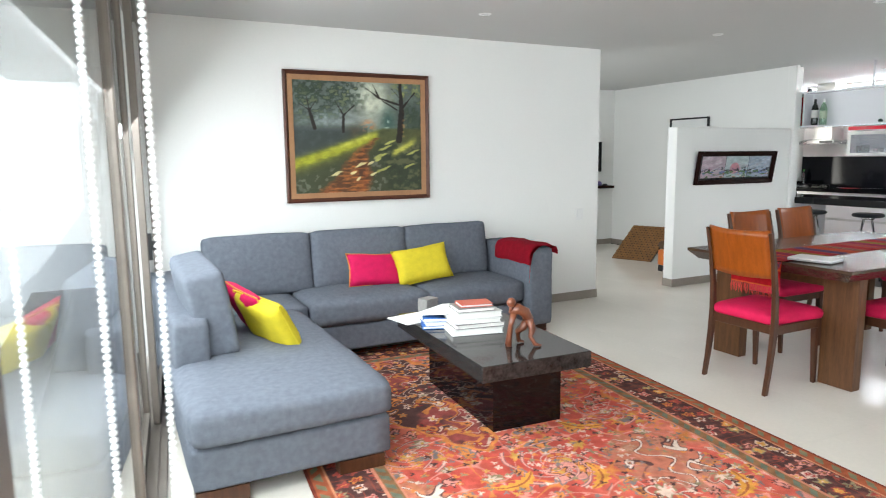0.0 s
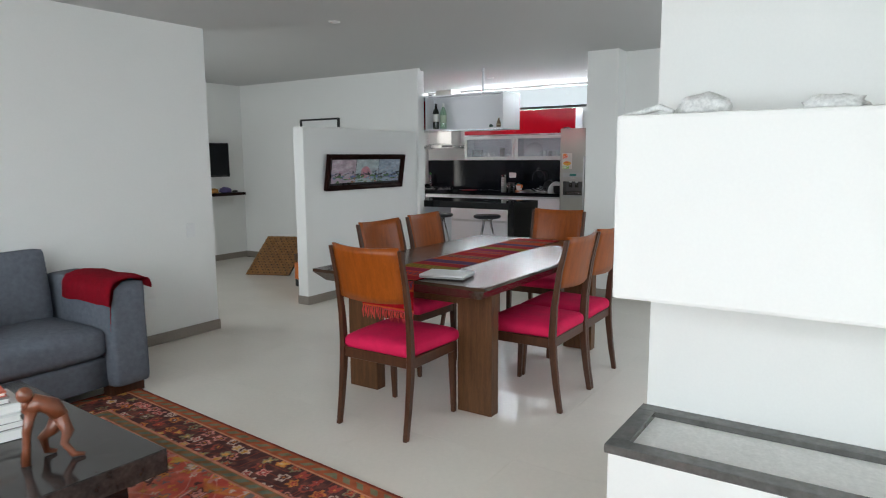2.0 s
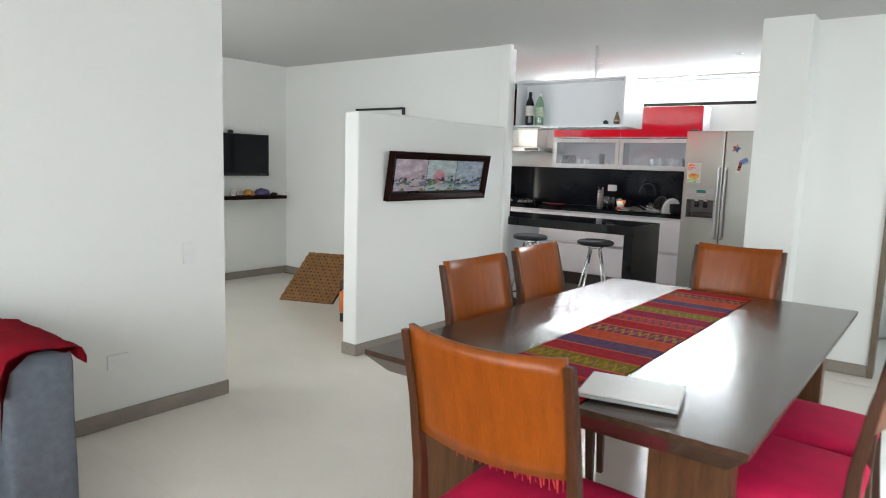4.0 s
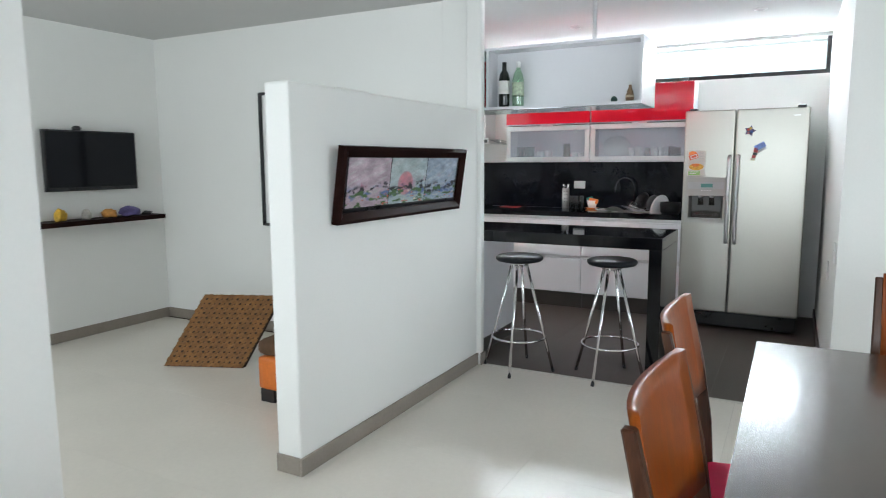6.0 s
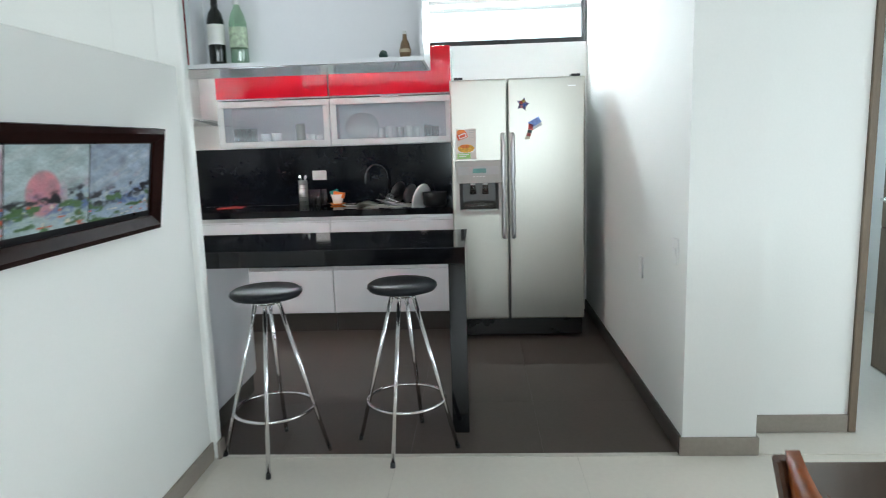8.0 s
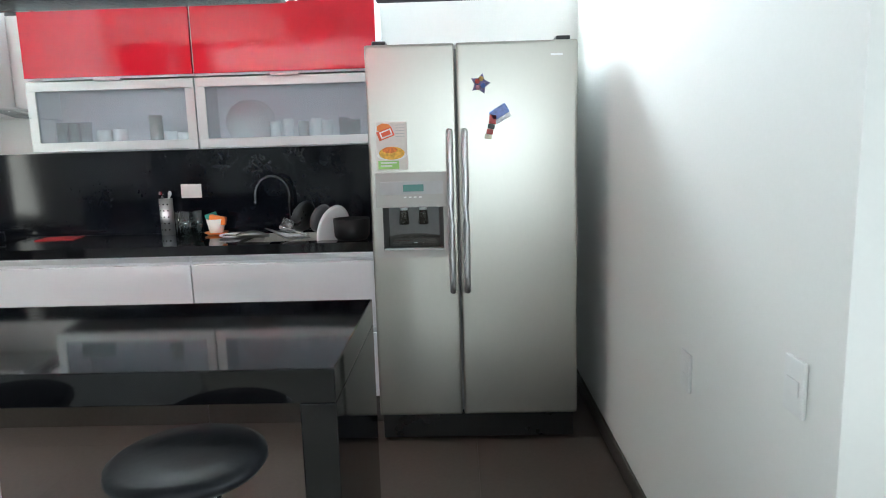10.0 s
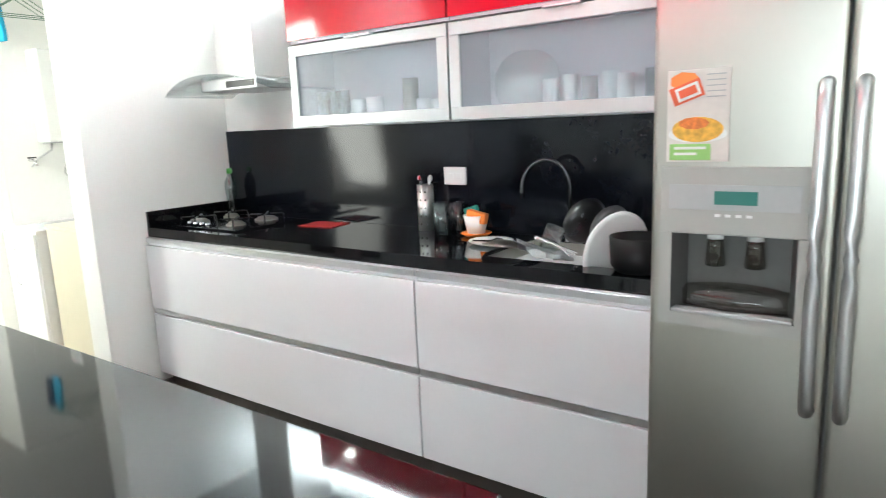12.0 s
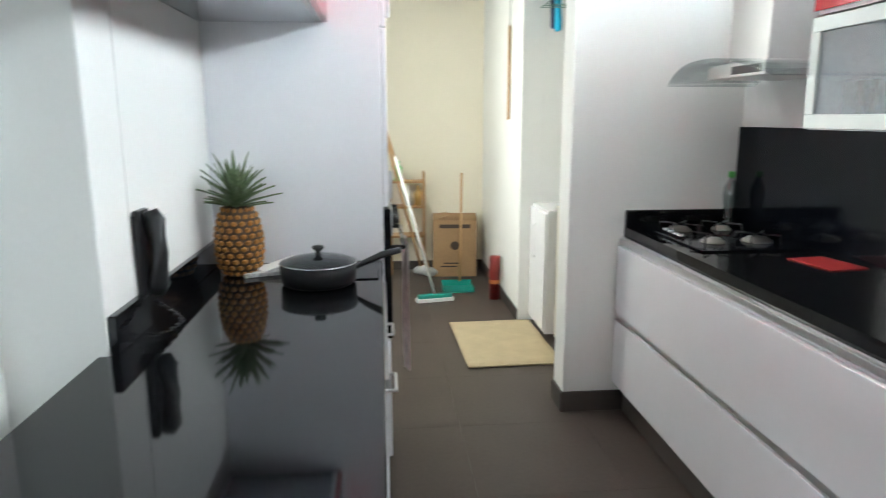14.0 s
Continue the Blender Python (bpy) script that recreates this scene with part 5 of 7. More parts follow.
# ---------------- things on the fireplace hood ----------------
SHELL = material("grey_driftwood", (0.77, 0.77, 0.75), 0.8, vary=0.3, scale=20, fine=90, bump=0.5)
for k, (x, y, sx, sy, sz) in enumerate(((3.50, 1.74, 0.06, 0.085, 0.045), (3.46, 1.36, 0.05, 0.08, 0.03))):
    bm = bmesh.new()
    bmesh.ops.create_icosphere(bm, subdivisions=3, radius=1.0)
    for v in bm.verts:
        v.co = Vector((v.co.x * sx, v.co.y * sy, max(-0.45, v.co.z) * sz)) * (1 + 0.35 * noise.noise(v.co * 2.3 + Vector((k * 7, 0, 0))))
    zmin = min(v.co.z for v in bm.verts)
    single("driftwood", turn(bm, Matrix.Translation((0, 0, -zmin))), SHELL, "pale grey driftwood piece on the fireplace hood", "ornament", (x, y, 1.5685), 0, True, "ornaments on the fireplace")
bm = bmesh.new()
pipe(bm, [(-0.05, 0, 0.012), (0.0, 0.06, 0.03), (0.04, 0.14, 0.018), (0.03, 0.2, 0.01)], [0.006, 0.012, 0.010, 0.004], 7)
single("driftwood", bm, SHELL, "thin twisted driftwood stick on the fireplace hood", "ornament", (3.47, 1.82, 1.568), 0, True, "ornaments on the fireplace")

# ---------------- blind chains by the window ----------------
BEAD = material("white_bead", (0.78, 0.78, 0.76), 0.3, vary=0.02, bump=0.0)
tmp = bmesh.new()
bmesh.ops.create_icosphere(tmp, subdivisions=2, radius=0.0024)
bv = [v.co.copy() for v in tmp.verts]
bf = [[v.index for v in f.verts] for f in tmp.faces]
tmp.free()


def bead_chain(x, y, z0, z1):
    n = int((z1 - z0) / 0.0056)
    vs, fs = [], []
    for k in range(n):
        o = len(vs)
        vs += [(c.x, c.y, c.z + 0.0056 * k) for c in bv]
        fs += [[i + o for i in f] for f in bf]
    me = bpy.data.meshes.new("bead_string")
    me.from_pydata(vs, [], fs)
    me.shade_smooth()
    me.materials.append(BEAD)
    return me


def blind_chain(x, y, x2, y2):
    c = thing("blind_chain", (x, y, 0.55), "white beaded roller blind chain hanging by the window", "blind chain", "blind chains")
    for dx, dy in ((0, 0), (x2 - x, y2 - y)):  # two strands of the loop
        o = new("bead_string", bead_chain(0, 0, 0.0, 1.84))
        o.parent = c
        o.matrix_basis = pose(dx, dy, 0)
        tagged(o, kind="stuff")
        part("cord", rod(bmesh.new(), (dx, dy, 0), (dx, dy, 1.84), 0.0007, seg=5), WHITEP, c)
    part("clutch", B(-0.03, -0.02, 1.83, 0.05, 0.03, 1.919, 0.004), WHITEP, c)


blind_chain(0.243, 1.19, 0.285, 1.19)
blind_chain(0.188, 1.20, 0.165, 1.15)
bl = thing("roller_blind", (wx(0.4), 0.4, 2.385), "rolled-up white roller blind above the window", "blind", rz=-ANG)
part("tube", rod(bmesh.new(), (0.10, -0.9, 0.03), (0.10, 0.82, 0.03), 0.028, seg=16), WHITEP, bl, "", True)
for y in (-0.9, 0.81):
    part("bracket", B(0.03, y, 0.0, 0.14, y + 0.012, 0.084), WHITEP, bl)

# ---------------- wall plates and ceiling spots ----------------


def wall_plate(label, m, sockets=False):
    p = thing("socket" if sockets else "light_switch", (0, 0, 0), label, "socket" if sockets else "switch")
    p.matrix_world = m
    part("plate", B(-0.057, -0.009, -0.038, 0.057, 0.0, 0.038, 0.003), WHITEP, p)
    if sockets:
        for sx in (-0.02, 0.02):
            part("outlet", B(sx - 0.014, -0.011, -0.012, sx + 0.014, -0.009, 0.012, 0.001, 1), WHITEP, p)
    else:
        part("rocker", B(-0.016, -0.013, -0.024, 0.016, -0.009, 0.024, 0.002), WHITEP, p)


wall_plate("white light switch on the painting wall", pose(4.415, 5.8495, 0.865, 0, 90, 0))
wall_plate("white wall socket low on the wall", pose(4.01, 5.8495, 0.34), True)
wall_plate("white light switch at the kitchen opening", pose(7.72, 3.7455, 0.885, 0, 90, 180))
wall_plate("white wall socket beside the refrigerator", pose(8.33, 3.7455, 0.70, 0, 90, 180), True)
wall_plate("white socket plate on the black splashback", pose(10.1155, 5.893, 1.16, 0, 0, -90), True)
wall_plate("white light switch above the bar counter", pose(7.8355, 6.32, 1.13, 0, 0, 90))

for x, y in ((2.78, 4.92), (5.04, 4.80), (5.05, 3.45), (8.90, 5.60), (8.92, 4.25), (9.2, 7.05)):
    s = thing("ceiling_spotlight", (x, y, CZ), "small recessed white ceiling spotlight", "spotlight", "ceiling spotlights")
    part("ring", lathe(bmesh.new(), [(0.030, -0.001), (0.030, -0.006), (0.036, -0.009), (0.046, -0.004), (0.047, -0.0005)], 24), WHITEP, s, "", True)
    part("lamp", lathe(bmesh.new(), [(0.0, -0.0025), (0.029, -0.0025), (0.029, -0.001)], 20), ALU, s)

# ---------------- hall behind the partition ----------------
tv = thing("television", (6.905, 8.95, 1.42), "black flat television on the hall wall", "television")
part("housing", B(-0.39, -0.025, -0.235, 0.39, 0.015, 0.235, 0.006), BLACKP, tv)
part("screen", B(-0.375, -0.028, -0.205, 0.375, -0.0255, 0.222), BLACKGL, tv, "glossy black screen")
part("webcam", lathe(bmesh.new(), [(0.0, 0.0), (0.03, 0.0), (0.034, 0.02), (0.02, 0.035), (0.0, 0.038)], 16, (-0.11, -0.005, 0.235)), BLACKP, tv, "", True)
part("wall_bracket", B(-0.12, 0.015, -0.12, 0.12, 0.05, 0.12), BLACKP, tv)
single("wall_shelf", B(5.6, 8.78, 0.925, 7.44, 9.0, 0.962, 0.003), DARKF, "dark brown floating wall shelf below the television", "shelf")


def blob(name, label, cat, loc, size, colour, seed):
    bm = bmesh.new()
    bmesh.ops.create_icosphere(bm, subdivisions=3, radius=1.0)
    for v in bm.verts:
        d = 1 + 0.35 * noise.noise(v.co * 1.8 + Vector((seed * 5.0, 1, 2)))
        v.co = Vector((v.co.x * size[0], v.co.y * size[1], max(-0.5, v.co.z) * size[2])) * d
    zm = min(v.co.z for v in bm.verts)
    single(name, turn(bm, Matrix.Translation((0, 0, -zm))), material(name + str(seed), colour, 0.6, vary=0.4, scale=25), label, cat, loc, seed * 40, True, "ornaments on the wall shelf")


for k, (x, sz, c, lb) in enumerate(((6.57, (0.06, 0.04, 0.06), (0.6, 0.36, 0.03), "yellow ornament on the wall shelf"), (6.78, (0.05, 0.03, 0.05), (0.45, 0.42, 0.38), "pale grey ornament on the wall shelf"), (6.98, (0.06, 0.04, 0.045), (0.55, 0.25, 0.05), "orange ornament on the wall shelf"), (7.16, (0.09, 0.04, 0.05), (0.10, 0.08, 0.22), "dark purple ornament on the wall shelf"), (7.33, (0.05, 0.03, 0.02), (0.02, 0.02, 0.02), "small black ornament on the wall shelf"))):
    blob("ornament", lb, "ornament", (x, 8.88, 0.962), sz, c, k + 1)

wf = thing("wall_frame", (7.598, 7.435, 1.42), "thin black frame on the hall wall", "picture frame", rz=-90)
bm = bmesh.new()
for x0, z0, x1, z1 in ((-0.345, -0.53, 0.345, -0.508), (-0.345, 0.508, 0.345, 0.53), (-0.345, -0.508, -0.323, 0.508), (0.323, -0.508, 0.345, 0.508)):
    box(bm, x0, -0.035, z0, x1, -0.002, z1, 0.002, 1)
part("frame", bm, BLACKP, wf)
part("board", B(-0.323, -0.012, -0.508, 0.323, -0.003, 0.508), WHITEP, wf, "plain white board")

# woven panel leaning in the hall: basket-weave strips
WEAVE = material("golden_bamboo_strip", (0.21, 0.092, 0.020), 0.6, vary=0.35, scale=14, fine=80, bump=0.2)
# dark sheet behind the strips, stands in for shade in the weave's holes
WEAVEB = material("weave_gap_shade", (0.04, 0.022, 0.010), 0.8, vary=0.2)
wv = thing("woven_screen", (6.64, 7.50, 0), "golden woven bamboo mat leaning in the hall", "woven mat")
A0, A1, A2 = Vector((-0.114, 0.264, 0.0)), Vector((0.1, -0.265, 0.0)), Vector((0.21, 0.20, 0.42))
ex, ey = (A1 - A0), Vector((0.32, -0.08, 0.455))
ez = ex.cross(ey).normalized()
fr4 = Matrix(((ex.x, ey.x, ez.x, A0.x), (ex.y, ey.y, ez.y, A0.y), (ex.z, ey.z, ez.z, A0.z), (0, 0, 0, 1)))
part("backing", turn(B(0, 0, -0.03, 1, 1, 0.0), fr4), WEAVEB, wv)
for k in range(15):
    for d in (0, 1):
        bm = bmesh.new()
        rows = []
        n = 30
        for i in range(n + 1):
            s = i / n
            hgt = 0.006 + 0.004 * (1 if (int(s * 15) + k + d) % 2 else -1)
            pts = ((s, (k + 0.17) / 15), (s, (k + 0.83) / 15)) if d == 0 else (((k + 0.17) / 15, s), ((k + 0.83) / 15, s))
            rows.append([bm.verts.new((p[0], p[1], hgt)) for p in pts])
        for a, b in zip(rows, rows[1:]):
            bm.faces.new((a[0], a[1], b[1], b[0]))
        part("strip", turn(bm, fr4), WEAVE, wv)
ot = thing("ottoman", (6.62, 6.44, 0), "orange and brown cube ottoman on black feet", "ottoman")
part("body", puff(bmesh.new(), -0.30, -0.25, 0.075, 0.30, 0.25, 0.275, 0.02, 7), material("orange_leather", (0.62, 0.16, 0.02), 0.5, vary=0.15, scale=12), ot, "orange side panels")
part("cushion", puff(bmesh.new(), -0.305, -0.255, 0.276, 0.305, 0.255, 0.38, 0.04, 7, (0, 0, 0.015)), material("brown_suede", (0.09, 0.045, 0.02), 0.9, vary=0.2, scale=12), ot, "brown padded top")
for x in (-0.29, 0.19):
    for y in (-0.24, 0.14):
        part("foot", B(x, y, 0, x + 0.1, y + 0.1, 0.076), BLACKP, ot)


single("paper_roll", turn(B(-0.15, -0.03, 0.0, 0.15, 0.03, 0.012, 0.004), Matrix.Rotation(radians(3), 4, "Z")), PAPER, "folded white paper on top of the partition", "paper", (6.22, 5.92, 1.736))


# ---------------- bar stools ----------------
def bar_stool():
    s = thing("bar_stool", (0, 0, 0), "chrome bar stool with round black vinyl seat", "stool", "bar stools at the counter")
    part("seat", lathe(bmesh.new(), [(0.0, 0.735), (0.12, 0.735), (0.148, 0.742), (0.158, 0.755), (0.156, 0.768), (0.14, 0.778), (0.08, 0.781), (0.0, 0.782)], 32), BLACKV, s, "round black vinyl seat", True)
    part("mount", lathe(bmesh.new(), [(0.0, 0.712), (0.06, 0.712), (0.075, 0.735), (0.0, 0.735)], 20), CHROME, s, "", True)
    for k in range(4):
        a = math.pi / 2 * k
        c, n = math.cos(a), math.sin(a)
        leg = part("leg", rod(bmesh.new(), (0.235 * c, 0.235 * n, 0.012), (0.045 * c, 0.045 * n, 0.735), 0.0095, seg=12), CHROME, s, "", True)
        part("foot_cap", rod(bmesh.new(), (0.239 * c, 0.239 * n, 0.0), (0.234 * c, 0.234 * n, 0.022), 0.011, seg=10), BLACKP, leg)
    ring = [(0.178 * math.cos(2 * math.pi * k / 40), 0.178 * math.sin(2 * math.pi * k / 40), 0.225) for k in range(40)]
    part("foot_ring", pipe(bmesh.new(), ring, 0.0075, 8, True), CHROME, s, "", True)
    return s


st = bar_stool()
st.matrix_world = pose(7.61, 5.56, 0, 0, 0, 7)
copy_thing(st, pose(7.70, 4.965, 0, 0, 0, -11))

# ---------------- refrigerator details ----------------
DPANEL = material("pale_dispenser_plastic", (0.40, 0.395, 0.37), 0.4, vary=0.03, bump=0.0)
bm = FB(FX - 0.008, 4.448, RZ1, FX + 0.001, 4.766, 1.262, 0.003)
for y0, z0, y1, z1 in ((4.448, 0.886, 4.766, RZ0), (4.448, RZ0, RY0, RZ1), (RY1, RZ0, 4.766, RZ1)):
    box(bm, FX - 0.008 - 9.7, y0 - 4.34, z0, FX + 0.001 - 9.7, y1 - 4.34, z1)
part("dispenser_frame", bm, DPANEL, fr, "pale grey dispenser panel")
part("control_band", FB(FX - 0.0092, 4.47, 1.165, FX - 0.0078, 4.745, 1.222, 0.0005, 1), GREYP, fr)
bm = bmesh.new()
x0, x1, y0, y1 = FX - 0.007 - 9.7, FX + 0.062 - 9.7, RY0 - 4.34, RY1 - 4.34
q = [bm.verts.new(p) for p in ((x0, y0, RZ0), (x0, y1, RZ0), (x0, y1, RZ1), (x0, y0, RZ1), (x1, y0 + 0.02, RZ0), (x1, y1 - 0.02, RZ0), (x1, y1 - 0.02, RZ1), (x1, y0 + 0.02, RZ1))]
for f in ((4, 5, 6, 7), (0, 1, 5, 4), (2, 3, 7, 6), (1, 2, 6, 5), (3, 0, 4, 7)):
    bm.faces.new([q[k] for k in f])
part("dispenser_recess", bm, material("dark_recess_plastic", (0.09, 0.088, 0.085), 0.35, vary=0.1, bump=0.0), fr, "dark dispenser recess")
SMOKE = glass("smoky_clear_plastic", (0.62, 0.60, 0.57), 0.08, 0.10)
bm = bmesh.new()
rows = []
for k in range(13):
    t_ = -1 + k / 6
    yy, dx = 4.605 - 4.34 + 0.115 * t_, 0.03 * (1 - t_ * t_)
    rows.append([bm.verts.new(p) for p in ((x1 - 0.002, yy * 1.0, RZ0 + 0.055 + 0.012 * (1 - t_ * t_)), (x0 + 0.035 - dx, yy, RZ0 + 0.048), (x0 + 0.038 - dx, yy, RZ0 + 0.012), (x1 - 0.002, yy, RZ0 + 0.004))])
for a, b in zip(rows, rows[1:]):
    for k in range(3):
        bm.faces.new((a[k], a[k + 1], b[k + 1], b[k]))
part("drip_basin", bm, SMOKE, fr, "smoky plastic basin with a curved lip", True)
for y in (4.562, 4.648):
    hy = y - 4.34
    n_ = part("nozzle", pipe(bmesh.new(), [(x0 + 0.034, hy, RZ1 - 0.001), (x0 + 0.036, hy, RZ1 - 0.03), (x0 + 0.042, hy, RZ1 - 0.075)], [0.015, 0.019, 0.024], 14), SMOKE, fr, "", True)
    part("collar", pipe(bmesh.new(), [(x0 + 0.034, hy, RZ1 - 0.0005), (x0 + 0.034, hy, RZ1 - 0.014)], [0.017, 0.0175], 14), WHITEP, n_, "", True)
part("drip_tray", FB(FX - 0.012, RY0 + 0.003, RZ0 + 0.0005, FX + 0.02, RY1 - 0.003, RZ0 + 0.009, 0.002, 1), GREYP, fr)
part("display", FB(FX - 0.0112, 4.555, 1.178, FX - 0.0085, 4.645, 1.208), material("green_display", (0.05, 0.20, 0.17), 0.2), fr, "green liquid crystal display")
for k in range(4):
    part("button", FB(FX - 0.0105, 4.565 + 0.022 * k, 1.15, FX - 0.0085, 4.577 + 0.022 * k, 1.156), WHITEP, fr)
part("badge", FB(FX - 0.0015, 3.95, 1.735, FX - 0.0002, 4.0, 1.743), ALU, fr)

FLY1 = material("flyer_paper", (0.66, 0.62, 0.58), 0.6, vary=0.08)
fl = thing("flyer", (FX - 0.001, 4.688, 1.375), "printed food flyer stuck on the refrigerator door", "flyer", rz=-90)
part("sheet", B(-0.068, -0.002, -0.102, 0.068, 0.0, 0.102), FLY1, fl)
part("red_patch", turn(B(-0.04, -0.0032, -0.02, 0.03, -0.0022, 0.02), Matrix.Translation((-0.02, 0, 0.055)) @ Matrix.Rotation(radians(-20), 4, "Y")), material("flyer_red", (0.70, 0.12, 0.05), 0.6), fl)
bm = lathe(bmesh.new(), [(0.0, 0.0), (0.056, 0.0)], 24)
part("dish_picture", turn(bm, Matrix.Translation((0.0, -0.0028, -0.03)) @ Matrix.Rotation(radians(90), 4, "X") @ Matrix.Diagonal((1, 0.5, 1, 1))), material("flyer_yellow", (0.75, 0.42, 0.06), 0.6, vary=0.3, scale=60), fl)
for k, (w_, c_) in enumerate(((0.052, 0.030), (0.040, 0.018))):
    part("stamp", turn(B(-w_ / 2, -0.0042 - 0.0008 * k, -c_ / 2, w_ / 2, -0.0034 - 0.0008 * k, c_ / 2), Matrix.Translation((-0.022, 0, 0.054)) @ Matrix.Rotation(radians(-20), 4, "Y")), PAPER if k == 0 else bpy.data.materials["flyer_red"], fl)
part("orange_splash", turn(lathe(bmesh.new(), [(0.0, 0.0), (0.034, 0.0)], 7), Matrix.Translation((-0.03, -0.0021, 0.078)) @ Matrix.Rotation(radians(90), 4, "X") @ Matrix.Diagonal((1, 0.6, 1, 1))), material("flyer_orange", (0.80, 0.25, 0.06), 0.6), fl)
part("dish_rim", turn(lathe(bmesh.new(), [(0.0, 0.0), (0.064, 0.0)], 28), Matrix.Translation((0.0, -0.0024, -0.040)) @ Matrix.Rotation(radians(90), 4, "X") @ Matrix.Diagonal((1, 0.3, 1, 1))), WHITEP, fl)
part("sauce_picture", turn(lathe(bmesh.new(), [(0.0, 0.0), (0.034, 0.0)], 9), Matrix.Translation((-0.008, -0.0034, -0.016)) @ Matrix.Rotation(radians(90), 4, "X") @ Matrix.Diagonal((1, 0.4, 1, 1))), material("flyer_sauce", (0.72, 0.20, 0.04), 0.6, vary=0.4, scale=90), fl)
for k in range(2):
    part("print_bar", B(-0.05, -0.0046, -0.074 - 0.013 * k, 0.02 - 0.02 * k, -0.0038, -0.068 - 0.013 * k), PAPER, fl)
for k in range(5):
    part("print_bar", B(0.018, -0.0030, 0.088 - 0.012 * k, 0.058, -0.0022, 0.0905 - 0.012 * k), GREYP, fl)
part("green_patch", B(-0.06, -0.0036, -0.098, 0.03, -0.0026, -0.062), material("flyer_green", (0.30, 0.55, 0.16), 0.6), fl)


def magnet(label, y, z, boxes):
    m = thing("fridge_magnet", (FX - 0.001, y, z), label, "magnet", "magnets on the refrigerator", rz=-90)
    for nm, b, c, ang in boxes:
        part(nm, turn(B(b[0], -0.008, b[1], b[2], 0.0, b[3], 0.003), Matrix.Rotation(radians(ang), 4, "Y")), material("magnet_" + nm, c, 0.4, vary=0.3, scale=60), m)


m = thing("fridge_magnet", (FX - 0.001, 4.30, 1.627), "dark blue and red star-shaped fridge magnet", "magnet", "magnets on the refrigerator", rz=-90)
bm = bmesh.new()
rim = [((0.045 if k % 2 == 0 else 0.025) * math.sin(math.pi * k / 5 + 0.25), (0.045 if k % 2 == 0 else 0.025) * math.cos(math.pi * k / 5 + 0.25)) for k in range(10)]
lo, hi = ([bm.verts.new((x * q, y, z * q)) for x, z in rim] for y, q in ((0.0, 1.0), (-0.008, 0.9)))
for k in range(10):
    bm.faces.new((lo[k], lo[(k + 1) % 10], hi[(k + 1) % 10], hi[k]))
bm.faces.new(hi)
part("star", bm, material("magnet_star", (0.09, 0.07, 0.16), 0.4, vary=0.8, scale=70, fine=160), m)
for k, (dx, dz, c_) in enumerate(((-0.012, 0.01, (0.40, 0.06, 0.05)), (0.012, -0.008, (0.05, 0.10, 0.32)), (0.004, 0.02, (0.45, 0.30, 0.08)), (-0.01, -0.016, (0.30, 0.12, 0.16)))):
    part("relief", turn(lathe(bmesh.new(), [(0.0, 0.004), (0.007, 0.003), (0.011, 0.0)], 9), Matrix.Translation((dx, -0.0078, dz)) @ Matrix.Rotation(radians(90), 4, "X")), material("magnet_relief" + str(k), c_, 0.4, vary=0.3, scale=60), m, "", True)
magnet("red, black and blue figure fridge magnet with a ring", 4.235, 1.46, [("flag", (-0.005, 0.012, 0.075, 0.055), (0.16, 0.24, 0.55), -30), ("flag_stripe", (0.0, -0.006, 0.07, 0.011), (0.62, 0.62, 0.66), -30), ("torso", (-0.032, -0.005, 0.0, 0.036), (0.46, 0.04, 0.04), 8), ("belt", (-0.034, -0.026, -0.004, -0.006), (0.015, 0.015, 0.018), 8), ("legs", (-0.036, -0.05, -0.008, -0.027), (0.40, 0.04, 0.035), 8), ("foot", (-0.042, -0.07, -0.012, -0.051), (0.72, 0.66, 0.5), 8)])

# ---------------- cooker hood, hob ----------------
hd = thing("cooker_hood", (10.12, 6.98, 1.585), "stainless cooker hood with curved glass canopy", "cooker hood")
part("chimney", B(-0.27, -0.15, 0.05, 0.0, 0.13, 0.883, 0.003), HOODST, hd)
part("motor_box", B(-0.32, -0.22, -0.004, 0.0, 0.20, 0.05, 0.006), HOODST, hd)
part("control_strip", B(-0.324, -0.20, 0.006, -0.3205, 0.0, 0.036), BLACKP, hd, "black control strip")
bm = bmesh.new()
rows = []
for i in range(21):
    t = -1 + 2 * i / 20
    rows.append([bm.verts.new((x, -0.005 + 0.40 * t, 0.055 - 0.075 * abs(t) ** 2.2 + dz)) for x, dz in ((0.0, 0), (-0.40 - 0.05 * (1 - t * t), 0), (-0.40 - 0.05 * (1 - t * t), 0.007), (0.0, 0.007))])
for a, b in zip(rows, rows[1:]):
    for k in range(4):
        bm.faces.new((a[k], a[(k + 1) % 4], b[(k + 1) % 4], b[k]))
bm.faces.new(rows[0])
bm.faces.new(rows[-1][::-1])
part("glass_canopy", bm, glass("grey_canopy_glass", (0.80, 0.83, 0.83), 0.02, 0.04), hd, "curved grey glass canopy", True)

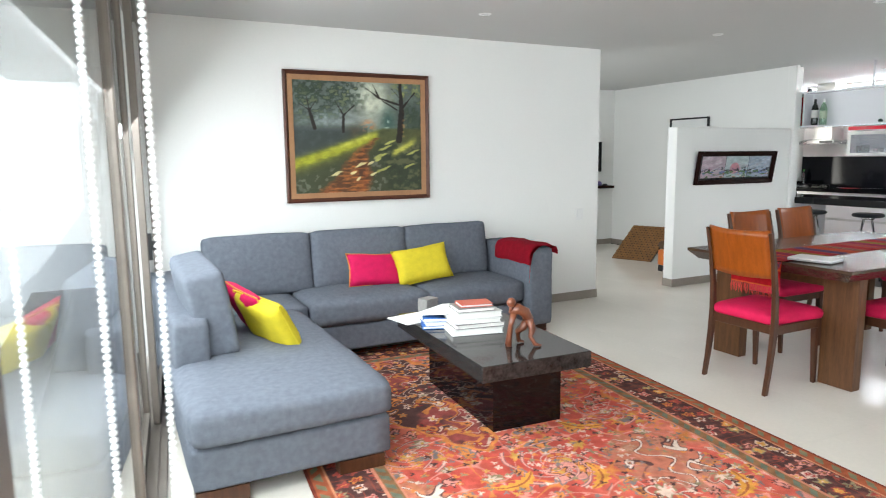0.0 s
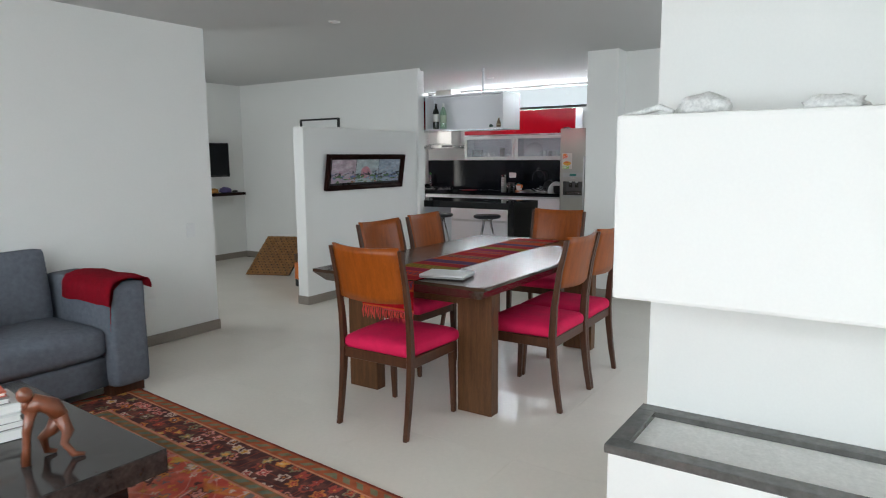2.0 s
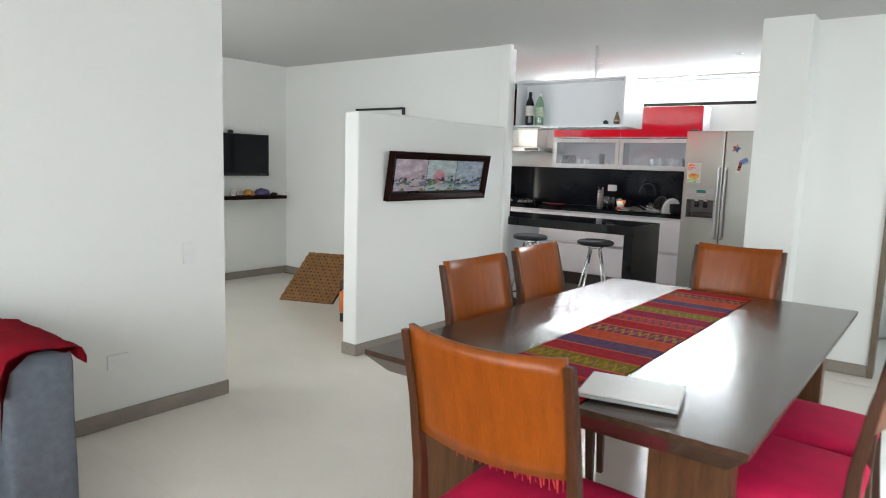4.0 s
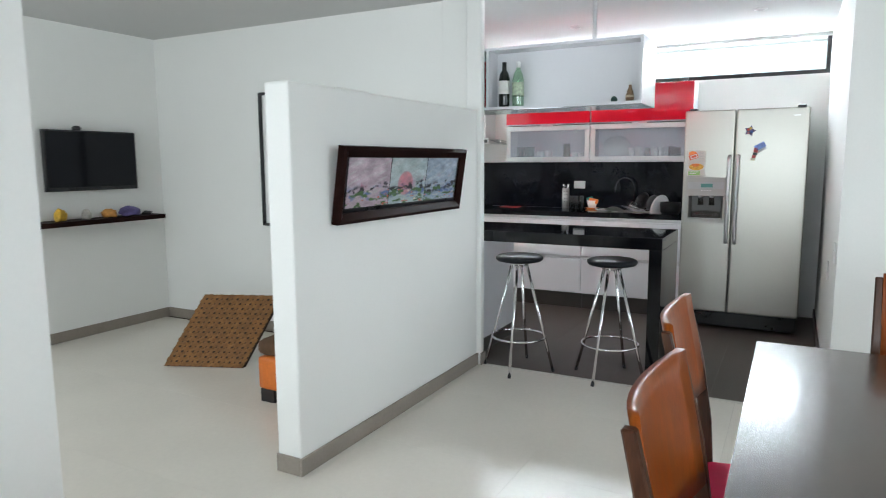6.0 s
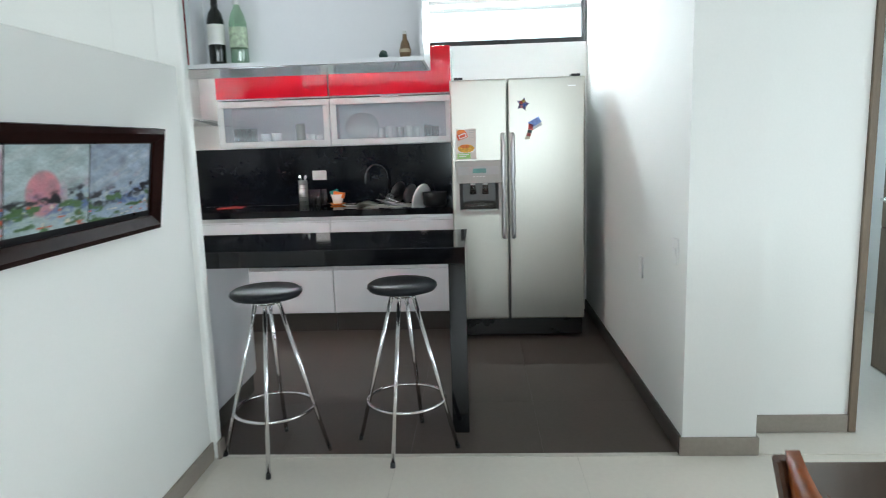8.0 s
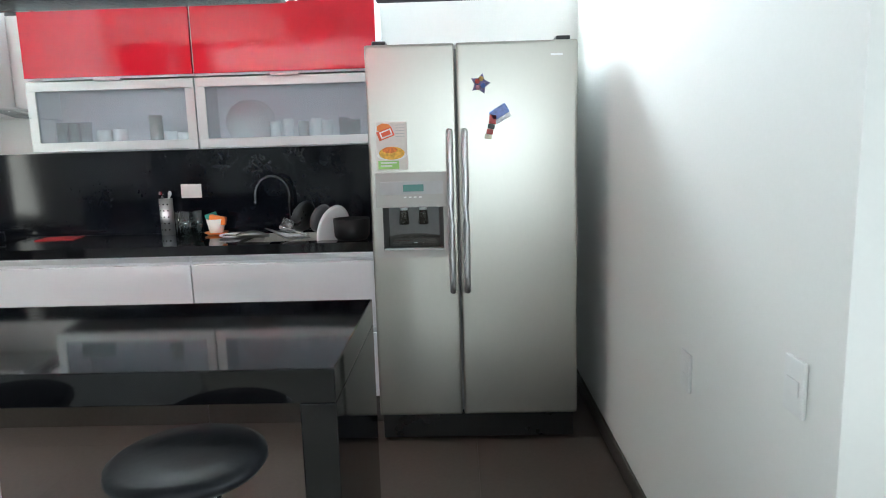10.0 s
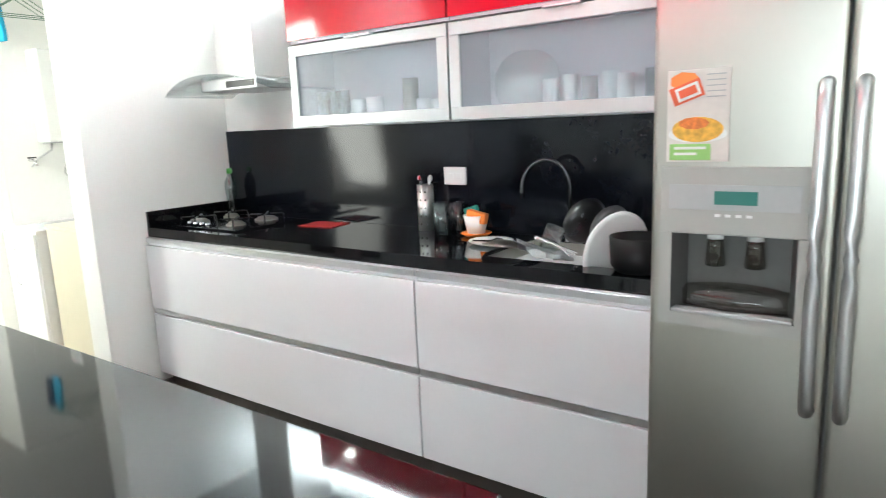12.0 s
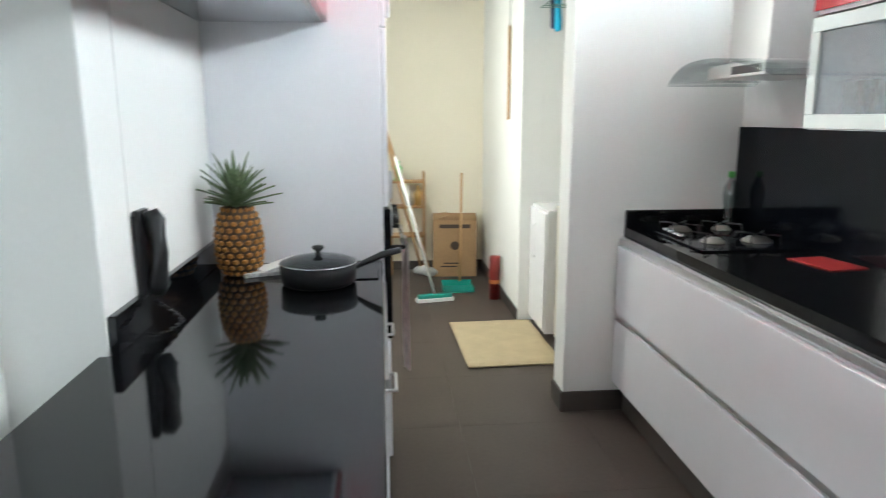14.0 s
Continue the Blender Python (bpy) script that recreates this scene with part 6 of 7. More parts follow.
hob = thing("gas_hob", (9.87, 7.12, 0.925), "black glass gas hob with four burners", "hob")
part("plate", B(-0.21, -0.29, 0, 0.2, 0.29, 0.007, 0.003), BLACKGL, hob)
for x, y, r in ((-0.10, 0.16, 0.045), (0.10, 0.16, 0.035), (-0.09, -0.13, 0.04), (0.10, -0.13, 0.05)):
    b = part("burner", lathe(bmesh.new(), [(0.0, 0.008), (r * 1.2, 0.008), (r * 1.15, 0.016), (r * 0.9, 0.018), (r * 0.85, 0.026), (0.0, 0.028)], 20, (x, y, 0)), STEEL, hob, "", True)
    g = bmesh.new()
    for k in range(4):
        a = math.pi / 2 * k + 0.78
        pipe(g, [(x + 0.02 * math.cos(a), y + 0.02 * math.sin(a), 0.04), (x + 0.085 * math.cos(a), y + 0.085 * math.sin(a), 0.04), (x + 0.09 * math.cos(a), y + 0.09 * math.sin(a), 0.008)], 0.004, 6)
    part("pan_support", g, BLACKP, b)
for k in range(4):
    part("knob", lathe(bmesh.new(), [(0.0, 0.026), (0.014, 0.026), (0.016, 0.008), (0.0, 0.008)], 14, (-0.17, -0.02 + 0.05 * k, 0)), CHROME, hob, "", True)

# ---------------- on the worktop ----------------
WZ = 0.925
ut = thing("utensil_holder", (10.06, 6.02, WZ), "perforated steel utensil holder with cutlery", "utensil holder")
part("cylinder", lathe(bmesh.new(), [(0.0, 0.0), (0.036, 0.0), (0.036, 0.2), (0.033, 0.2), (0.033, 0.004), (0.0, 0.004)], 24), HOODST, ut, "", True)
for k in range(5):
    for j in range(3):
        a = math.pi + (j - 1) * 0.6
        part("hole", turn(lathe(bmesh.new(), [(0.0, 0.0), (0.005, 0.0)], 8), Matrix.Translation((0.0365 * math.cos(a), 0.0365 * math.sin(a), 0.03 + 0.035 * k)) @ Matrix.Rotation(a, 4, "Z") @ Matrix.Rotation(radians(90), 4, "Y")), BLACKP, ut)
for k, (dx, dy) in enumerate(((0.008, -0.015), (-0.012, 0.01), (0.0, 0.018))):
    part("cutlery", pipe(bmesh.new(), [(0, 0, 0.01), (dx, dy, 0.2), (dx * 1.4, dy * 1.4, 0.225), (dx * 1.5, dy * 1.5, 0.24)], [0.003, 0.004, 0.011, 0.006], 8), CHROME if k else WHITEP, ut)
CLEAR = glass("clear_glass", (0.90, 0.93, 0.93), 0.02, 0.15)
for x, y in ((10.05, 5.935), (10.06, 5.85), (9.99, 5.89)):
    single("drinking_glass", lathe(bmesh.new(), [(0.0, 0.004), (0.03, 0.004), (0.037, 0.13), (0.035, 0.13), (0.028, 0.012), (0.0, 0.012)], 24), CLEAR, "clear drinking glass on the black worktop", "glass", (x, y, WZ - 0.003), 0, True, "glasses on the worktop")
op = thing("sponge_pot", (10.02, 5.735, WZ), "white and orange sponge pot on the worktop", "sponge holder")
ORG = material("orange_plastic", (0.75, 0.20, 0.03), 0.4)
part("saucer", lathe(bmesh.new(), [(0.0, 0.0), (0.045, 0.0), (0.065, 0.012), (0.062, 0.014), (0.0, 0.006)], 24), ORG, op, "", True)
part("pot", lathe(bmesh.new(), [(0.0, 0.008), (0.035, 0.008), (0.052, 0.085), (0.048, 0.085), (0.033, 0.014), (0.0, 0.014)], 24), WHITEP, op, "", True)
part("orange_sponge", turn(B(-0.03, -0.045, 0.06, 0.0, 0.045, 0.105, 0.006), Matrix.Rotation(0.2, 4, "X")), ORG, op)
part("green_scourer", turn(B(0.002, -0.035, 0.06, 0.02, 0.03, 0.12, 0.004), Matrix.Rotation(-0.3, 4, "X")), material("green_scourer", (0.03, 0.20, 0.17), 0.95, bump=0.5), op)
pl = thing("plate", (9.89, 5.585, WZ), "white plate with a spoon by the sink", "plate")
part("dish", lathe(bmesh.new(), [(0.0, 0.004), (0.055, 0.004), (0.085, 0.014), (0.087, 0.011), (0.058, 0.0), (0.0, 0.0)], 32), WHITEP, pl, "", True)
part("spoon", pipe(bmesh.new(), [(-0.05, 0.05, 0.016), (0.0, 0.0, 0.009), (0.02, -0.015, 0.009), (0.035, -0.03, 0.011)], [0.003, 0.003, 0.011, 0.005], 8), BLACKP, pl, "dark spoon")
single("serving_mat", B(-0.075, -0.10, 0, 0.075, 0.10, 0.003), material("red_mat", (0.42, 0.02, 0.02), 0.6), "flat red mat on the black worktop", "mat", (10.0, 6.60, WZ), 8)
# faucet
fa = thing("kitchen_tap", (10.05, 5.33, WZ), "tall curved chrome kitchen tap", "tap")
pts = [(0, 0, 0.0), (0, 0, 0.2)] + [(-0.03 * (1 - math.cos(a)), 0.085 * (1 - math.cos(a)), 0.2 + 0.11 * math.sin(a)) for a in [math.pi * k / 12 for k in range(1, 12)]] + [(-0.06, 0.17, 0.19), (-0.06, 0.17, 0.165)]
DCHR = material("dark_chrome", (0.07, 0.07, 0.075), 0.15, 1.0, vary=0.05, bump=0.0)
part("spout", pipe(bmesh.new(), pts, 0.0085, 10), DCHR, fa, "", True)
part("base", lathe(bmesh.new(), [(0.0, 0.0), (0.026, 0.0), (0.022, 0.05), (0.0, 0.05)], 18), CHROME, fa, "", True)
part("lever", pipe(bmesh.new(), [(0, -0.02, 0.05), (-0.01, -0.07, 0.08)], 0.006, 8), CHROME, fa, "", True)
# washed dishes draining round the sink
foil = bmesh.new()
rows = [[foil.verts.new((0.026 * i - 0.09, 0.03 * j - 0.09, 0.012 + 0.03 * noise.noise(Vector((i * 0.7, j * 0.8, 3))) + 0.05 * (j / 6) ** 2)) for i in range(8)] for j in range(7)]
for a, b in zip(rows, rows[1:]):
    for i in range(7):
        foil.faces.new((a[i], a[i + 1], b[i + 1], b[i]))
bmesh.ops.solidify(foil, geom=list(foil.faces), thickness=0.002)
low = min(v.co.z for v in foil.verts)
single("foil_tray", turn(foil, Matrix.Translation((0, 0, -low))), ALU, "crumpled silver foil tray beside the sink", "tray", (9.70, 5.26, WZ), 30)
single("frying_pan", turn(lathe(bmesh.new(), [(0.0, 0.0), (0.07, 0.0), (0.092, 0.03), (0.09, 0.032), (0.068, 0.006), (0.0, 0.006)], 28), Matrix.Rotation(radians(72), 4, "Y")), BLACKP, "black frying pan standing in the dish rack", "pan", (9.97, 5.22, WZ + 0.08), 60, True)
single("frying_pan", turn(lathe(bmesh.new(), [(0.0, 0.0), (0.062, 0.0), (0.08, 0.025), (0.078, 0.027), (0.06, 0.006), (0.0, 0.006)], 28), Matrix.Rotation(radians(72), 4, "Y")), material("grey_nonstick", (0.06, 0.06, 0.065), 0.35), "grey frying pan standing in the dish rack", "pan", (9.97, 5.13, WZ + 0.07), 58, True)
single("white_tray", turn(lathe(bmesh.new(), [(0.0, 0.0), (0.115, 0.0), (0.13, 0.006), (0.13, 0.01), (0.0, 0.008)], 40), Matrix.Rotation(radians(80), 4, "Y")), WHITEP, "round white tray standing in the dish rack", "tray", (9.765, 5.035, WZ + 0.035), 62, True)
single("glass_cup", turn(lathe(bmesh.new(), [(0.0, 0.0), (0.03, 0.0), (0.036, 0.09), (0.034, 0.09), (0.027, 0.005), (0.0, 0.005)], 20), Matrix.Rotation(radians(25), 4, "X")), CLEAR, "clear glass draining in the rack", "glass", (9.83, 5.32, WZ + 0.004), 0, True)
single("steel_lid", turn(lathe(bmesh.new(), [(0.0, 0.03), (0.03, 0.028), (0.08, 0.008), (0.085, 0.0), (0.08, 0.004), (0.0, 0.024)], 28), Matrix.Rotation(radians(12), 4, "Y")), STEEL, "stainless pan lid by the sink", "lid", (9.77, 5.455, WZ + 0.014), 0, True)
for k in range(4):
    single("cutlery", pipe(bmesh.new(), [(0, 0, 0), (0.045, 0.06 + 0.015 * k, 0.02 + 0.006 * k), (0.055, 0.085 + 0.015 * k, 0.028 + 0.006 * k)], [0.003, 0.004, 0.010], 8), CHROME, "steel cutlery piece draining by the sink", "cutlery", (9.70 + 0.02 * k, 5.17, WZ + 0.02), 12 * k, True, "draining cutlery")
pt = thing("saucepan", (9.685, 4.935, WZ), "black saucepan on the worktop beside the refrigerator", "saucepan")
part("pan", lathe(bmesh.new(), [(0.0, 0.0), (0.072, 0.0), (0.086, 0.02), (0.09, 0.105), (0.086, 0.105), (0.08, 0.022), (0.0, 0.008)], 32), material("matt_black_enamel", (0.008, 0.008, 0.009), 0.45, vary=0.1, bump=0.0, spec=0.2), pt, "", True)
bt = thing("soap_bottle", (10.05, 7.37, WZ), "clear plastic bottle with green cap by the hob", "bottle")
part("bottle", lathe(bmesh.new(), [(0.0, 0.0), (0.03, 0.0), (0.033, 0.05), (0.027, 0.10), (0.033, 0.15), (0.03, 0.19), (0.013, 0.225), (0.013, 0.235), (0.0, 0.235)], 20), glass("clear_bottle", (0.55, 0.62, 0.60), 0.05, 0.3), bt, "", True)
part("cap", lathe(bmesh.new(), [(0.0, 0.236), (0.015, 0.236), (0.015, 0.262), (0.0, 0.264)], 14), material("green_cap", (0.12, 0.50, 0.10), 0.4), bt, "green cap", True)

# behind the frosted flaps
def tumbler(name, label, r, h, mat, y, x, grp):
    single(name, lathe(bmesh.new(), [(0.0, 0.0), (r * 0.86, 0.0), (r, h * 0.12), (r, h), (r * 0.9, h), (r * 0.86, 0.012), (0.0, 0.01)], 18), mat, label, name.replace("_", " "), (x, y, 1.424), 0, True, grp)


for y in (6.47, 6.41, 6.35):
    tumbler("glass_cup", "clear glass inside the frosted wall cabinet", 0.032, 0.12, CLEAR, y, 9.93, "crockery in the wall cabinet")
for y, r, h in ((6.25, 0.036, 0.075), (6.165, 0.038, 0.08), (5.90, 0.035, 0.06), (5.83, 0.034, 0.055)):
    tumbler("mug", "white mug inside the frosted wall cabinet", r, h, WHITEP, y, 9.93, "crockery in the wall cabinet")
tumbler("canister", "steel canister inside the frosted wall cabinet", 0.034, 0.145, STEEL, 5.98, 9.94, "crockery in the wall cabinet")
for k, (y, m_) in enumerate(((5.345, WHITEP), (5.285, WHITEP), (5.20, GREYP), (5.135, WHITEP), (5.075, WHITEP), (4.99, CLEAR), (4.93, CLEAR))):
    tumbler("mug", "tall cup standing in the frosted wall cabinet", 0.028, 0.095 + 0.012 * (k % 2), m_, y, 9.93 + 0.02 * (k % 2), "cups in the wall cabinet")
for k, y in enumerate((5.53, 5.50)):
    single("plate", turn(lathe(bmesh.new(), [(0.0, 0.0), (0.07, 0.0), (0.115, 0.012), (0.115, 0.016), (0.0, 0.006)], 32), Matrix.Rotation(radians(-80), 4, "Y")), WHITEP, "large white plate standing in the wall cabinet", "plate", (10.06 + 0.025 * k, y, 1.412 + 0.115), 0, True, "plates in the wall cabinet")
for a, b in ((4.82, 5.70), (5.75, 6.57)):
    rk = thing("wire_shelf", (9.99, (a + b) / 2, 1.407), "low wire shelf inside the frosted wall cabinet", "shelf", "wire shelves in the wall cabinets")
    w_ = (b - a) / 2
    for x in (-0.10, -0.05, 0.0, 0.05, 0.10):
        part("wire", rod(bmesh.new(), (x, -w_, 0.014), (x, w_, 0.014), 0.003, seg=6), CHROME, rk)
    for y in (-w_ + 0.02, w_ - 0.02):
        part("foot", B(-0.10, y - 0.004, 0.0, 0.10, y + 0.004, 0.012), CHROME, rk)

# ---------------- hanging niche bottles ----------------
NZ = 1.779


def bottle(label, prof, mat, loc, band, bandmat, cap):
    b = thing("bottle", loc, label, "bottle", "bottles in the niche")
    part("glass_body", lathe(bmesh.new(), prof, 24), mat, b, "", True)
    part("paper_label", lathe(bmesh.new(), band, 24), bandmat, b, "printed label", True)
    if cap:
        part("cap", lathe(bmesh.new(), cap, 16), BLACKP if bandmat is PAPER else WHITEP, b, "", True)


WINE = material("dark_bottle_glass", (0.008, 0.010, 0.008), 0.08, bump=0.0)
bottle("dark wine bottle with a white label", [(0.0, 0.0), (0.036, 0.0), (0.038, 0.01), (0.038, 0.19), (0.03, 0.225), (0.015, 0.25), (0.014, 0.30), (0.0, 0.30)], WINE, (7.90, 5.80, NZ), [(0.0386, 0.085), (0.0386, 0.175)], PAPER, [(0.0, 0.302), (0.0155, 0.302), (0.0155, 0.255), (0.015, 0.252)])
bottle("pale green spirits bottle with a label", [(0.0, 0.0), (0.038, 0.0), (0.04, 0.01), (0.04, 0.18), (0.03, 0.22), (0.015, 0.25), (0.014, 0.28), (0.0, 0.28)], glass("green_bottle_glass", (0.70, 0.86, 0.72), 0.02, 0.12), (7.91, 5.70, NZ), [(0.0406, 0.07), (0.0406, 0.16)], material("pale_green_label", (0.45, 0.55, 0.40), 0.6, vary=0.3, scale=60), [(0.0, 0.30), (0.015, 0.30), (0.0155, 0.262), (0.0145, 0.26)])
bottle("small brown flask in the niche", [(0.0, 0.0), (0.024, 0.0), (0.027, 0.03), (0.018, 0.065), (0.01, 0.08), (0.01, 0.10), (0.0, 0.10)], material("brown_flask", (0.22, 0.14, 0.08), 0.3, vary=0.3), (7.90, 4.93, NZ), [(0.0272, 0.02), (0.0272, 0.035)], material("flask_label", (0.5, 0.42, 0.3), 0.6), [(0.0, 0.115), (0.008, 0.115), (0.0105, 0.10)])
blob("small_ornament", "tiny dark green ornament in the niche", "ornament", (7.90, 5.03, NZ), (0.03, 0.02, 0.02), (0.03, 0.07, 0.06), 9)

# ---------------- on the bar counter ----------------
BZ = 0.9105
ph = thing("intercom_phone", (7.836, 6.16, 1.10), "black intercom handset on the kitchen wall", "telephone")
part("base", B(0.0, -0.04, -0.11, 0.022, 0.04, 0.11, 0.01), BLACKP, ph)
part("handset", pipe(bmesh.new(), [(0.035, 0, -0.105), (0.042, 0, -0.08), (0.05, 0, 0.0), (0.042, 0, 0.08), (0.033, 0, 0.105)], [0.02, 0.028, 0.022, 0.028, 0.02], 12), BLACKP, ph, "", True)
pts = []
for k in range(150):
    t = k / 149
    a = k * 0.9
    cx, cz = 0.035 + 0.055 * math.sin(t * 3.1), -0.12 - 0.10 * min(1, t * 1.6)
    cy = -0.02 + 0.10 * t * math.sin(t * 5.5)
    pts.append((cx + 0.005 * math.cos(a), cy + 0.005 * math.sin(a), max(cz, -0.184) + 0.003 * math.sin(a * 0.5)))
part("coiled_cord", pipe(bmesh.new(), pts, 0.002, 5), BLACKP, ph, "", True)

# pineapple: fruit of many eyes under a crown of leaves
pn = thing("pineapple", (7.965, 6.71, BZ), "ripe golden pineapple with green crown", "pineapple")
PINE = material("pineapple_skin", (0.32, 0.135, 0.022), 0.55, vary=0.5, scale=45, fine=160, bump=0.4)
prof = [(0.0, 0.0), (0.05, 0.002), (0.072, 0.03), (0.082, 0.08), (0.080, 0.14), (0.070, 0.19), (0.050, 0.225), (0.0, 0.235)]
part("flesh", lathe(bmesh.new(), prof, 28), material("pineapple_dark", (0.05, 0.026, 0.010), 0.7, vary=0.3, scale=40), pn, "", True)
bm = bmesh.new()
for j in range(11):
    z = 0.014 + 0.0205 * j
    rr = np.interp(z, [p[1] for p in prof], [p[0] for p in prof])
    n = 16
    for k in range(n):
        a = 2 * math.pi * (k + 0.5 * (j % 2)) / n
        m = Matrix.Translation((rr * math.cos(a), rr * math.sin(a), z)) @ Matrix.Rotation(a, 4, "Z") @ Matrix.Diagonal((0.006, max(0.005, rr * 0.162), 0.0098, 1))
        bmesh.ops.create_icosphere(bm, subdivisions=1, radius=1.0, matrix=m)
tagged(part("rind", bm, PINE, pn, "golden brown knobbly rind"), kind="stuff")
LEAF = material("pineapple_leaf", (0.13, 0.18, 0.09), 0.5, vary=0.5, scale=30, fine=120, bump=0.2)
rs = random.Random(4)
for k in range(64):
    a, lift = k * 2.4, 0.25 + 0.9 * k / 64
    ln = 0.06 + 0.055 * rs.random() + 0.03 * (k / 64)
    bm = bmesh.new()
    prev = None
    for i in range(6):
        t = i / 5
        bend = 0.5 * (1 - k / 64)
        r = 0.018 * (1 - k / 60) + ln * t * math.cos(lift) * (1 + bend * t)
        z = 0.222 + 0.045 * k / 64 + ln * t * math.sin(lift) * (1.25 - bend * 0.7 * t)
        w = 0.0145 * (1 - t) ** 0.7 + 0.0008
        c, s = math.cos(a), math.sin(a)
        row = [bm.verts.new((r * c - w * s, r * s + w * c, z + 0.003)), bm.verts.new((r * c, r * s, z - 0.002)), bm.verts.new((r * c + w * s, r * s - w * c, z + 0.003))]
        if prev:
            bm.faces.new((prev[0], prev[1], row[1], row[0]))
            bm.faces.new((prev[1], prev[2], row[2], row[1]))
        prev = row
    part("leaf", bm, LEAF, pn)
pn.scale = (0.96, 0.96, 1.02)

sp = thing("saute_pan", (8.24, 6.56, BZ), "black saute pan with glass lid on the bar counter", "pan")
part("pan", lathe(bmesh.new(), [(0.0, 0.0), (0.13, 0.0), (0.145, 0.012), (0.148, 0.075), (0.144, 0.075), (0.140, 0.014), (0.0, 0.006)], 40), bpy.data.materials["matt_black_enamel"], sp, "", True)
part("rim", pipe(bmesh.new(), [(0.147 * math.cos(2 * math.pi * k / 40), 0.147 * math.sin(2 * math.pi * k / 40), 0.077) for k in range(40)], 0.003, 6, True), CHROME, sp, "", True)
lid = part("lid", lathe(bmesh.new(), [(0.143, 0.079), (0.11, 0.092), (0.05, 0.101), (0.0, 0.103)], 36), glass("lid_glass", (0.35, 0.37, 0.37), 0.02, 0.06), sp, "tinted glass lid", True)
part("knob", lathe(bmesh.new(), [(0.0, 0.103), (0.012, 0.103), (0.01, 0.115), (0.024, 0.128), (0.022, 0.135), (0.0, 0.137)], 18), BLACKP, lid, "", True)
sp.scale = (0.82, 0.82, 0.9)
part("handle", pipe(bmesh.new(), [(0.145, -0.01, 0.055), (0.18, -0.015, 0.075), (0.25, -0.03, 0.105), (0.32, -0.04, 0.122)], [0.007, 0.011, 0.013, 0.011], 10), BLACKP, sp, "", True)
single("newspaper", B(-0.10, -0.07, 0, 0.10, 0.07, 0.014, 0.003), material("grey_newsprint", (0.42, 0.41, 0.40), 0.8, vary=0.5, scale=60, fine=140), "folded newspaper behind the pineapple and pan", "newspaper", (8.06, 6.74, BZ), 20)
single("envelope", turn(B(-0.07, -0.035, 0, 0.07, 0.035, 0.003), Matrix.Rotation(radians(-12), 4, "Y")), PAPER, "white envelope lying on the newspaper", "envelope", (8.09, 6.72, BZ + 0.030), 30)
single("induction_plate", B(-0.11, -0.14, 0, 0.11, 0.14, 0.004, 0.002), BLACKGL, "thin black glass plate on the counter end", "trivet", (8.32, 6.73, BZ), 0)

# towel on the oven rail
tw = thing("tea_towel", (8.525, 7.08, 0.955), "pale striped tea towel hanging from the oven rail", "towel")
g = bmesh.new()
rows = []
for j in range(9):
    rows.append([g.verts.new((0.012 * math.sin(i * 1.4 + j * 0.2) + 0.01, -0.12 + 0.03 * i + 0.004 * math.sin(j * 1.1), -0.065 * j)) for i in range(9)])
for a, b in zip(rows, rows[1:]):
    for i in range(8):
        g.faces.new((a[i], a[i + 1], b[i + 1], b[i]))
bmesh.ops.solidify(g, geom=list(g.faces), thickness=0.004)
part("cloth", g, material("pale_towel", (0.62, 0.55, 0.55), 0.95, vary=0.25, scale=30, bump=0.4), tw, "", True)

# ---------------- laundry ----------------
CARD = material("brown_cardboard", (0.33, 0.21, 0.11), 0.85, vary=0.12, scale=6, fine=60, bump=0.1)
cb = thing("cardboard_box", (9.11, 10.48, 0), "brown cardboard box with open flaps and print", "box", rz=-4)
part("body", B(-0.20, -0.16, 0, 0.20, 0.16, 0.52, 0.003), CARD, cb)
part("flap", turn(B(-0.20, -0.0, 0, 0.20, 0.15, 0.004), Matrix.Translation((0, -0.16, 0.521)) @ Matrix.Rotation(radians(18), 4, "X")), CARD, cb)
part("flap", turn(B(0, -0.16, 0, 0.14, 0.16, 0.004), Matrix.Translation((-0.20, 0, 0.522)) @ Matrix.Rotation(radians(-14), 4, "Y")), CARD, cb)
INK = material("printed_ink", (0.06, 0.04, 0.03), 0.8)
for k, (x0, x1, z) in enumerate(((-0.14, 0.14, 0.45), (-0.10, 0.06, 0.12), (-0.13, 0.02, 0.09))):
    part("printed_bar", B(x0, -0.1625, z, x1, -0.1608, z + (0.035 if k == 0 else 0.012)), INK, cb)
part("printed_disc", turn(lathe(bmesh.new(), [(0.0, 0.0), (0.04, 0.0)], 20), Matrix.Translation((0, -0.1625, 0.29)) @ Matrix.Rotation(radians(90), 4, "X")), INK, cb)
TEAL = material("teal_plastic", (0.02, 0.26, 0.21), 0.4, vary=0.1)
WOODS = material("pale_broom_wood", (0.45, 0.27, 0.12), 0.6, vary=0.2, stretch=(6, 6, 1))
dp = thing("dustpan", (9.07, 9.86, 0), "teal long-handled dustpan on the floor", "dustpan")
g = B(-0.13, -0.11, 0, 0.13, 0.11, 0.008)
box(g, -0.13, 0.10, 0.008, 0.13, 0.11, 0.06)
box(g, -0.13, -0.11, 0.008, -0.122, 0.10, 0.045)
box(g, 0.122, -0.11, 0.008, 0.13, 0.10, 0.045)
part("pan", g, TEAL, dp)
part("stick", rod(bmesh.new(), (0.03, 0.095, 0.05), (0.045, 0.10, 0.98), 0.011), WOODS, dp, "", True)
br = thing("broom", (8.85, 9.52, 0), "broom with teal head leaning to the wall", "broom")
part("head", turn(B(-0.14, -0.03, 0.0, 0.14, 0.03, 0.06, 0.012), Matrix.Rotation(radians(12), 4, "Z")), TEAL, br)
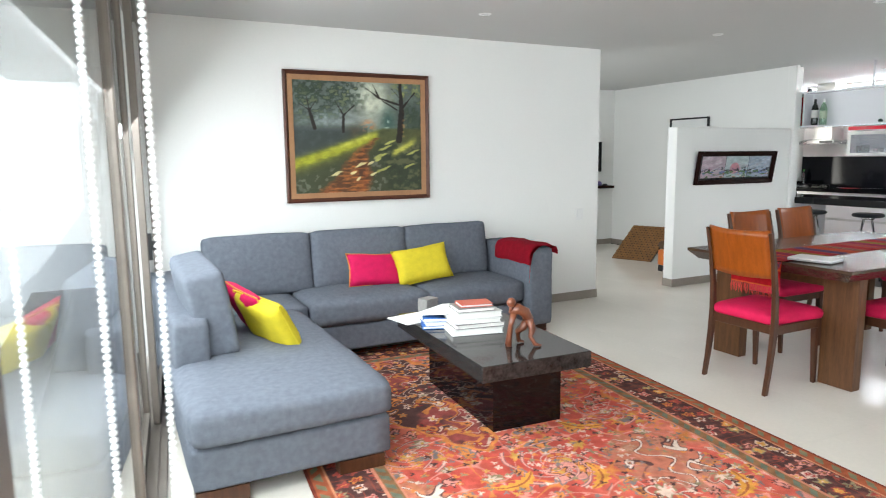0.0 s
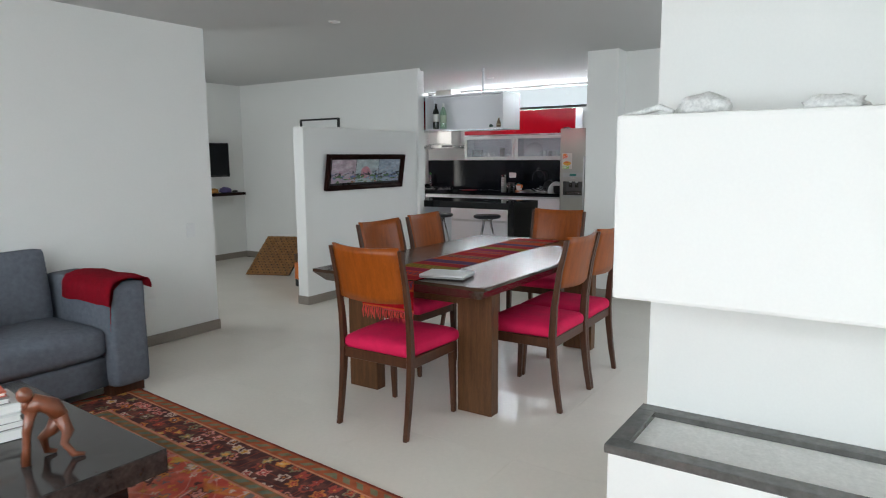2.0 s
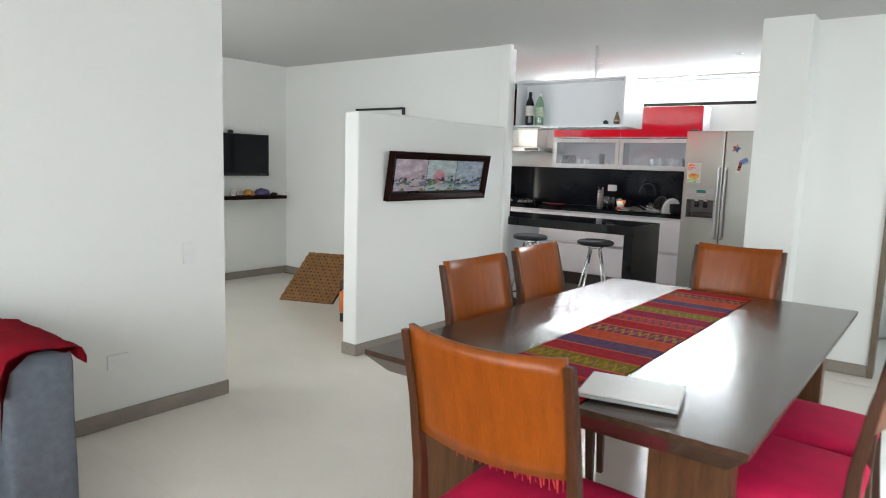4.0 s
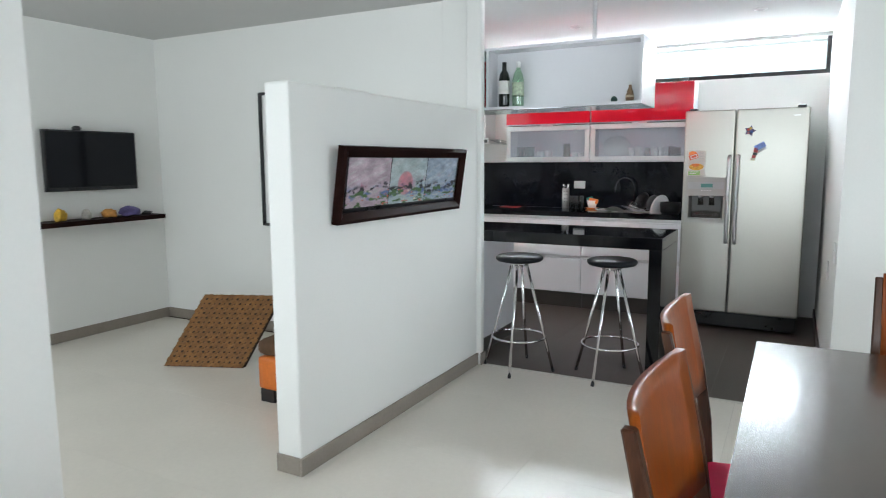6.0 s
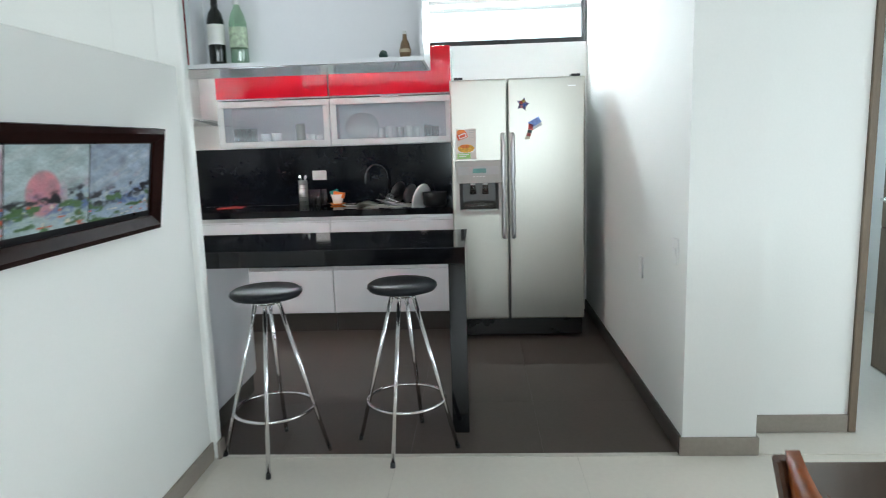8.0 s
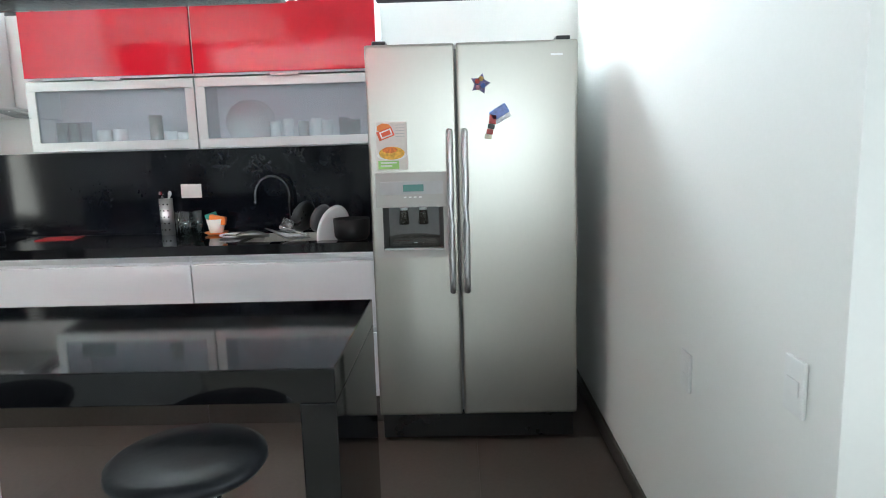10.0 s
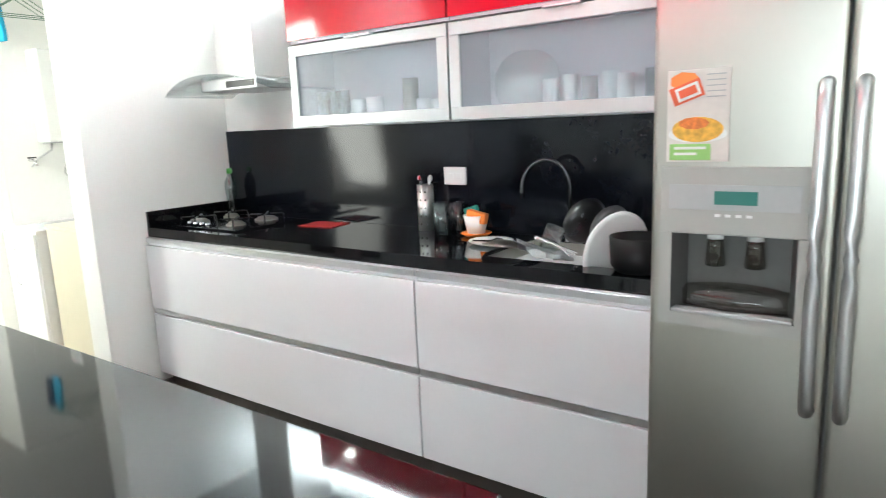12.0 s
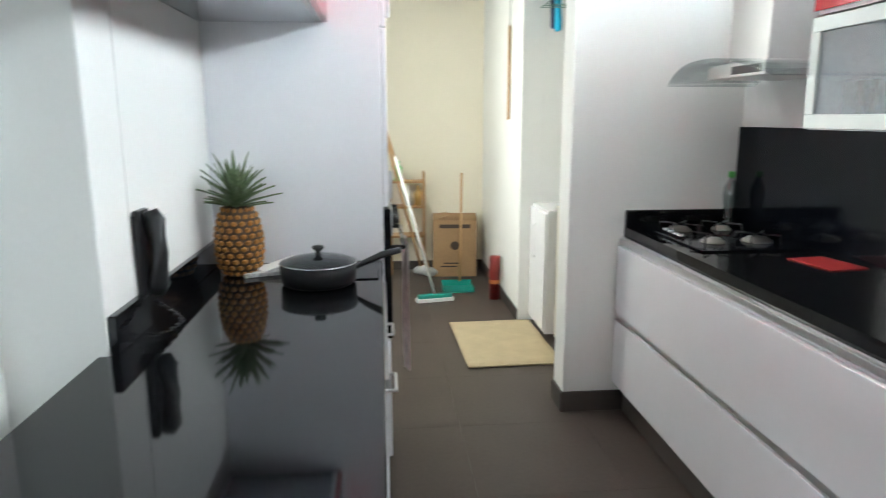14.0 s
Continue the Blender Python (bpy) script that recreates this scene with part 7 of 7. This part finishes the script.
part("bristles", turn(B(-0.15, -0.04, 0.0, 0.15, 0.04, 0.03, 0.004), Matrix.Rotation(radians(12), 4, "Z")), WHITEP, br, "pale bristles")
part("stick", rod(bmesh.new(), (0, 0, 0.05), (-0.30, -0.10, 1.15), 0.011), WHITEP, br, "", True)
for k, (x, y, x1, y1, h, m_) in enumerate(((8.87, 10.35, 8.47, 10.05, 1.40, WOODS), (8.80, 10.42, 8.50, 10.2, 1.22, WOODS))):
    b2 = thing("mop", (x, y, 0), "mop with wooden handle leaning to the wall", "mop", "leaning mops")
    part("stick", rod(bmesh.new(), (0, 0, 0.05), (x1 - x, y1 - y, h), 0.012), m_, b2, "", True)
    g = bmesh.new()
    bmesh.ops.create_icosphere(g, subdivisions=2, radius=0.06, matrix=Matrix.Translation((0, 0, 0.045)) @ Matrix.Diagonal((1.3, 0.9, 0.75, 1)))
    part("head", g, GREYP, b2, "", True)
sh = thing("storage_shelf", (8.68, 10.54, 0), "small wooden shelf with cleaning bottles", "shelf")
for z in (0.35, 0.62, 0.85):
    part("board", B(-0.16, -0.10, z, 0.16, 0.09, z + 0.018), WOODS, sh)
for x in (-0.16, 0.145):
    for y in (-0.10, 0.07):
        part("upright", B(x, y, 0, x + 0.015, y + 0.02, 0.95), WOODS, sh)
for k, c in enumerate(((0.1, 0.5, 0.12), (0.7, 0.68, 0.62), (0.5, 0.32, 0.1))):
    single("cleaning_bottle", lathe(bmesh.new(), [(0.0, 0.0), (0.035, 0.0), (0.035, 0.12), (0.014, 0.15), (0.014, 0.18), (0.0, 0.18)], 16), material("cleaner" + str(k), c, 0.4), "plastic cleaning bottle on the wooden shelf", "bottle", (8.60 + 0.09 * k, 10.54, 0.8685 if k < 1 else 0.6385), 0, True, "cleaning bottles")
cy = thing("red_canister", (9.335, 9.55, 0), "tall dark red cylinder standing on the floor", "canister")
part("tube", lathe(bmesh.new(), [(0.0, 0.0), (0.045, 0.0), (0.045, 0.34), (0.04, 0.35), (0.0, 0.35)], 24), material("dark_red_print", (0.20, 0.02, 0.018), 0.4, vary=0.4, scale=14), cy, "", True)
part("band", lathe(bmesh.new(), [(0.0456, 0.13), (0.0456, 0.16)], 24), material("orange_print", (0.5, 0.18, 0.05), 0.5), cy, "", True)
# cabinets of the laundry recess
wa = thing("laundry_cabinet", (9.76, 8.745, 0), "white laundry cabinet with a long grip", "cabinet")
part("body", B(-0.265, -0.21, 0.03, 0.26, 0.21, 0.85, 0.004), LACQ, wa)
part("door", B(-0.282, -0.205, 0.05, -0.266, 0.205, 0.83, 0.004), LACQ, wa)
part("grip", pipe(bmesh.new(), [(-0.283, 0.05, 0.50), (-0.30, 0.05, 0.51), (-0.30, 0.05, 0.72), (-0.283, 0.05, 0.73)], 0.005, 8), ALU, wa, "", True)
wm = thing("washing_machine", (9.83, 8.21, 0), "cream white enamelled washing machine in the recess", "washing machine")
CREAM = material("cream_enamel", (0.62, 0.58, 0.46), 0.3, vary=0.03, bump=0.0)
part("body", B(-0.28, -0.31, 0.02, 0.26, 0.31, 0.86, 0.008), CREAM, wm)
part("top_panel", B(-0.285, -0.31, 0.861, 0.26, 0.31, 0.885, 0.006), CREAM, wm)
mt = new("floor_mat", mesh_of("floor_mat", puff(bmesh.new(), -0.285, -0.43, 0.0, 0.285, 0.43, 0.012, 0.005, 9, (0, 0, 0), 0.004), material("straw_mat", (0.50, 0.41, 0.26), 0.95, vary=0.12, scale=8, fine=240, bump=0.6)))
mt.matrix_world = pose(9.20, 8.49, 0.004, 0, 0, 1.5)
tagged(mt, "straw-coloured woven floor mat on dark tiles", "mat")
hs = thing("hanging_stick", (9.385, 9.35, 1.42), "thin wooden stick hanging on the laundry wall", "stick")
part("stick", rod(bmesh.new(), (0, 0, 0), (0.0, 0.0, 0.66), 0.011), WOODS, hs, "", True)
part("cord", rod(bmesh.new(), (0, 0, 0.66), (0.012, 0.02, 1.0), 0.002), BLACKP, hs)
lw = thing("laundry_rail", (9.60, 8.66, 2.22), "laundry rail with hangers, pegs and cloth", "laundry rail")
part("bar", rod(bmesh.new(), (0, -1.2, 0), (0, 0.455, 0), 0.01), ALU, lw, "", True)
part("cloth", puff(bmesh.new(), -0.03, 0.10, -0.25, 0.0, 0.19, -0.01, 0.012, 7, (0, 0, 0), 0.02), material("blue_cloth", (0.02, 0.32, 0.50), 0.9, vary=0.2), lw, "blue cloth")
part("dark_cloth", puff(bmesh.new(), -0.035, 0.21, -0.22, 0.0, 0.28, -0.01, 0.012, 7, (0, 0, 0), 0.02), material("navy_cloth", (0.02, 0.03, 0.07), 0.9, vary=0.2), lw, "dark cloth")
for k in range(3):
    y = -0.05 - 0.06 * k
    part("hanger", pipe(bmesh.new(), [(0, y, 0.012), (-0.012, y, -0.03), (-0.17, y, -0.13), (0.17, y, -0.13), (0.012, y, -0.03)], 0.003, 6), material("green_hanger", (0.15, 0.25, 0.18), 0.4) if k == 0 else bpy.data.materials["green_hanger"], lw)
wh = thing("water_heater", (9.90, 8.959, 1.37), "white wall-mounted water heater with hoses below", "water heater")
part("housing", B(-0.13, -0.15, 0.0, 0.13, -0.001, 0.58, 0.012, 3), WHITEP, wh)
part("base_plate", B(-0.11, -0.135, -0.008, 0.11, -0.01, -0.0005, 0.002, 1), GREYP, wh)
part("hose", pipe(bmesh.new(), [(-0.08, -0.07, -0.009), (-0.09, -0.08, -0.05), (-0.17, -0.06, -0.10), (-0.19, -0.03, -0.14), (-0.19, -0.001, -0.15)], 0.006, 8), ALU, wh, "braided metal hose", True)
part("hose", pipe(bmesh.new(), [(0.0, -0.07, -0.009), (0.0, -0.08, -0.10), (-0.03, -0.08, -0.20), (0.02, -0.06, -0.26), (0.05, -0.001, -0.27)], 0.004, 8), GREYP, wh, "thin grey hose", True)
tp_ = thing("laundry_tap", (9.70, 8.959, 1.26), "small chrome wall tap beside the water heater", "tap")
part("spout", pipe(bmesh.new(), [(0, 0, 0), (0, -0.05, 0.0), (0, -0.09, -0.008), (0, -0.10, -0.035)], 0.009, 8), CHROME, tp_, "", True)
part("handle", B(-0.025, -0.05, 0.011, 0.025, -0.03, 0.021, 0.003), BLACKP, tp_)

# ---------------- bathroom ----------------
DOORW = material("grey_brown_door_veneer", (0.15, 0.11, 0.075), 0.45, vary=0.25, scale=5, fine=40, bump=0.06, stretch=(8, 8, 1))
dr = new("door_bathroom")
dr.matrix_world = pose(7.94, 2.30, 0)
tagged(dr, "open grey-brown veneered door to the bathroom", "door", kind="structure")
for z0, z1 in ((0.01, 0.83), (0.84, 1.38), (1.39, 2.40)):
    part("door_panel", B(0.0, -0.02, z0, 0.72, 0.02, z1, 0.003), DOORW, dr)
part("door_core", B(0.004, -0.016, 0.012, 0.716, 0.016, 2.39), WOODD, dr)
h = part("door_handle", pipe(bmesh.new(), [(0.66, 0.021, 1.0), (0.66, 0.06, 1.0), (0.62, 0.065, 1.0), (0.55, 0.065, 1.0)], 0.009, 8), CHROME, dr, "chrome lever handle", True)
part("rose", turn(lathe(bmesh.new(), [(0.0, 0.0), (0.026, 0.0), (0.026, 0.008), (0.0, 0.008)], 18), Matrix.Translation((0.66, 0.0205, 1.0)) @ Matrix.Rotation(radians(-90), 4, "X")), CHROME, h, "", True)
setting("trim_bathroom_door", box(B(7.785, 2.885, 0.0, 7.935, 2.919, CZ - 0.002, 0.002, 1), 7.785, 2.222, 0.0, 7.935, 2.256, CZ - 0.002), DOORW, "grey-brown door lining", "trim")
CER = material("white_ceramic", (0.80, 0.80, 0.79), 0.12, vary=0.015, bump=0.0)
to = thing("toilet", (9.30, 2.93, 0), "white ceramic toilet with cistern", "toilet", rz=90)
bm = bmesh.new()
rings = []
for z, rx, ry, oy in ((0.0, 0.12, 0.15, 0.06), (0.04, 0.105, 0.13, 0.06), (0.18, 0.095, 0.12, 0.05), (0.28, 0.145, 0.19, -0.01), (0.37, 0.185, 0.245, -0.05), (0.40, 0.19, 0.25, -0.05)):
    rings.append([bm.verts.new((rx * math.cos(2 * math.pi * k / 28), oy + ry * math.sin(2 * math.pi * k / 28), z)) for k in range(28)])
for a, b in zip(rings, rings[1:]):
    for k in range(28):
        bm.faces.new((a[k], a[(k + 1) % 28], b[(k + 1) % 28], b[k]))
bm.faces.new(rings[0][::-1])
bm.faces.new(rings[-1])
to.matrix_world = pose(9.30, 2.93, 0)
part("bowl", bm, CER, to, "", True)
bm = bmesh.new()
a_, b_ = ([bm.verts.new((0.195 * math.cos(2 * math.pi * k / 28), -0.05 + 0.255 * math.sin(2 * math.pi * k / 28), z)) for k in range(28)] for z in (0.402, 0.432))
for k in range(28):
    bm.faces.new((a_[k], a_[(k + 1) % 28], b_[(k + 1) % 28], b_[k]))
bm.faces.new(b_)
part("seat_lid", bm, WHITEP, to, "", True)
ci = part("cistern", B(-0.20, 0.21, 0.38, 0.20, 0.40, 0.72, 0.03, 3), CER, to, "", False)
part("cistern_lid", B(-0.21, 0.20, 0.721, 0.21, 0.41, 0.755, 0.01), CER, ci)
pb = thing("waste_bin", (8.98, 3.5, 0), "small pale waste bin beside the toilet", "bin")
part("bin", lathe(bmesh.new(), [(0.0, 0.0), (0.09, 0.0), (0.11, 0.26), (0.105, 0.26), (0.086, 0.006), (0.0, 0.006)], 24), GREYP, pb, "", True)
bw = new("window_bathroom")
tagged(bw, "narrow bathroom window in a dark frame", "window", kind="structure")
g = box(bmesh.new(), 10.07, 2.2, 1.63, 10.11, 3.3, 1.655)
box(g, 10.07, 2.2, 1.875, 10.11, 3.3, 1.9)
box(g, 10.07, 2.2, 1.655, 10.11, 2.225, 1.875)
box(g, 10.07, 3.275, 1.655, 10.11, 3.3, 1.875)
part("window_frame", g, BRONZE, bw)
part("pane", B(10.088, 2.225, 1.655, 10.092, 3.275, 1.875), PANE, bw).visible_shadow = False

# bright overcast sky beyond the windows
GLOW = bpy.data.materials.new("bright_sky_backdrop")
GLOW.use_nodes = True
gn = GLOW.node_tree
gn.nodes.remove(gn.nodes["Principled BSDF"])
em = gn.nodes.new("ShaderNodeEmission")
em.inputs[0].default_value, em.inputs[1].default_value = (0.92, 0.97, 1.0, 1), 1.5
gn.links.new(em.outputs[0], gn.nodes["Material Output"].inputs[0])
setting("backdrop_east", B(14.0, -6, -4, 14.1, 18, 10), GLOW, "bright overcast sky", "backdrop")
setting("backdrop_west", B(-9.1, -14, 0.4, -9.0, 20, 10), GLOW, "bright overcast sky", "backdrop")
setting("backdrop_north", B(-30, 14.0, -4, 0.35, 14.1, 14), GLOW, "bright overcast sky", "backdrop")
setting("backdrop_south", B(-9, -8.1, 0.0, 14, -8.0, 10), GLOW, "bright overcast sky", "backdrop")

# ---------------- floor tiles, laid last ----------------


def tiles(parent_name, x0, y0, x1, y1, tw_, th_, mat, gap, holes=()):
    host = bpy.data.objects[parent_name]
    me = mesh_of("tile", B(-tw_ / 2 + gap / 2, -th_ / 2 + gap / 2, -0.0118, tw_ / 2 - gap / 2, th_ / 2 - gap / 2, 0.0), mat)
    nx, ny = int(math.ceil((x1 - x0) / tw_ - 1e-6)), int(math.ceil((y1 - y0) / th_ - 1e-6))
    for j in range(ny):
        for i in range(nx):
            a, b = x0 + i * tw_, y0 + j * th_
            w, h = min(tw_, x1 - a), min(th_, y1 - b)
            if any(h0 <= a and a + w <= h2 and h1 <= b and b + h <= h3 for h0, h1, h2, h3 in holes):
                continue
            m = me
            if w < tw_ - 1e-4 or h < th_ - 1e-4:
                m = mesh_of("tile", B(-w / 2 + gap / 2, -h / 2 + gap / 2, -0.0118, w / 2 - gap / 2, h / 2 - gap / 2, 0.0), mat)
            t = new("tile", m)
            t.parent = host
            t.matrix_basis = pose(a + w / 2, b + h / 2, 0.0)


tiles("floor", -0.2, -0.6, 7.562, 9.0, 0.80, 0.80, FLOOR, 0.0006)
tiles("floor_kitchen", 7.592, 3.745, 10.13, 10.66, 0.60, 0.60, KFLOOR, 0.0007)
